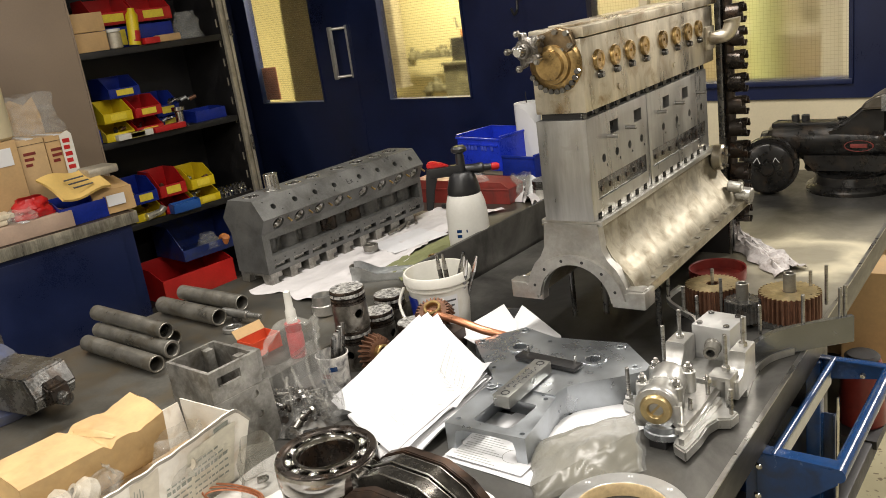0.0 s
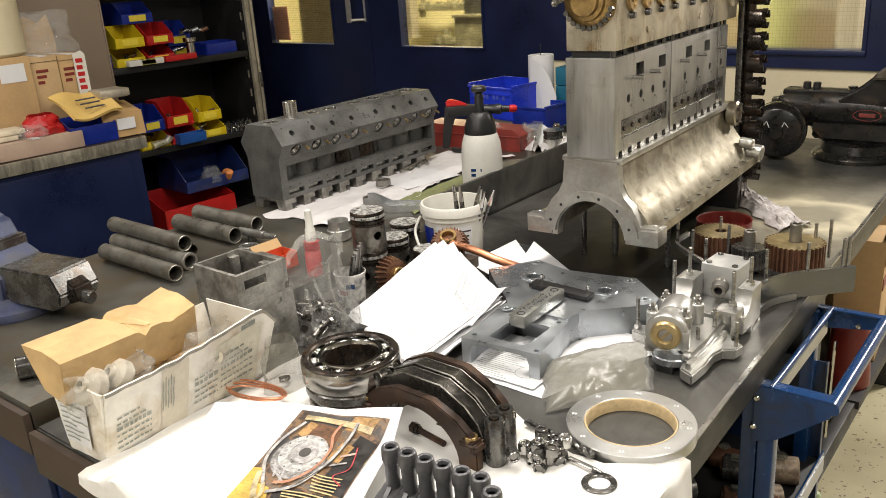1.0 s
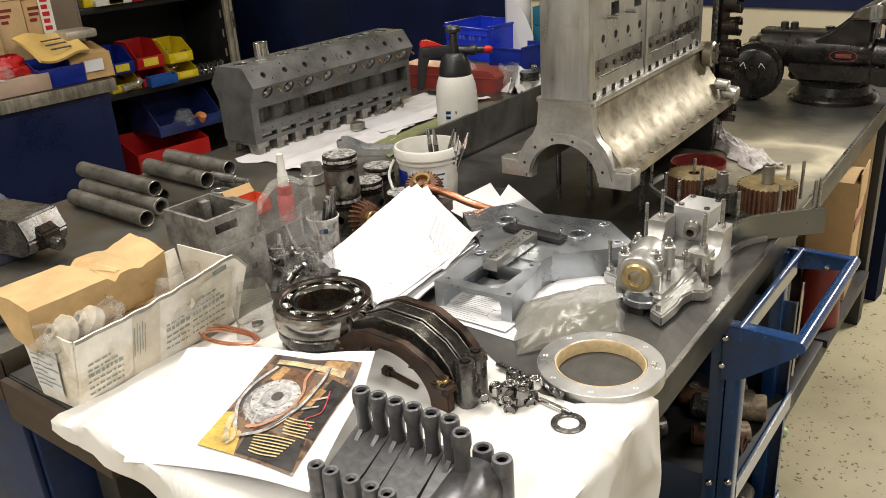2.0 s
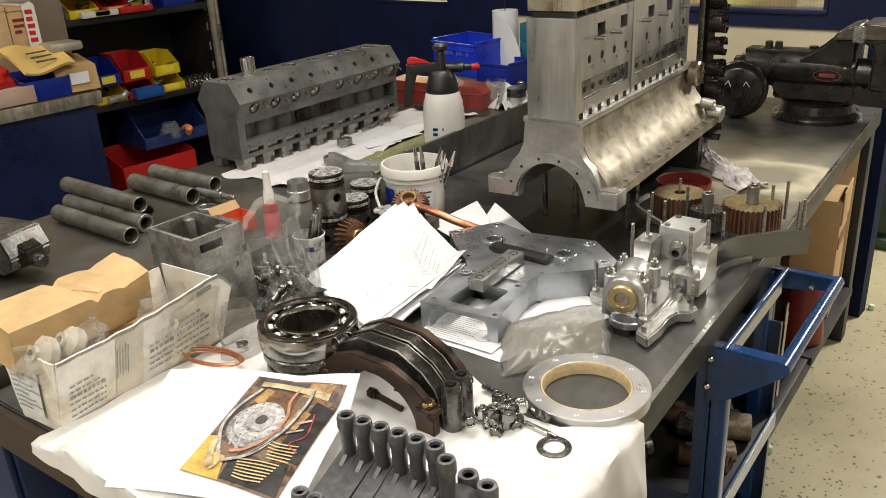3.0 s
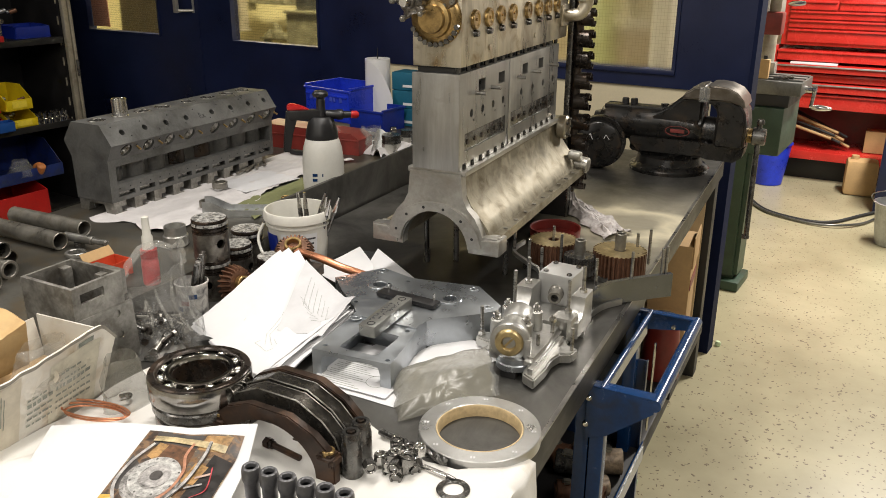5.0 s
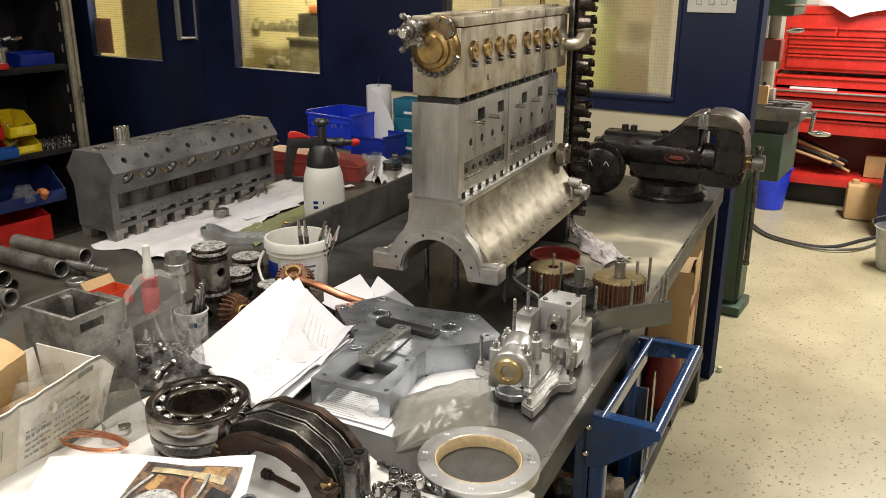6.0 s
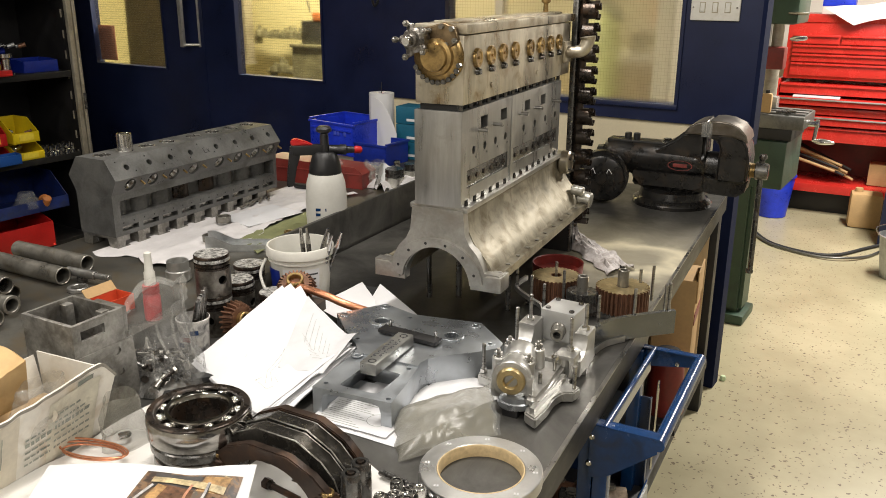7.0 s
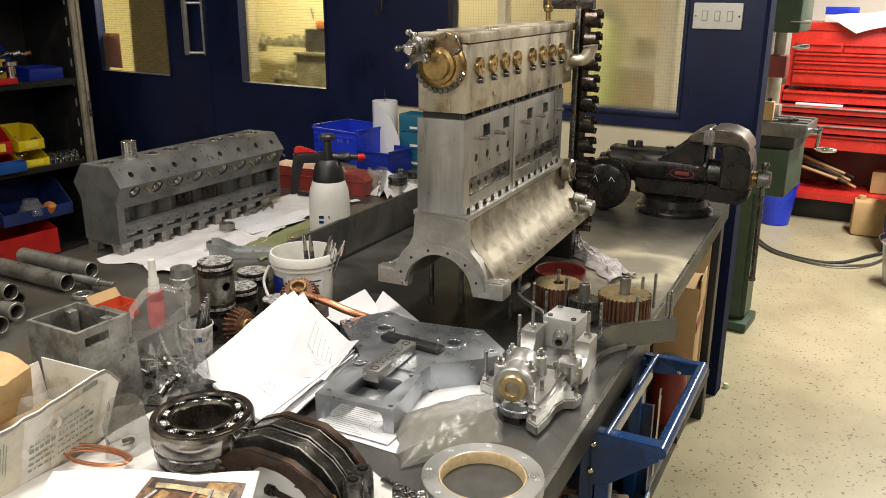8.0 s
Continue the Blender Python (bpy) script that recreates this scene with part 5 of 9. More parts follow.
# ---- milling machine behind the partition end ----
def build_mill():
    g = thing("milling_machine", pose(-0.72, 4.45, 0), "green milling machine with a grey slotted table", "milling machine")
    part("base", box(B(), -0.30, 0.098, -0.204, 0.02, 0, 0.05, 0.012), GREENMETAL, g)
    part("column", soften(box(B(), -0.27, 0.075, -0.17, 0.0, 0.05, 0.72), 0.02, 4), GREENMETAL, g)
    part("knee", box(B(), -0.22, 0.19, -0.18, 0.2, 0.68, 0.90, 0.012), GREENMETAL, g)
    part("saddle", box(B(), -0.24, 0.20, -0.16, 0.16, 0.90, 0.955, 0.006), BLACKPAINT, g)
    part("table", box(B(), -0.5, 0.245, -0.17, 0.11, 0.955, 1.015, 0.004), TABLEGREY, g, "grey slotted steel table")
    for y in (-0.11, -0.03, 0.05):
        part("slot_rail", box(B(), -0.5, 0.24, y - 0.02, y + 0.022, 1.015, 1.022, 0.001), TABLEGREY, g)
    part("fixture", box(B(), -0.02, 0.09, 0.0, 0.06, 1.022, 1.075, 0.004), ALU, g)
    part("leadscrew", cyl(B(), (0.245, -0.05, 0.975), (0.275, -0.05, 0.975), 0.014, seg=14), BRIGHT, g)
    hd = part("crank", cyl(B(), (0.275, -0.05, 0.975), (0.292, -0.05, 0.975), 0.02, seg=16, bev=0.003), BRIGHT, g, "bright crank handle")
    part("crank_arm", cyl(B(), (0.284, -0.05, 0.975), (0.284, -0.10, 0.905), 0.008, seg=10), BRIGHT, hd)
    part("crank_grip", lathe(B(), [(0, 0), (0.008, 0.002), (0.014, 0.03), (0.012, 0.06), (0.006, 0.085), (0, 0.088)], Matrix.Translation((0.284, -0.10, 0.905)) @ pose(0, 0, 0, 0, 90, 0), 14), BRIGHT, hd)
    part("upper_column", cyl(B(), (0.03, 0.12, 1.02), (0.03, 0.12, 1.62), 0.032, seg=18), GALVDARK, g)
    part("head", box(B(), -0.12, 0.14, -0.02, 0.26, 1.40, 1.75, 0.02), GREENMETAL, g)
    part("quill", cyl(B(), (0.0, 0.02, 1.25), (0.0, 0.02, 1.40), 0.03, seg=16), BRIGHT, g)
    part("spindle", cyl(B(), (0.0, 0.02, 1.12), (0.0, 0.02, 1.25), 0.018, seg=14), DARKSTEEL, g)
    part("lever", sweep(B(), [(0.10, -0.02, 1.45), (0.16, -0.06, 1.45), (0.19, -0.07, 1.45)], 0.007, 10), BRIGHT, g)
    part("clamp", box(B(), -0.06, 0.1, -0.02, 0.06, 1.20, 1.3, 0.01), REDDARK, g)
    part("hand_lever", lathe(B(), [(0, 0), (0.006, 0.002), (0.013, 0.03), (0.009, 0.07), (0, 0.075)], Matrix.Translation((0.12, -0.05, 1.34)) @ pose(0, 0, 0, 0, 85, 0), 12), BRIGHT, g)
    return g


build_mill()
g = thing("oil_bottle", pose(-0.645, 4.30, 1.022), "small tan oil bottle on the machine table", "bottle")
part("body", box(B(), -0.022, 0.022, -0.014, 0.014, 0, 0.085, 0.006), CARDBOARD, g)
part("neck", cyl(B(), (0, 0, 0.084), (0, 0, 0.10), 0.009, seg=12), PBLACK, g)
for i in range(5):
    single("clamp_stud", cyl(B(), (0, 0, 0), (0.05, 0, 0), 0.006, seg=8), DARKSTEEL, pose(-0.60 + 0.02 * i, 4.30 + 0.025 * (i % 3), 1.029, 0, 0, 40 * i), "loose steel clamp stud on the machine table", "stud", "studs on the machine table")


# ---- red tool chest ----
def build_chest():
    g = thing("tool_chest", pose(-1.05, 6.62, 0, 0, 0, 3), "red enamelled tool chest on a roller cabinet with open shelf", "tool chest")
    w = 1.05
    part("side", box(B(), 0, 0.02, 0, 0.45, 0.12, 0.945, 0.003), REDMETAL, g)
    part("side", box(B(), w - 0.02, w, 0, 0.45, 0.12, 0.945, 0.003), REDMETAL, g)
    # back panel takes a darker red than sides and drawers
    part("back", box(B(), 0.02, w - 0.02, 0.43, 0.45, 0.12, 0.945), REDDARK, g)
    part("floor_tray", box(B(), 0.02, w - 0.02, -0.01, 0.43, 0.165, 0.225, 0.004), REDMETAL, g)
    # added black block standing in for the shadow under the chest
    part("plinth", box(B(), 0.03, w - 0.03, 0.12, 0.43, 0.0, 0.165, 0.003), BLACKPAINT, g)
    for i, (z0, z1, out) in enumerate(((0.53, 0.63, 0.0), (0.645, 0.705, 0.03), (0.715, 0.765, 0.0), (0.78, 0.83, 0.05), (0.85, 0.92, 0.0))):
        d = part("drawer", box(B(), 0.025, w - 0.025, -0.012 - out, 0.4, z0, z1, 0.003), REDMETAL, g)
        part("drawer_pull", box(B(), 0.03, w - 0.03, -0.026 - out, -0.012 - out, z1 - 0.014, z1 - 0.004, 0.003), GALV if i in (1, 3) else REDMETAL, d)
    part("top_chest", box(B(), 0.03, w - 0.03, 0.03, 0.42, 0.95, 1.33, 0.004), REDMETAL, g)
    for i, (z0, z1) in enumerate(((0.975, 1.06), (1.07, 1.12), (1.13, 1.18))):
        d = part("drawer", box(B(), 0.07, w - 0.07, 0.010, 0.032, z0, z1, 0.003), REDMETAL, g)
        part("drawer_pull", box(B(), 0.075, w - 0.075, -0.006, 0.011, z1 - 0.012, z1 - 0.003, 0.002), REDMETAL, d)
    for k in range(3):
        out = 0.06 if k == 2 else 0
        d = part("drawer", box(B(), 0.07 + k * 0.305, 0.07 + k * 0.305 + 0.295, 0.010 - out, 0.032, 1.19, 1.25, 0.003), REDMETAL, g)
        part("drawer_pull", box(B(), 0.075 + k * 0.305, 0.07 + k * 0.305 + 0.29, -0.006 - out, 0.011 - out, 1.236, 1.247, 0.002), REDMETAL, d)
    part("lid", box(B(), 0.02, w - 0.02, 0.02, 0.43, 1.33, 1.385, 0.006), REDMETAL, g)
    for x in (0.08, w - 0.08):
        for y in (0.06, 0.38):
            part("castor", cyl(B(), (x - 0.015, y, 0.045), (x + 0.015, y, 0.045), 0.045, seg=20, bev=0.004), RUBBER, g)
            part("castor_fork", box(B(), x - 0.02, x + 0.02, y - 0.015, y + 0.015, 0.045, 0.13, 0.003), GALV, g)
    return g


build_chest()
CH = pose(-1.05, 6.62, 0, 0, 0, 3)
single("paper_towel_pack", box(B(), 0.0, 0.3, 0, 0.2, 0, 0.012, 0.002), PAPER, CH @ pose(0.12, -0.055, 0.831), "folded white paper on an open drawer", "paper")
g = thing("tissue_box", CH @ pose(0.22, 0.1, 1.385), "white box with a blue lid on the tool chest", "box")
part("body", box(B(), 0, 0.20, 0, 0.12, 0, 0.05, 0.003), PWHITE, g)
part("lid", box(B(), -0.002, 0.202, -0.002, 0.122, 0.05, 0.10, 0.003), PLBLUE, g)
single("paper_sheet", sheet(B(), lambda s, t: Vector(((1 - s) * (1 - t) * 0.25 + s * (1 - t) * 0.437 + s * t * 0.86 + (1 - s) * t * 0.62, -0.030 + 0.13 * t * (1 - s) + 0.01 * math.sin(6 * s), (1 - s) * (1 - t) * 1.426 + s * (1 - t) * 1.318 + s * t * 1.43 + (1 - s) * t * 1.47 + 0.006 * math.sin(7 * t))), 12, 14, 0.001), PAPER, CH, "white paper sheet hanging over the tool chest", "paper")
for i in range(7):
    single("long_tool", cyl(B(), (0, 0, 0), (0.42, -0.08 - 0.02 * i, -0.10 - 0.01 * i), 0.012, 0.010, 10), BLACKPAINT if i % 2 else CARDBOARD, CH @ pose(0.03 + 0.02 * i, 0.12 + 0.03 * i, 0.42 + 0.03 * (i % 3)), "long handled tool in the open shelf", "tool", "tools in the chest shelf")
g = thing("blue_bucket", pose(-0.95, 6.46, 0), "bright blue plastic bucket on the floor", "bucket")
part("body", lathe(B(), [(0, 0.004), (0.10, 0.004), (0.135, 0.29), (0.142, 0.29), (0.142, 0.30), (0.128, 0.30), (0.094, 0.01), (0, 0.01)], None, 32), PLBLUE, g)
g = thing("plastic_can", pose(-0.36, 6.50, 0, 0, 0, 8), "tan plastic jerry can on the floor", "can")
part("body", box(B(), -0.10, 0.10, -0.08, 0.08, 0, 0.24, 0.03), CARDBOARD, g)
part("cap", cyl(B(), (-0.05, 0, 0.235), (-0.05, 0, 0.265), 0.025, seg=16), CARDBOARD, g)
g = thing("small_carton", CH @ pose(0.66, 0.12, 0.23), "small cardboard carton on the open shelf", "box")
part("body", box(B(), 0, 0.14, 0, 0.14, 0, 0.15, 0.003), CARDBOARD, g)
g = thing("machine_guard", pose(-0.17, 6.1, 0), "dark navy painted machine post on the floor", "post")
part("post", box(B(), -0.055, 0.2, -0.05, 0.3, 0, 0.75, 0.006), NAVY, g)
g = thing("metal_bucket", pose(-0.06, 5.45, 0), "galvanised steel bucket with a wire handle", "bucket")
part("body", lathe(B(), [(0, 0.004), (0.09, 0.004), (0.12, 0.24), (0.126, 0.245), (0.118, 0.248), (0.086, 0.01), (0, 0.01)], None, 32), GALV, g)
part("handle", sweep(B(), [(-0.12, 0, 0.23), (-0.14, 0.02, 0.27), (-0.06, 0.07, 0.29), (0.06, 0.07, 0.29), (0.12, 0, 0.23)], 0.003, 8), BRIGHT, g)
single("floor_cable", sweep(B(), [(-0.98, 6.0, 0.012), (-0.80, 5.72, 0.012), (-0.55, 5.62, 0.012), (-0.40, 5.68, 0.012), (-0.28, 5.9, 0.012), (-0.2, 6.05, 0.012)], 0.010, 10, 8), RUBBER, Matrix(), "black rubber cable lying on the floor", "cable")
single("floor_cable", sweep(B(), [(-0.95, 5.9, 0.012), (-0.78, 5.68, 0.012), (-0.52, 5.58, 0.012), (-0.36, 5.60, 0.02), (-0.24, 5.75, 0.012), (-0.16, 6.0, 0.012)], 0.008, 10, 8), TABLEGREY, Matrix(), "grey cable lying on the floor", "cable")
for x, y in ((-0.549, 3.62), (-0.515, 2.51)):
    single("foam_plug", lathe(B(), [(0, 0), (0.011, 0.001), (0.013, 0.010), (0.009, 0.020), (0, 0.021)], Matrix(), 12), mat("pale_green_foam", (0.55, 0.66, 0.42), 0.8), pose(x, y, 0.0), "small pale green foam plug on the floor", "plug", "plugs on the floor")

# ---- paper under the V block, sprayer and things along the dark bench ----
def paper_fn(w, h, seed, lift=0.004, curl=0.0):
    def fn(s, t):
        n = noise.noise(Vector((s * 3 + seed, t * 3, seed))) * lift
        return Vector((w * (s - 0.5), h * (t - 0.5), abs(n) + curl * (s - 0.5) ** 2 * 4 * 0.5))
    return fn


LB = 0.8805
def tissue_fn(s, t):
    edge = 0.05 * math.sin(5.2 * t + 0.6) + 0.035 * noise.noise(Vector((t * 7, 3, 1))) + 0.015 * noise.noise(Vector((t * 22, 5, 1)))
    u = -1.40 + (0.235 + 0.075 * t + edge) * s
    v = 1.09 + 0.86 * t + 0.03 * noise.noise(Vector((s * 3, t * 2, 9)))
    n = noise.noise(Vector((u * 16, v * 9, 1))) + 0.6 * noise.noise(Vector((u * 40, v * 30, 2)))
    return Vector((u, v, LB + 0.0012 + 0.0085 * max(0, n + 0.25) * min(1, max(0, (u + 1.345) * 22)) + 0.004 * s ** 4))


single("paper_sheet", sheet(B(), tissue_fn, 40, 90, 0.0006), TISSUE, BENCH, "crumpled white tissue paper under the engine block", "paper", angle=60)
single("paper_sheet", sheet(B(), paper_fn(0.15, 0.21, 3, 0.002), 6, 6, 0.0006), PAPERGREY, on_bench(-1.225, 1.575, LB + 0.0075, -12), "white paper sheet lying on the tissue paper", "paper")
single("green_cloth", sheet(B(), lambda s, t: Vector((-1.13 + 0.13 * s, 1.36 + 0.34 * t - 0.08 * s, LB + 0.003 + 0.012 * abs(noise.noise(Vector((s * 5, t * 6, 7)))))), 12, 18, 0.002), mat("olive_rag", (0.17, 0.18, 0.08), 0.9, var=0.2, bump=0.2), BENCH, "olive green rag lying on the dark bench", "rag")
for k in range(4):
    single("drill_rod", cyl(B(), (0, 0, 0), (0.09, -0.02 * k, 0), 0.0045, seg=8), PIPE, on_bench(-1.385 + 0.012 * k, 1.80 - 0.03 * k, LB + 0.012, -45), "thin steel rod lying by the engine block", "rod", "rods by the engine block")
for u, v in ((-1.172, 1.295), (-1.272, 1.46)):
    g = thing("bearing_shell", on_bench(u, v, LB + 0.009), "small steel bearing ring on the paper", "ring", "rings on the paper")
    part("ring", tube(B(), (0, 0, 0), (0, 0, 0.018), 0.0225, 0.0165, 26), PIPE, g)
single("paper_tag", sheet(B(), lambda s, t: Vector((0.02 * s, 0.0, 0.03 * t)) + Vector((0, 0.006 * math.sin(4 * t + 3 * s), 0)), 4, 5, 0.0006), PAPER, on_bench(-1.475, 1.155, LB, 30), "small white crumpled tag standing on the bench", "tag")


def build_sprayer():
    g = thing("pressure_sprayer", on_bench(-0.937, 1.515, LB, 38), "milky plastic pressure sprayer with a black pump and red trigger", "sprayer")
    part("bottle", lathe(B(), [(0, 0), (0.052, 0), (0.056, 0.006), (0.058, 0.06), (0.0575, 0.12), (0.054, 0.155), (0.047, 0.178), (0.042, 0.188), (0, 0.188)], None, 40), MILKY, g)
    part("collar", lathe(B(), [(0, 0.180), (0.0445, 0.180), (0.0455, 0.186), (0.044, 0.200), (0.038, 0.222), (0.033, 0.236), (0.026, 0.242), (0, 0.242)], None, 36), PBLACK, g)
    part("pump", lathe(B(), [(0, 0.24), (0.013, 0.24), (0.012, 0.285), (0.010, 0.292), (0.021, 0.298), (0.0215, 0.306), (0.016, 0.312), (0, 0.313)], None, 24), PBLACK, g)
    part("nozzle_arm", lathe(B(), [(0, 0), (0.013, 0), (0.013, 0.03), (0.0145, 0.032), (0.0145, 0.046), (0.010, 0.05), (0.009, 0.07), (0, 0.07)], pose(0.012, 0, 0.247, 0, 92, 0), 18), PBLACK, g)
    part("nozzle", lathe(B(), [(0, 0), (0.007, 0), (0.0105, 0.004), (0.0105, 0.018), (0.006, 0.024), (0, 0.024)], pose(0.080, 0, 0.2445, 0, 92, 0), 14), PRED, g, "red nozzle tip")
    part("bridge", box(B(), -0.088, 0.004, -0.012, 0.012, 0.234, 0.262, 0.004), PBLACK, g)
    grip = prism(B(), [(-0.094, 0.262), (-0.062, 0.262), (-0.066, 0.236), (-0.078, 0.20), (-0.088, 0.148), (-0.108, 0.146), (-0.104, 0.19)], -0.011, 0.011, XZ)
    part("grip", soften(grip, 0.003, 2), PBLACK, g)
    lever = prism(B(), [(-0.092, 0.262), (-0.030, 0.262), (-0.050, 0.272), (-0.078, 0.281), (-0.092, 0.276)], -0.0115, 0.0115, XZ)
    part("trigger", soften(lever, 0.003, 2), PRED, g, "red trigger lever")
    for i in range(2):
        part("print_mark", box(B(), -0.034, -0.004 - 0.010 * i, -0.0015, 0.0, 0.085 - 0.014 * i, 0.093 - 0.014 * i, 0, pose(0, -0.0575, 0, 0, 0, -14)), BLUEMETAL, g)


build_sprayer()

g = thing("cantilever_case", on_bench(-1.345, 2.06, LB, 4), "red steel tool case lying on the bench", "case")
part("body", prism(B(), [(-0.21, 0), (0.20, 0), (0.20, 0.055), (0.17, 0.075), (-0.19, 0.085), (-0.21, 0.06)], -0.05, 0.05, XZ), REDDARK, g)
part("lid_edge", box(B(), -0.212, 0.202, -0.052, 0.052, 0.048, 0.054, 0.002), REDDARK, g)
part("latch", box(B(), 0.06, 0.085, -0.057, -0.05, 0.03, 0.065, 0.002), GALV, g)


def tub(name, m, w, d, h, material, label, group="", low=0.45, tag=True):
    """Open-fronted storage bin; the front faces -y."""
    g = thing(name, m, label, "storage bin", group)
    t = 0.004
    side = [(0, 0), (d, 0), (d, h), (d * 0.42, h), (0.02 * d, h * low), (0, h * low)]
    for x in (-w / 2, w / 2 - t):
        part("side", prism(B(), side, x, x + t, YZ), material, g)
    part("back", box(B(), -w / 2 + t, w / 2 - t, d - t, d, t, h, 0.001), material, g)
    part("base", box(B(), -w / 2 + t, w / 2 - t, 0.0, d - t, 0, t), material, g)
    part("front", box(B(), -w / 2 + t, w / 2 - t, -0.002, t, t, h * low, 0.001), material, g)
    if low > 0.9:
        for x in (-w / 2 - 0.005, w / 2 - 0.005):
            part("rim", box(B(), x, x + 0.010, 0.0, d, h - 0.004, h + 0.004, 0.001), material, g)
        for y in (-0.006, d - 0.004):
            part("rim", box(B(), -w / 2 - 0.005, w / 2 + 0.005, y, y + 0.010, (h * low if y < 0 else h) - 0.004, (h * low if y < 0 else h) + 0.004, 0.001), material, g)
    if tag:
        part("label_card", box(B(), -w * 0.27, w * 0.27, -0.004, -0.0022, h * 0.10, h * low * 0.86), YELLABEL, g, "yellow label card")
    return g


tub("storage_bin", on_bench(-1.545, 2.43, LB + 0.02, -12), 0.25, 0.20, 0.135, PLBLUE, "large bright blue plastic bin with a worn label", "", 0.93, False)
tub("storage_bin", on_bench(-1.345, 2.40, LB, -8), 0.17, 0.14, 0.085, PBLUE, "small blue plastic bin on the bench", "", 0.92, False)
big_bin = bpy.data.objects["storage_bin"]
part("rim_band", box(B(), -0.118, 0.118, -0.0075, -0.0022, 0.098, 0.106, 0.001), PLBLUE, big_bin)
for k in range(10):
    if k not in (5, 8):
        part("rib", box(B(), -0.095 + 0.019 * k, -0.082 + 0.019 * k, -0.0062, -0.0022, 0.080, 0.097, 0.001), mat("scuffed_blue", (0.05, 0.08, 0.48), 0.5, var=0.3) if k == 0 else bpy.data.materials["scuffed_blue"], big_bin)
g = thing("cardboard_box", on_bench(-1.50, 2.43, LB, -12), "flat grey tray under the blue bin", "tray")
part("body", box(B(), -0.13, 0.13, 0.0, 0.2, 0, 0.019, 0.002), GALVDARK, g)
g = thing("paper_roll", on_bench(-1.405, 2.60, LB), "white paper towel roll standing on the bench", "paper roll")
part("roll", tube(B(), (0, 0, 0), (0, 0, 0.258), 0.052, 0.018, 32), PAPER, g)
part("loose_sheet", sheet(B(), lambda s, t: Vector((-0.02 + 0.125 * s, -0.054 - 0.012 * math.sin(2.4 * s), 0.012 + t * (0.236 - 0.018 * s - 0.125 * s ** 3))), 14, 6, 0.0008), PAPER, g)
part("core_rod", cyl(B(), (0, 0, 0.25), (0, 0, 0.30), 0.002, seg=6), BLACKPAINT, g)
g = thing("teal_carton", on_bench(-1.215, 2.61, LB), "teal cardboard cartons with white bands stacked on the bench", "carton")
for i in range(3):
    part("carton", box(B(), -0.10, 0.06, -0.05, 0.05, 0.072 * i, 0.072 * i + 0.070, 0.002), TEAL, g)
    part("label_band", box(B(), -0.05, 0.05, -0.0515, -0.0498, 0.072 * i + 0.012, 0.072 * i + 0.022), PAPER, g)
for u, v, r, h in ((-1.055, 2.10, 0.034, 0.07), (-1.12, 2.20, 0.022, 0.05), (-0.985, 2.17, 0.026, 0.055), (-1.07, 2.24, 0.024, 0.06), (-1.0, 2.2, 0.025, 0.03), (-1.02, 2.08, 0.014, 0.02)):
    g = thing("piston", on_bench(u, v, LB), "small dark alloy piston on white paper", "piston", "small pistons at the far bench")
    part("skirt", tube(B(), (0, 0, 0), (0, 0, h * 0.6), r, r * 0.8, 22), ALU, g)
    part("crown", lathe(B(), [(r, h * 0.6), (r, h * 0.72), (r * 0.93, h * 0.74), (r * 0.93, h * 0.8), (r, h * 0.82), (r, h), (0, h)], None, 22), DARKSTEEL, g)
for k in range(3):
    single("paper_sheet", sheet(B(), paper_fn(0.20, 0.16, 11 + k, 0.03), 10, 10, 0.0008), TISSUE, on_bench(-1.10 + 0.05 * k, 2.24 + 0.07 * k, LB + 0.001, 25 * k), "crumpled white paper on the far bench", "paper", "crumpled papers")
random.seed(53)
for i in range(26):
    u, v = random.uniform(-1.24, -0.93), random.uniform(2.08, 2.42)
    r = random.uniform(0.006, 0.014)
    single("small_fitting", tube(B(), (0, 0, 0), (0, 0, random.uniform(0.008, 0.022)), r, r * 0.6, 14), random.choice([PIPE, DARKSTEEL, BRIGHT, OILED]), on_bench(u, v, LB + 0.012 + r * 0.3, random.uniform(0, 180), random.choice([0, 90, 70]), 0), "small loose metal fitting on crumpled paper", "fitting", "fittings at the far bench")
for k in range(4):
    single("paper_sheet", sheet(B(), paper_fn(0.17, 0.13, 41 + k, 0.05), 12, 12, 0.0008), TISSUE, on_bench(-1.20 + 0.075 * k, 2.12 + 0.06 * (k % 2), LB + 0.001, 35 * k), "crumpled white paper by the red case", "paper", "crumpled papers")
g = thing("spare_parts", on_bench(-1.36, 1.93, LB), "dark steel bracket lying beside the red case", "bracket")
part("bar", sweep(B(), [(0, 0, 0.012), (0.08, 0.0, 0.012), (0.14, -0.01, 0.02)], 0.009, 8), BLACKPAINT, g)
part("ring", tube(B(), (0.15, -0.01, 0.003), (0.15, -0.01, 0.02), 0.02, 0.012, 16), DARKSTEEL, g)

# grey bracket behind the bucket
g = thing("angle_bracket", on_bench(-1.07, 1.30, LB, 34), "grey alloy channel bracket lying on the bench", "bracket")
part("web", box(B(), -0.09, 0.09, -0.03, 0.03, 0, 0.006, 0.001), GALV, g)
for y in (-0.03, 0.026):
    part("flange", prism(B(), [(-0.09, 0), (0.09, 0), (0.09, 0.016), (-0.02, 0.02), (-0.07, 0.045), (-0.09, 0.045)], y, y + 0.004, XZ), GALV, g)

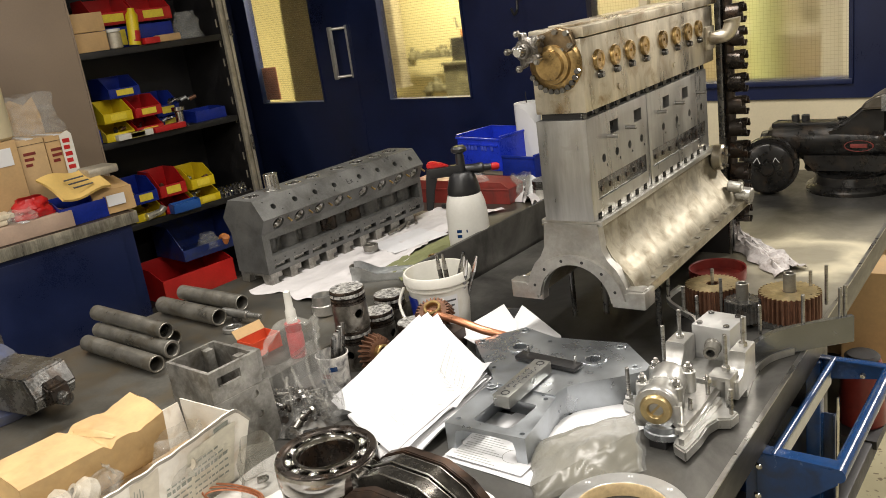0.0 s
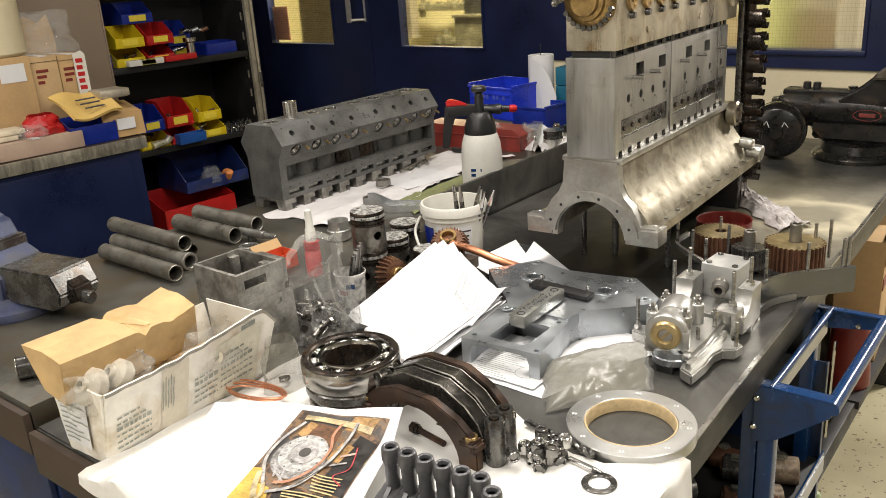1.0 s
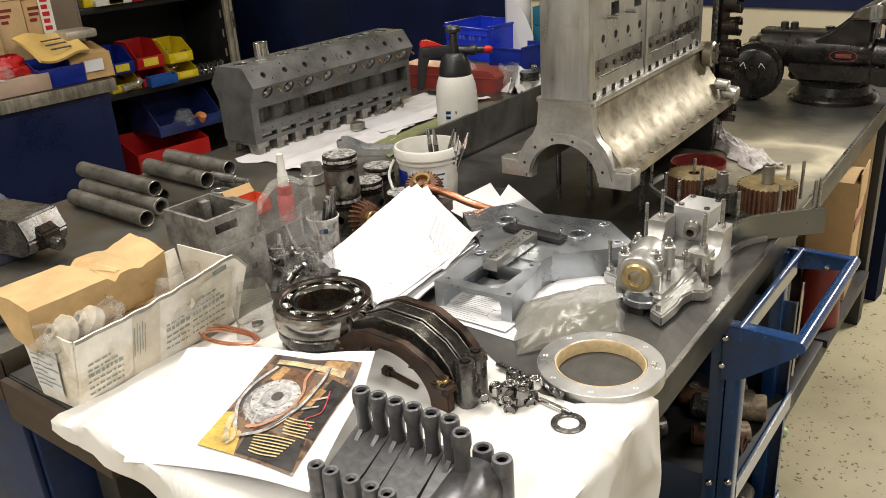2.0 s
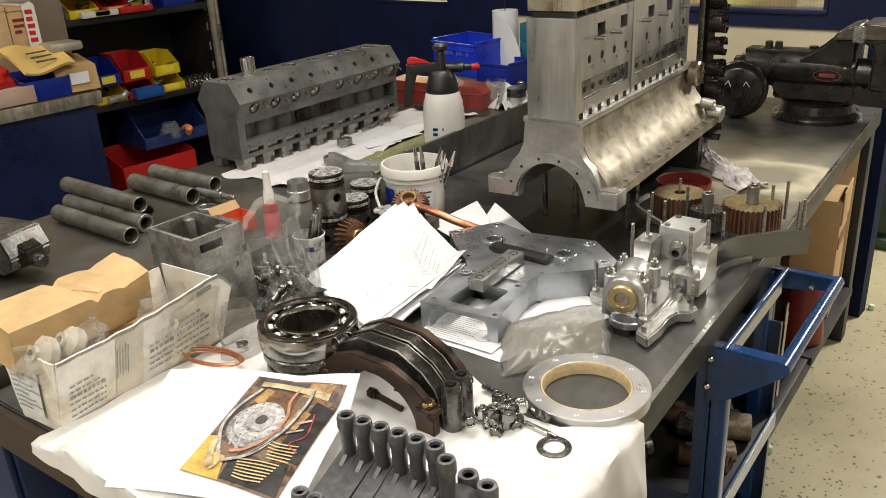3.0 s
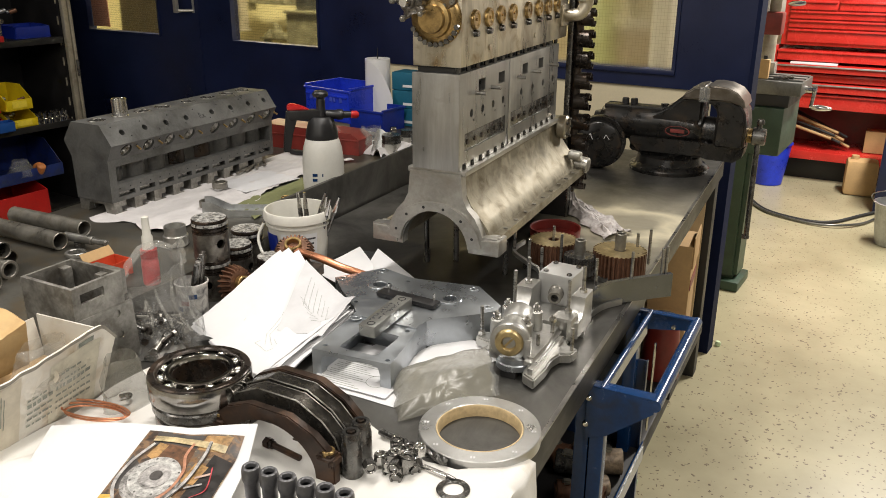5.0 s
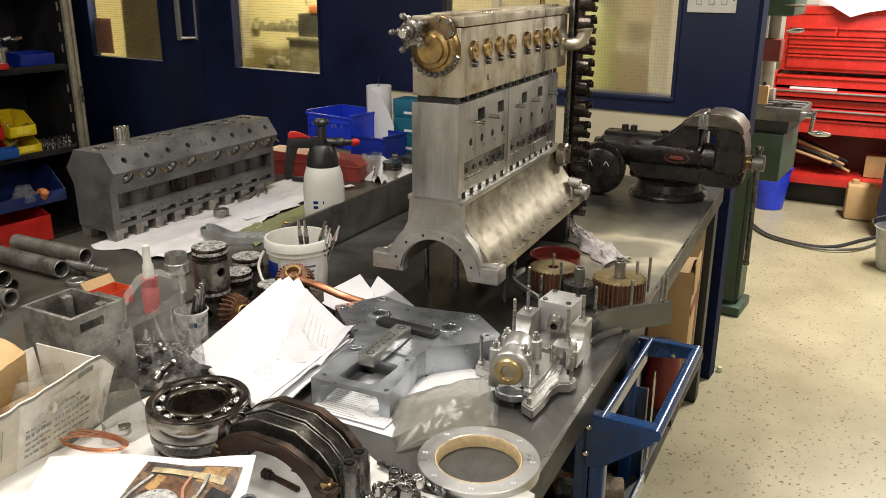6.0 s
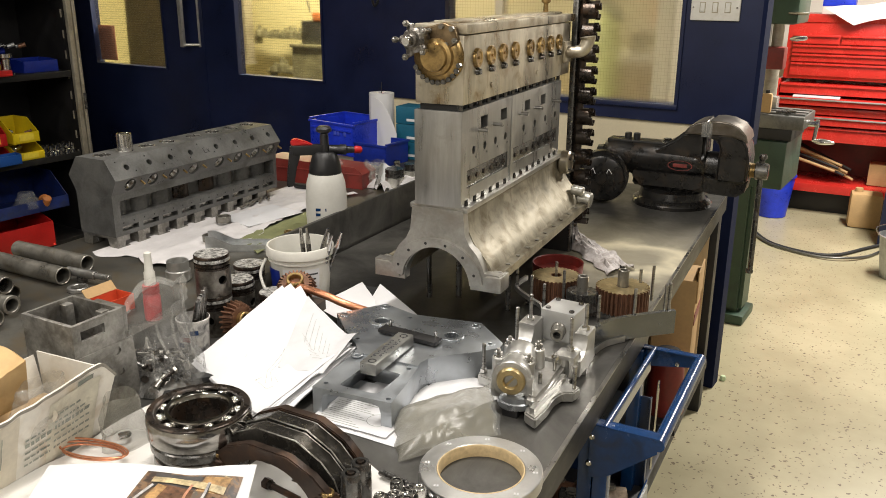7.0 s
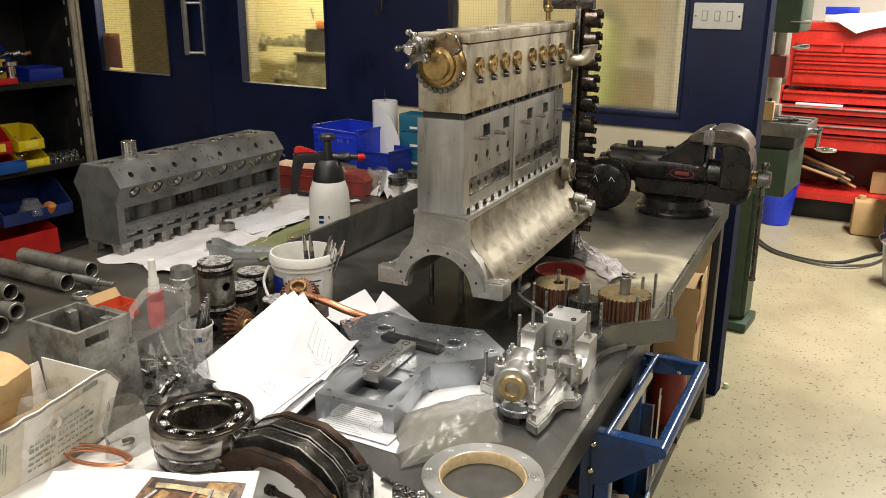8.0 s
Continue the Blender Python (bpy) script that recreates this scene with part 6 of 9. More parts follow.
# ---- liner pipes ----
def liner(u0, v0, u1, v1, z, ro, ri, label, flare=None):
    g = thing("cylinder_liner", BENCH, label, "liner", "iron liner tubes")
    part("tube", tube(B(), (u0, v0, z), (u1, v1, z), ro, ri, 32), PIPE, g)
    if flare:
        part("collar", tube(B(), (u1 - 0.012, v1, z), (u1, v1, z), ro + 0.003, ri, 32), PIPE, g)
    return g


R1 = 0.0195
PL = "grey iron cylinder liner tube lying on the bench"
liner(-1.470, 0.650, -1.162, 0.641, LB + R1, R1, 0.0160, PL)
liner(-1.530, 0.715, -1.203, 0.709, LB + 0.0185, 0.0185, 0.0145, PL, True)
liner(-1.560, 0.762, -1.262, 0.755, LB + R1, R1, 0.0160, PL)
liner(-1.568, 0.740, -1.243, 0.729, LB + 0.0505, R1, 0.0160, "grey iron cylinder liner tube resting on two others")
liner(-1.512, 0.892, -1.256, 0.884, LB + 0.0215, 0.0215, 0.0178, PL)
liner(-1.545, 0.980, -1.285, 0.979, LB + 0.0205, 0.0205, 0.0170, PL)
g = thing("push_rod", BENCH, "bright steel stepped rod lying by the liners", "rod")
part("rod", cyl(B(), (-1.280, 0.916, LB + 0.022), (-1.190, 0.921, LB + 0.022), 0.0105, seg=16, bev=0.002), MILLED, g)
part("tip", cyl(B(), (-1.190, 0.921, LB + 0.022), (-1.146, 0.923, LB + 0.022), 0.0075, seg=14, bev=0.002), MILLED, g)
part("foot", cyl(B(), (-1.235, 0.918, LB), (-1.235, 0.918, LB + 0.013), 0.012, seg=14), DARKSTEEL, g)
g = thing("steel_washer", on_bench(-1.195, 0.872, LB), "small bright steel ring lying on the bench", "ring")
part("ring", tube(B(), (0, 0, 0), (0, 0, 0.010), 0.024, 0.016, 24), MILLED, g)

# ---- blue vice on the near corner ----
def build_blue_vice():
    g = thing("bench_vice", on_bench(-1.285, 0.395, LB, 14), "worn blue grey bench vice with dark steel jaws", "vice")
    NB = mat("worn_blue_paint", (0.045, 0.055, 0.11), 0.5, var=0.4, scale=12, stain=(0.07, 0.07, 0.075), amount=0.6, bump=0.1)
    part("base", lathe(B(), [(0, 0), (0.098, 0), (0.100, 0.006), (0.098, 0.018), (0.080, 0.026), (0.06, 0.040), (0, 0.040)], pose(-0.075, -0.01, 0), 36), NB, g)
    part("body", soften(prism(B(), [(-0.20, 0.03), (-0.03, 0.03), (-0.02, 0.09), (-0.05, 0.118), (-0.085, 0.135), (-0.11, 0.185), (-0.16, 0.20), (-0.20, 0.14)], -0.060, 0.060, XZ), 0.010, 3), NB, g, "", 50)
    slide = prism(B(), [(-0.13, 0.038), (0.088, 0.026), (0.112, 0.036), (0.120, 0.060), (0.100, 0.104), (-0.13, 0.112)], -0.052, 0.052, XZ)
    part("slide", soften(slide, 0.004, 2), DARKSTEEL, g, "dark steel sliding jaw", 40)
    part("nose", soften(prism(B(), [(0.085, 0.024), (0.132, 0.040), (0.128, 0.070), (0.095, 0.092)], -0.024, 0.024, XZ), 0.004, 2), OILED, g)
    part("jaw", soften(box(B(), -0.11, -0.072, -0.058, 0.058, 0.105, 0.150), 0.005, 2), DARKSTEEL, g)
    part("screw", cyl(B(), (0.12, 0, 0.045), (0.15, 0, 0.043), 0.014, seg=16, bev=0.003), DARKSTEEL, g)
    return g


build_blue_vice()

# ---- open square casting ----
def build_square_casting():
    m = on_bench(-0.786, 0.535, 0.85, -2)
    g = thing("square_casting", m, "grey alloy square casting with an open top and drilled side", "casting")
    w, d, h = 0.064, 0.052, 0.178
    t = 0.007
    body = box(B(), -w, w, -d, d, 0.0, h, 0.002)
    k = box(B(), -w + t, w - t, -d + t, d - t, 0.05, 0.25)
    box(k, w - 0.02, w + 0.02, -0.036, 0.012, 0.146, 0.164)
    part("shell", cut(body, k), RAWCAST, g, "", 25)
    side = prism(B(), [(-d, 0), (d, 0), (d + 0.018, 0.01), (d + 0.012, 0.12), (-d, 0.12)], w - 0.002, w + 0.003, YZ)
    k2 = B()
    for y, z in ((0.03, 0.105), (0.032, 0.065)):
        cyl(k2, (w - 0.03, y, z), (w + 0.04, y, z), 0.007, seg=14)
    part("foot_plate", cut(side, k2), RAWCAST, g)
    for x, y in ((0.030, d - 0.015), (-w + 0.014, 0.026)):
        part("inner_rib", box(B(), x - 0.009, x + 0.009, y - 0.009, y + 0.009, 0.072, h - 0.006, 0.003), RAWCAST, g)
    part("rim_step", box(B(), -0.012, w - 0.004, d - 0.004, d + 0.012, 0.13, h - 0.001, 0.003), RAWCAST, g)
    part("inner_floor", box(B(), -w + t, w - t, -d + t, d - t, 0.072, 0.080), DARKSTEEL, g)
    return g


build_square_casting()
g = thing("red_carton", on_bench(-1.022, 0.815, LB, 88) @ Matrix.Scale(0.78, 4), "small open orange red cardboard carton", "carton")
RC = mat("orange_card", (0.55, 0.06, 0.02), 0.6, var=0.15)
for y in (-0.035, 0.033):
    part("side", box(B(), -0.05, 0.05, y, y + 0.002, 0, 0.045), RC, g)
for x in (-0.05, 0.048):
    part("end", box(B(), x, x + 0.002, -0.033, 0.033, 0, 0.045), RC, g)
part("base", box(B(), -0.048, 0.048, -0.033, 0.033, 0, 0.002), CARDBOARD, g)
part("flap", box(B(), -0.05, 0.05, 0, 0.03, 0, 0.002, 0, Matrix.Translation((0, 0.035, 0.045)) @ pose(0, 0, 0, 50)), CARDBOARD, g)

# ---- bag of bolts, bottle and pistons ----
g = thing("glue_bottle", on_bench(-0.912, 0.828, LB), "white nozzled bottle with a red cap ring", "bottle")
part("body", lathe(B(), [(0, 0), (0.017, 0), (0.018, 0.004), (0.018, 0.05), (0.015, 0.062), (0, 0.064)], None, 24), mat("pink_bottle", (0.62, 0.10, 0.10), 0.35, var=0.15), g)
part("ring", lathe(B(), [(0, 0.06), (0.0175, 0.06), (0.0175, 0.078), (0, 0.08)], None, 22), PRED, g)
part("nozzle", lathe(B(), [(0, 0.078), (0.012, 0.078), (0.0115, 0.105), (0.009, 0.11), (0.0075, 0.148), (0, 0.152)], None, 18), PWHITE, g)


def crumpled_bag(m, w, d, h, material, label, seed, top=0.3):
    def fn(s, t):
        a = 2 * math.pi * s
        taper = 1 - (1 - top) * t ** 1.5
        k = 1 + 0.28 * noise.noise(Vector((math.cos(a) * 1.6, math.sin(a) * 1.6, t * 3 + seed))) + 0.10 * noise.noise(Vector((math.cos(a) * 5, math.sin(a) * 5, t * 8 + seed)))
        return Vector((w * taper * k * math.cos(a), d * taper * k * math.sin(a), h * t * (1 + 0.15 * noise.noise(Vector((a, seed, 2))))))
    return single("plastic_bag", sheet(B(), fn, 40, 16), material, m, label, "bag", angle=30)


bag = thing("plastic_bag", on_bench(-0.730, 0.656, 0.852, 40), "clear creased polythene bag of dark bolts", "bag")


def bolt_bag(s, t):
    a = 2 * math.pi * s
    taper = 1.06 - 0.40 * t ** 1.6 - 0.10 * math.sin(3.14 * t)
    k = 1 + 0.18 * noise.noise(Vector((math.cos(a) * 1.2, math.sin(a) * 1.2, t * 2 + 4))) + 0.30 * abs(noise.noise(Vector((math.cos(a) * 2.6, math.sin(a) * 2.6, t * 2.6 + 2)))) * (0.5 + t) + 0.10 * abs(noise.noise(Vector((math.cos(a) * 7, math.sin(a) * 7, t * 6))))
    lop = 0.030 * t * math.cos(a - 0.6)
    return Vector((0.075 * taper * k * math.cos(a) + 0.004 * t, 0.058 * taper * k * math.sin(a) + 0.022 * t, 0.150 * t * (1 + 0.12 * noise.noise(Vector((math.cos(a) * 1.5, math.sin(a) * 1.5, 2)))) + lop * t))


part("film", sheet(B(), bolt_bag, 64, 30), FILMDARK, bag, "", 20)
# added mound that fills out the dark mass of bolts from below
single("bolt_heap_fill", sheet(B(), lambda s, t: Vector((0.082 * t * math.cos(6.2832 * s), 0.062 * t * math.sin(6.2832 * s), 0.001 + 0.040 * (1 - t * t) * (1.2 + 0.35 * noise.noise(Vector((t * math.cos(6.28 * s) * 4, t * math.sin(6.28 * s) * 4, 3)))))), 36, 12), DARKSTEEL, on_bench(-0.730, 0.652, 0.8512), "dark filler mound standing for the heap of bolts", "swarf")
part("open_mouth", sheet(B(), lambda s, t: bolt_bag(s, 0.97) * 1.0 + Vector((0.010 * t * math.cos(6.28 * s), 0.010 * t * math.sin(6.28 * s), 0.012 * t + 0.004 * math.sin(25 * s) * t)), 64, 3), FILMSHEEN, bag, "creased bag mouth")
for k in range(5):
    s0 = 0.62 + 0.085 * k
    part("crease", sheet(B(), lambda s, t: bolt_bag(s0 + 0.035 * math.sin(2.5 * s + k) + 0.012 * t, 0.25 + 0.7 * s) * 1.01, 18, 2), FILMSHEEN, bag)
random.seed(21)
for i in range(64):
    a, r = random.uniform(0, 6.28), 0.070 * random.random() ** 0.6
    g = thing("hex_bolt", on_bench(-0.730 + r * math.cos(a), 0.652 + 0.72 * r * math.sin(a), 0.866 + 0.042 * (1 - (r / 0.082) ** 2) + random.uniform(-0.004, 0.006), random.uniform(0, 360), 0, random.uniform(-25, 25)), "oily hex bolt in a clear bag", "bolt", "bolts in the bag")
    part("shank", cyl(B(), (0, 0, 0), (random.uniform(0.022, 0.040), 0, 0), 0.0036, seg=8), random.choice([PIPE, DARKSTEEL, OILED]), g)
    part("head", hexnut(B(), pose(0, 0, 0, 0, -90, 0), 0.0070, 0.006), random.choice([OILED, DARKSTEEL, PIPE]), g)
g = thing("paint_pot", on_bench(-0.768, 0.795, 0.85), "white printed plastic pot smeared with paint, holding stems", "pot")
part("wall", lathe(B(), [(0, 0.003), (0.028, 0.003), (0.0315, 0.070), (0.034, 0.071), (0.034, 0.074), (0.032, 0.075), (0.0285, 0.006), (0, 0.006)], None, 30), SMEARED, g)
for k in range(3):
    part("print_patch", sheet(B(), lambda s, t: Vector(((0.0302 + 0.05 * (0.018 + 0.014 * k + 0.010 * t)) * math.cos(4.2 + 0.5 * k + 0.55 * s), (0.0302 + 0.05 * (0.018 + 0.014 * k + 0.010 * t)) * math.sin(4.2 + 0.5 * k + 0.55 * s), 0.018 + 0.014 * k + 0.010 * t)), 8, 2), BLUEMETAL if k != 1 else REDDARK, g)


def build_piston(m, r, h, label, chalk=True):
    g = thing("piston", m, label, "piston", "pistons on the bench")
    k = B()
    cyl(k, (0, -0.1, h * 0.42), (0, 0.1, h * 0.42), r * 0.26, seg=16)
    cyl(k, (0, 0, -0.01), (0, 0, h * 0.6), r * 0.82, seg=24)
    skirt = lathe(B(), [(0, 0), (r * 0.98, 0), (r, 0.003), (r, h * 0.66), (0, h * 0.66)], None, 32)
    part("skirt", cut(skirt, k), SKIRT, g, "", 30)
    pr = [(0, h * 0.655), (r * 0.985, h * 0.66)]
    z = h * 0.66
    for i in range(3):
        pr += [(r * 0.985, z + 0.004), (r * 0.90, z + 0.0045), (r * 0.90, z + 0.0075), (r * 0.985, z + 0.008)]
        z += 0.008
    pr += [(r * 0.985, h - 0.002), (r * 0.95, h), (0, h)]
    part("crown", lathe(B(), pr, None, 32), OILED, g)
    part("crown_top", lathe(B(), [(0, h + 0.0008), (r * 0.94, h + 0.0006), (r * 0.94, h - 0.001), (0, h - 0.001)], None, 32), GREASY, g, "piston crown smeared with pale grease")
    if chalk:
        part("grease_band", lathe(B(), [(r * 0.992, z - 0.008), (r * 1.004, z - 0.005), (r * 0.992, z - 0.001)], None, 32, True), GREASY, g)


PT = "dark oily alloy piston with ring grooves"
build_piston(on_bench(-0.797, 0.893, 0.85, 20), 0.0365, 0.088, PT)
build_piston(on_bench(-0.797, 0.893, 0.9395, 75), 0.0375, 0.087, "dark oily alloy piston standing on another piston")
build_piston(on_bench(-0.812, 0.985, 0.85, 100), 0.036, 0.088, PT)
build_piston(on_bench(-0.852, 1.072, 0.85, 40), 0.037, 0.092, PT)
build_piston(on_bench(-0.712, 0.985, 0.85, 200), 0.034, 0.075, PT, False)
g = thing("alloy_cup", on_bench(-1.04, 1.035, LB), "bright turned alloy cup on the bench", "cup")
part("cup", lathe(B(), [(0, 0.01), (0.020, 0.012), (0.021, 0.048), (0.0215, 0.050), (0.0255, 0.050), (0.026, 0.044), (0.026, 0.028), (0.030, 0.026), (0.030, 0.004), (0.026, 0), (0, 0)], None, 32), RAWALU, g)
for i in range(5):
    single("steel_rod", cyl(B(), (0, 0, 0), (0.045 - 0.016 * i, 0.014 * (i - 1.0), 0.115), 0.0055, seg=10, bev=0.001), PISTON if i % 2 else DARKSTEEL, on_bench(-0.776 + 0.005 * i, 0.790 + 0.003 * i, 0.8565), "dark steel rod leaning in a paint pot", "rod", "rods in the pot")


def build_bevel_gear(m, r, teeth, h, label, lean, body):
    g = thing("gear", m @ pose(0, 0, 0, lean, 0, 0), label, "gear")
    pts0 = gear_points(r * 0.80, r, teeth)
    b = B()
    lo = [b.verts.new((x, y, 0)) for x, y in pts0]
    hi = [b.verts.new((x * 0.80, y * 0.80, h)) for x, y in pts0]
    n = len(lo)
    b.faces.new(lo[::-1])
    b.faces.new(hi)
    for i in range(n):
        b.faces.new((lo[i], lo[(i + 1) % n], hi[(i + 1) % n], hi[i]))
    part("toothed_ring", b, body, g, "", 25)
    part("hub", tube(B(), (0, 0, -0.004), (0, 0, h + 0.012), r * 0.42, r * 0.28, 22), BRONZE, g, "bronze hub")


build_bevel_gear(on_bench(-0.735, 0.880, 0.893, 84), 0.042, 22, 0.024, "brown toothed gear leaning among the pistons", 78, RUSTGEAR)
build_bevel_gear(on_bench(-0.690, 1.035, 0.920, 30), 0.046, 26, 0.020, "brown toothed gear lying behind the drawings", 28, RUSTGEAR)
single("copper_pipe", sweep(B(), [(-0.70, 1.02, 0.934), (-0.65, 1.018, 0.931), (-0.60, 1.016, 0.926), (-0.556, 1.020, 0.914), (-0.525, 1.035, 0.902), (-0.505, 1.06, 0.886), (-0.50, 1.09, 0.866)], 0.0085, 14), COPPER, BENCH, "dull copper pipe behind the drawings", "pipe")
g = thing("wood_block", on_bench(-0.655, 1.05, 0.85), "dark wooden block under the toothed gear", "block")
part("block", box(B(), -0.025, 0.025, -0.03, 0.012, 0, 0.045, 0.003), WOOD, g)
g = thing("black_tray", on_bench(-0.605, 1.172, 0.85), "round black rubber tray behind the drawings", "tray")
part("dish", lathe(B(), [(0, 0.004), (0.060, 0.004), (0.068, 0.018), (0.072, 0.018), (0.063, 0), (0, 0)], None, 32), RUBBER, g)


def build_bucket():
    g = thing("white_bucket", on_bench(-0.742, 1.125, 0.85, 15), "white plastic tub with a blue label holding drills", "bucket")
    part("body", lathe(B(), [(0, 0.003), (0.062, 0.003), (0.071, 0.118), (0.075, 0.12), (0.0785, 0.122), (0.0785, 0.138), (0.076, 0.143), (0.072, 0.143), (0.069, 0.12), (0.060, 0.008), (0, 0.008)], None, 40), PWHITE, g)
    part("rim_rib", tube(B(), (0, 0, 0.108), (0, 0, 0.113), 0.0745, 0.069, 40), PWHITE, g)
    lab = B()
    for k, (a0, a1, z0, z1) in enumerate(((3.6, 4.35, 0.045, 0.095),)):
        sheet(lab, lambda s, t: Vector(((0.0648 + 0.075 * (z0 + (z1 - z0) * t)) * math.cos(a0 + (a1 - a0) * s), (0.0648 + 0.075 * (z0 + (z1 - z0) * t)) * math.sin(a0 + (a1 - a0) * s), z0 + (z1 - z0) * t)), 14, 4)
    part("label_blue", lab, PBLUE, g, "torn blue printed label")
    lab = B()
    sheet(lab, lambda s, t: Vector(((0.0649 + 0.075 * (0.03 + 0.07 * t)) * math.cos(4.5 + 1.2 * s), (0.0649 + 0.075 * (0.03 + 0.07 * t)) * math.sin(4.5 + 1.2 * s), 0.03 + 0.07 * t)), 16, 4)
    part("label_white", lab, PAPER, g)
    for i in range(5):
        lab = B()
        sheet(lab, lambda s, t: Vector(((0.0653 + 0.075 * (0.038 + 0.012 * i)) * math.cos(4.6 + (0.8 + 0.06 * i) * s), (0.0653 + 0.075 * (0.038 + 0.012 * i)) * math.sin(4.6 + (0.8 + 0.06 * i) * s), 0.038 + 0.012 * i + 0.004 * t)), 12, 1)
        part("print_bar", lab, INK, g)
    part("handle", sweep(B(), [(-0.066, -0.045, 0.115), (-0.075, -0.06, 0.08), (-0.045, -0.085, 0.045), (0.0, -0.088, 0.06), (0.04, -0.075, 0.10)], 0.0035, 8), PWHITE, g)


build_bucket()
random.seed(3)
for i in range(6):
    g = thing("twist_drill", on_bench(-0.735 + 0.014 * (i % 3), 1.14 + 0.012 * (i // 3), 0.875), "dark steel twist drill standing in the tub", "drill", "drills in the tub")
    d = Vector((0.055 * (1 if i > 1 else -0.2) + random.uniform(-0.01, 0.01), 0.02 * random.uniform(-1, 1), 0.15))
    part("shank", cyl(B(), (0, 0, 0), d * 0.75, 0.0055, seg=10), DARKSTEEL, g)
    part("flute", cyl(B(), d * 0.75, d, 0.006, 0.003, 8), BRIGHT, g)
crumpled_bag(on_bench(-1.15, 2.12, LB + 0.01), 0.055, 0.05, 0.075, FILMSHEEN, "crumpled clear polythene by the red case", 43.0, 0.6)
crumpled_bag(on_bench(-1.29, 2.03, LB + 0.078), 0.06, 0.03, 0.04, FILM, "crumpled clear polythene on the red case", 15.0, 0.4)
single("alloy_sheet", sheet(B(), lambda s, t: Vector((0.045 * s, 0.03 * t, 0.001 + 0.075 * t + 0.006 * math.sin(5 * s))), 6, 8, 0.0012), GALV, on_bench(-1.125, 2.09, LB), "bent scrap of grey sheet metal leaning by parts", "scrap")
g = thing("bronze_bush", on_bench(-1.003, 1.422, LB + 0.006), "small brown bronze bush on the olive rag", "bush")
part("bush", tube(B(), (0, 0, 0), (0, 0, 0.022), 0.0135, 0.0095, 22), BRONZE, g)

# ---- drawings ----
BT = 0.8505


def quad(p00, p10, p11, p01, seed=0.0, lift=0.004, bow=0.0):
    a, b, c, d = (Vector(p) for p in (p00, p10, p11, p01))

    def fn(s, t):
        p = (1 - s) * (1 - t) * a + s * (1 - t) * b + s * t * c + (1 - s) * t * d
        p.z += lift * noise.noise(Vector((s * 2.5 + seed, t * 2.5, seed * 1.7))) + bow * 4 * s * (1 - s)
        return p
    return fn


random.seed(9)


def pile_sheet(corners, seed, sag):
    a, b, c, d = (Vector(p) for p in corners)

    def fn(s, t):
        p = (1 - s) * (1 - t) * a + s * (1 - t) * b + s * t * c + (1 - s) * t * d
        p.z += -sag * 4 * s * (1 - s) * (0.4 + 0.6 * t) + 0.006 * noise.noise(Vector((s * 2.2 + seed, t * 2.2, seed))) + 0.0016 * noise.noise(Vector((s * 7, t * 7, seed)))
        p.z += 0.020 * max(0, s - 0.80) * 5 * t
        return p
    return fn


for i in range(12):
    j = Vector((random.uniform(-0.012, 0.012), random.uniform(-0.012, 0.012), 0.0016 * i - 0.019))
    turn = Matrix.Translation((-0.57, 0.82, 0)) @ Matrix.Rotation(radians(random.uniform(-6, 6)) if i < 11 else 0, 4, "Z") @ Matrix.Translation((0.57, -0.82, 0))
    if i == 11:
        j.x = j.y = 0
    f = pile_sheet([turn @ (Vector(p) + j) for p in ((-0.702, 0.730, 0.872), (-0.446, 0.630, 0.870), (-0.428, 0.858, 0.893), (-0.680, 1.004, 0.946))], 0.7 * (i // 4), 0.010)
    pg = single("drawing_sheet", sheet(B(), f, 24, 24, 0.0004), PAPER, BENCH, "white paper engineering drawing in a loose pile", "paper", "pile of drawings")
for dx, dy, dz in ((-0.030, 0.048, 0.0), (-0.026, 0.080, 0.003)):
    f2 = pile_sheet([Vector(p) + Vector((dx, dy, dz)) for p in ((-0.702, 0.738, 0.862), (-0.50, 0.670, 0.860), (-0.50, 0.830, 0.868), (-0.668, 0.890, 0.905))], 2.0, 0.006)
    single("drawing_sheet", sheet(B(), f2, 16, 16, 0.0004), PAPER, BENCH, "white paper drawing sticking out of the pile", "paper", "pile of drawings")
up = Vector((0, 0, 0.0011))


def pencil(path, w=0.0002):
    pts = []
    for (s0, t0), (s1, t1) in zip(path, path[1:]):
        pts += [f(s0 + (s1 - s0) * k / 4, t0 + (t1 - t0) * k / 4) + up for k in range(4)]
    part("pencil_line", sweep(B(), pts + [f(*path[-1]) + up], w, 4, 1), INKGREEN, pg)


pencil([(0.42, 0.84), (0.40, 0.80), (0.55, 0.62), (0.60, 0.64), (0.58, 0.67)])
pencil([(0.55, 0.50), (0.60, 0.30), (0.70, 0.20)])
pencil([(0.58, 0.52), (0.63, 0.31), (0.74, 0.24)])
pencil([(0.62, 0.22), (0.60, 0.17), (0.76, 0.16), (0.78, 0.22)])
pencil([(0.52, 0.56), (0.54, 0.52)])
pencil([(0.30, 0.30), (0.31, 0.27)])
pencil([(0.70, 0.30), (0.82, 0.26)])
pencil([(0.80, 0.34), (0.83, 0.22)])
# second drawing over its far corner, finer lines, fold shade put in its grey
g2 = pile_sheet(((-0.530, 0.760, 0.8815), (-0.425, 0.755, 0.894), (-0.432, 0.882, 0.905), (-0.612, 0.972, 0.938)), 5.0, 0.004)
pg, f = single("drawing_sheet", sheet(B(), g2, 18, 18, 0.0004), PAPERGREY, BENCH, "greyish paper drawing lying over the pile", "paper", "pile of drawings"), g2
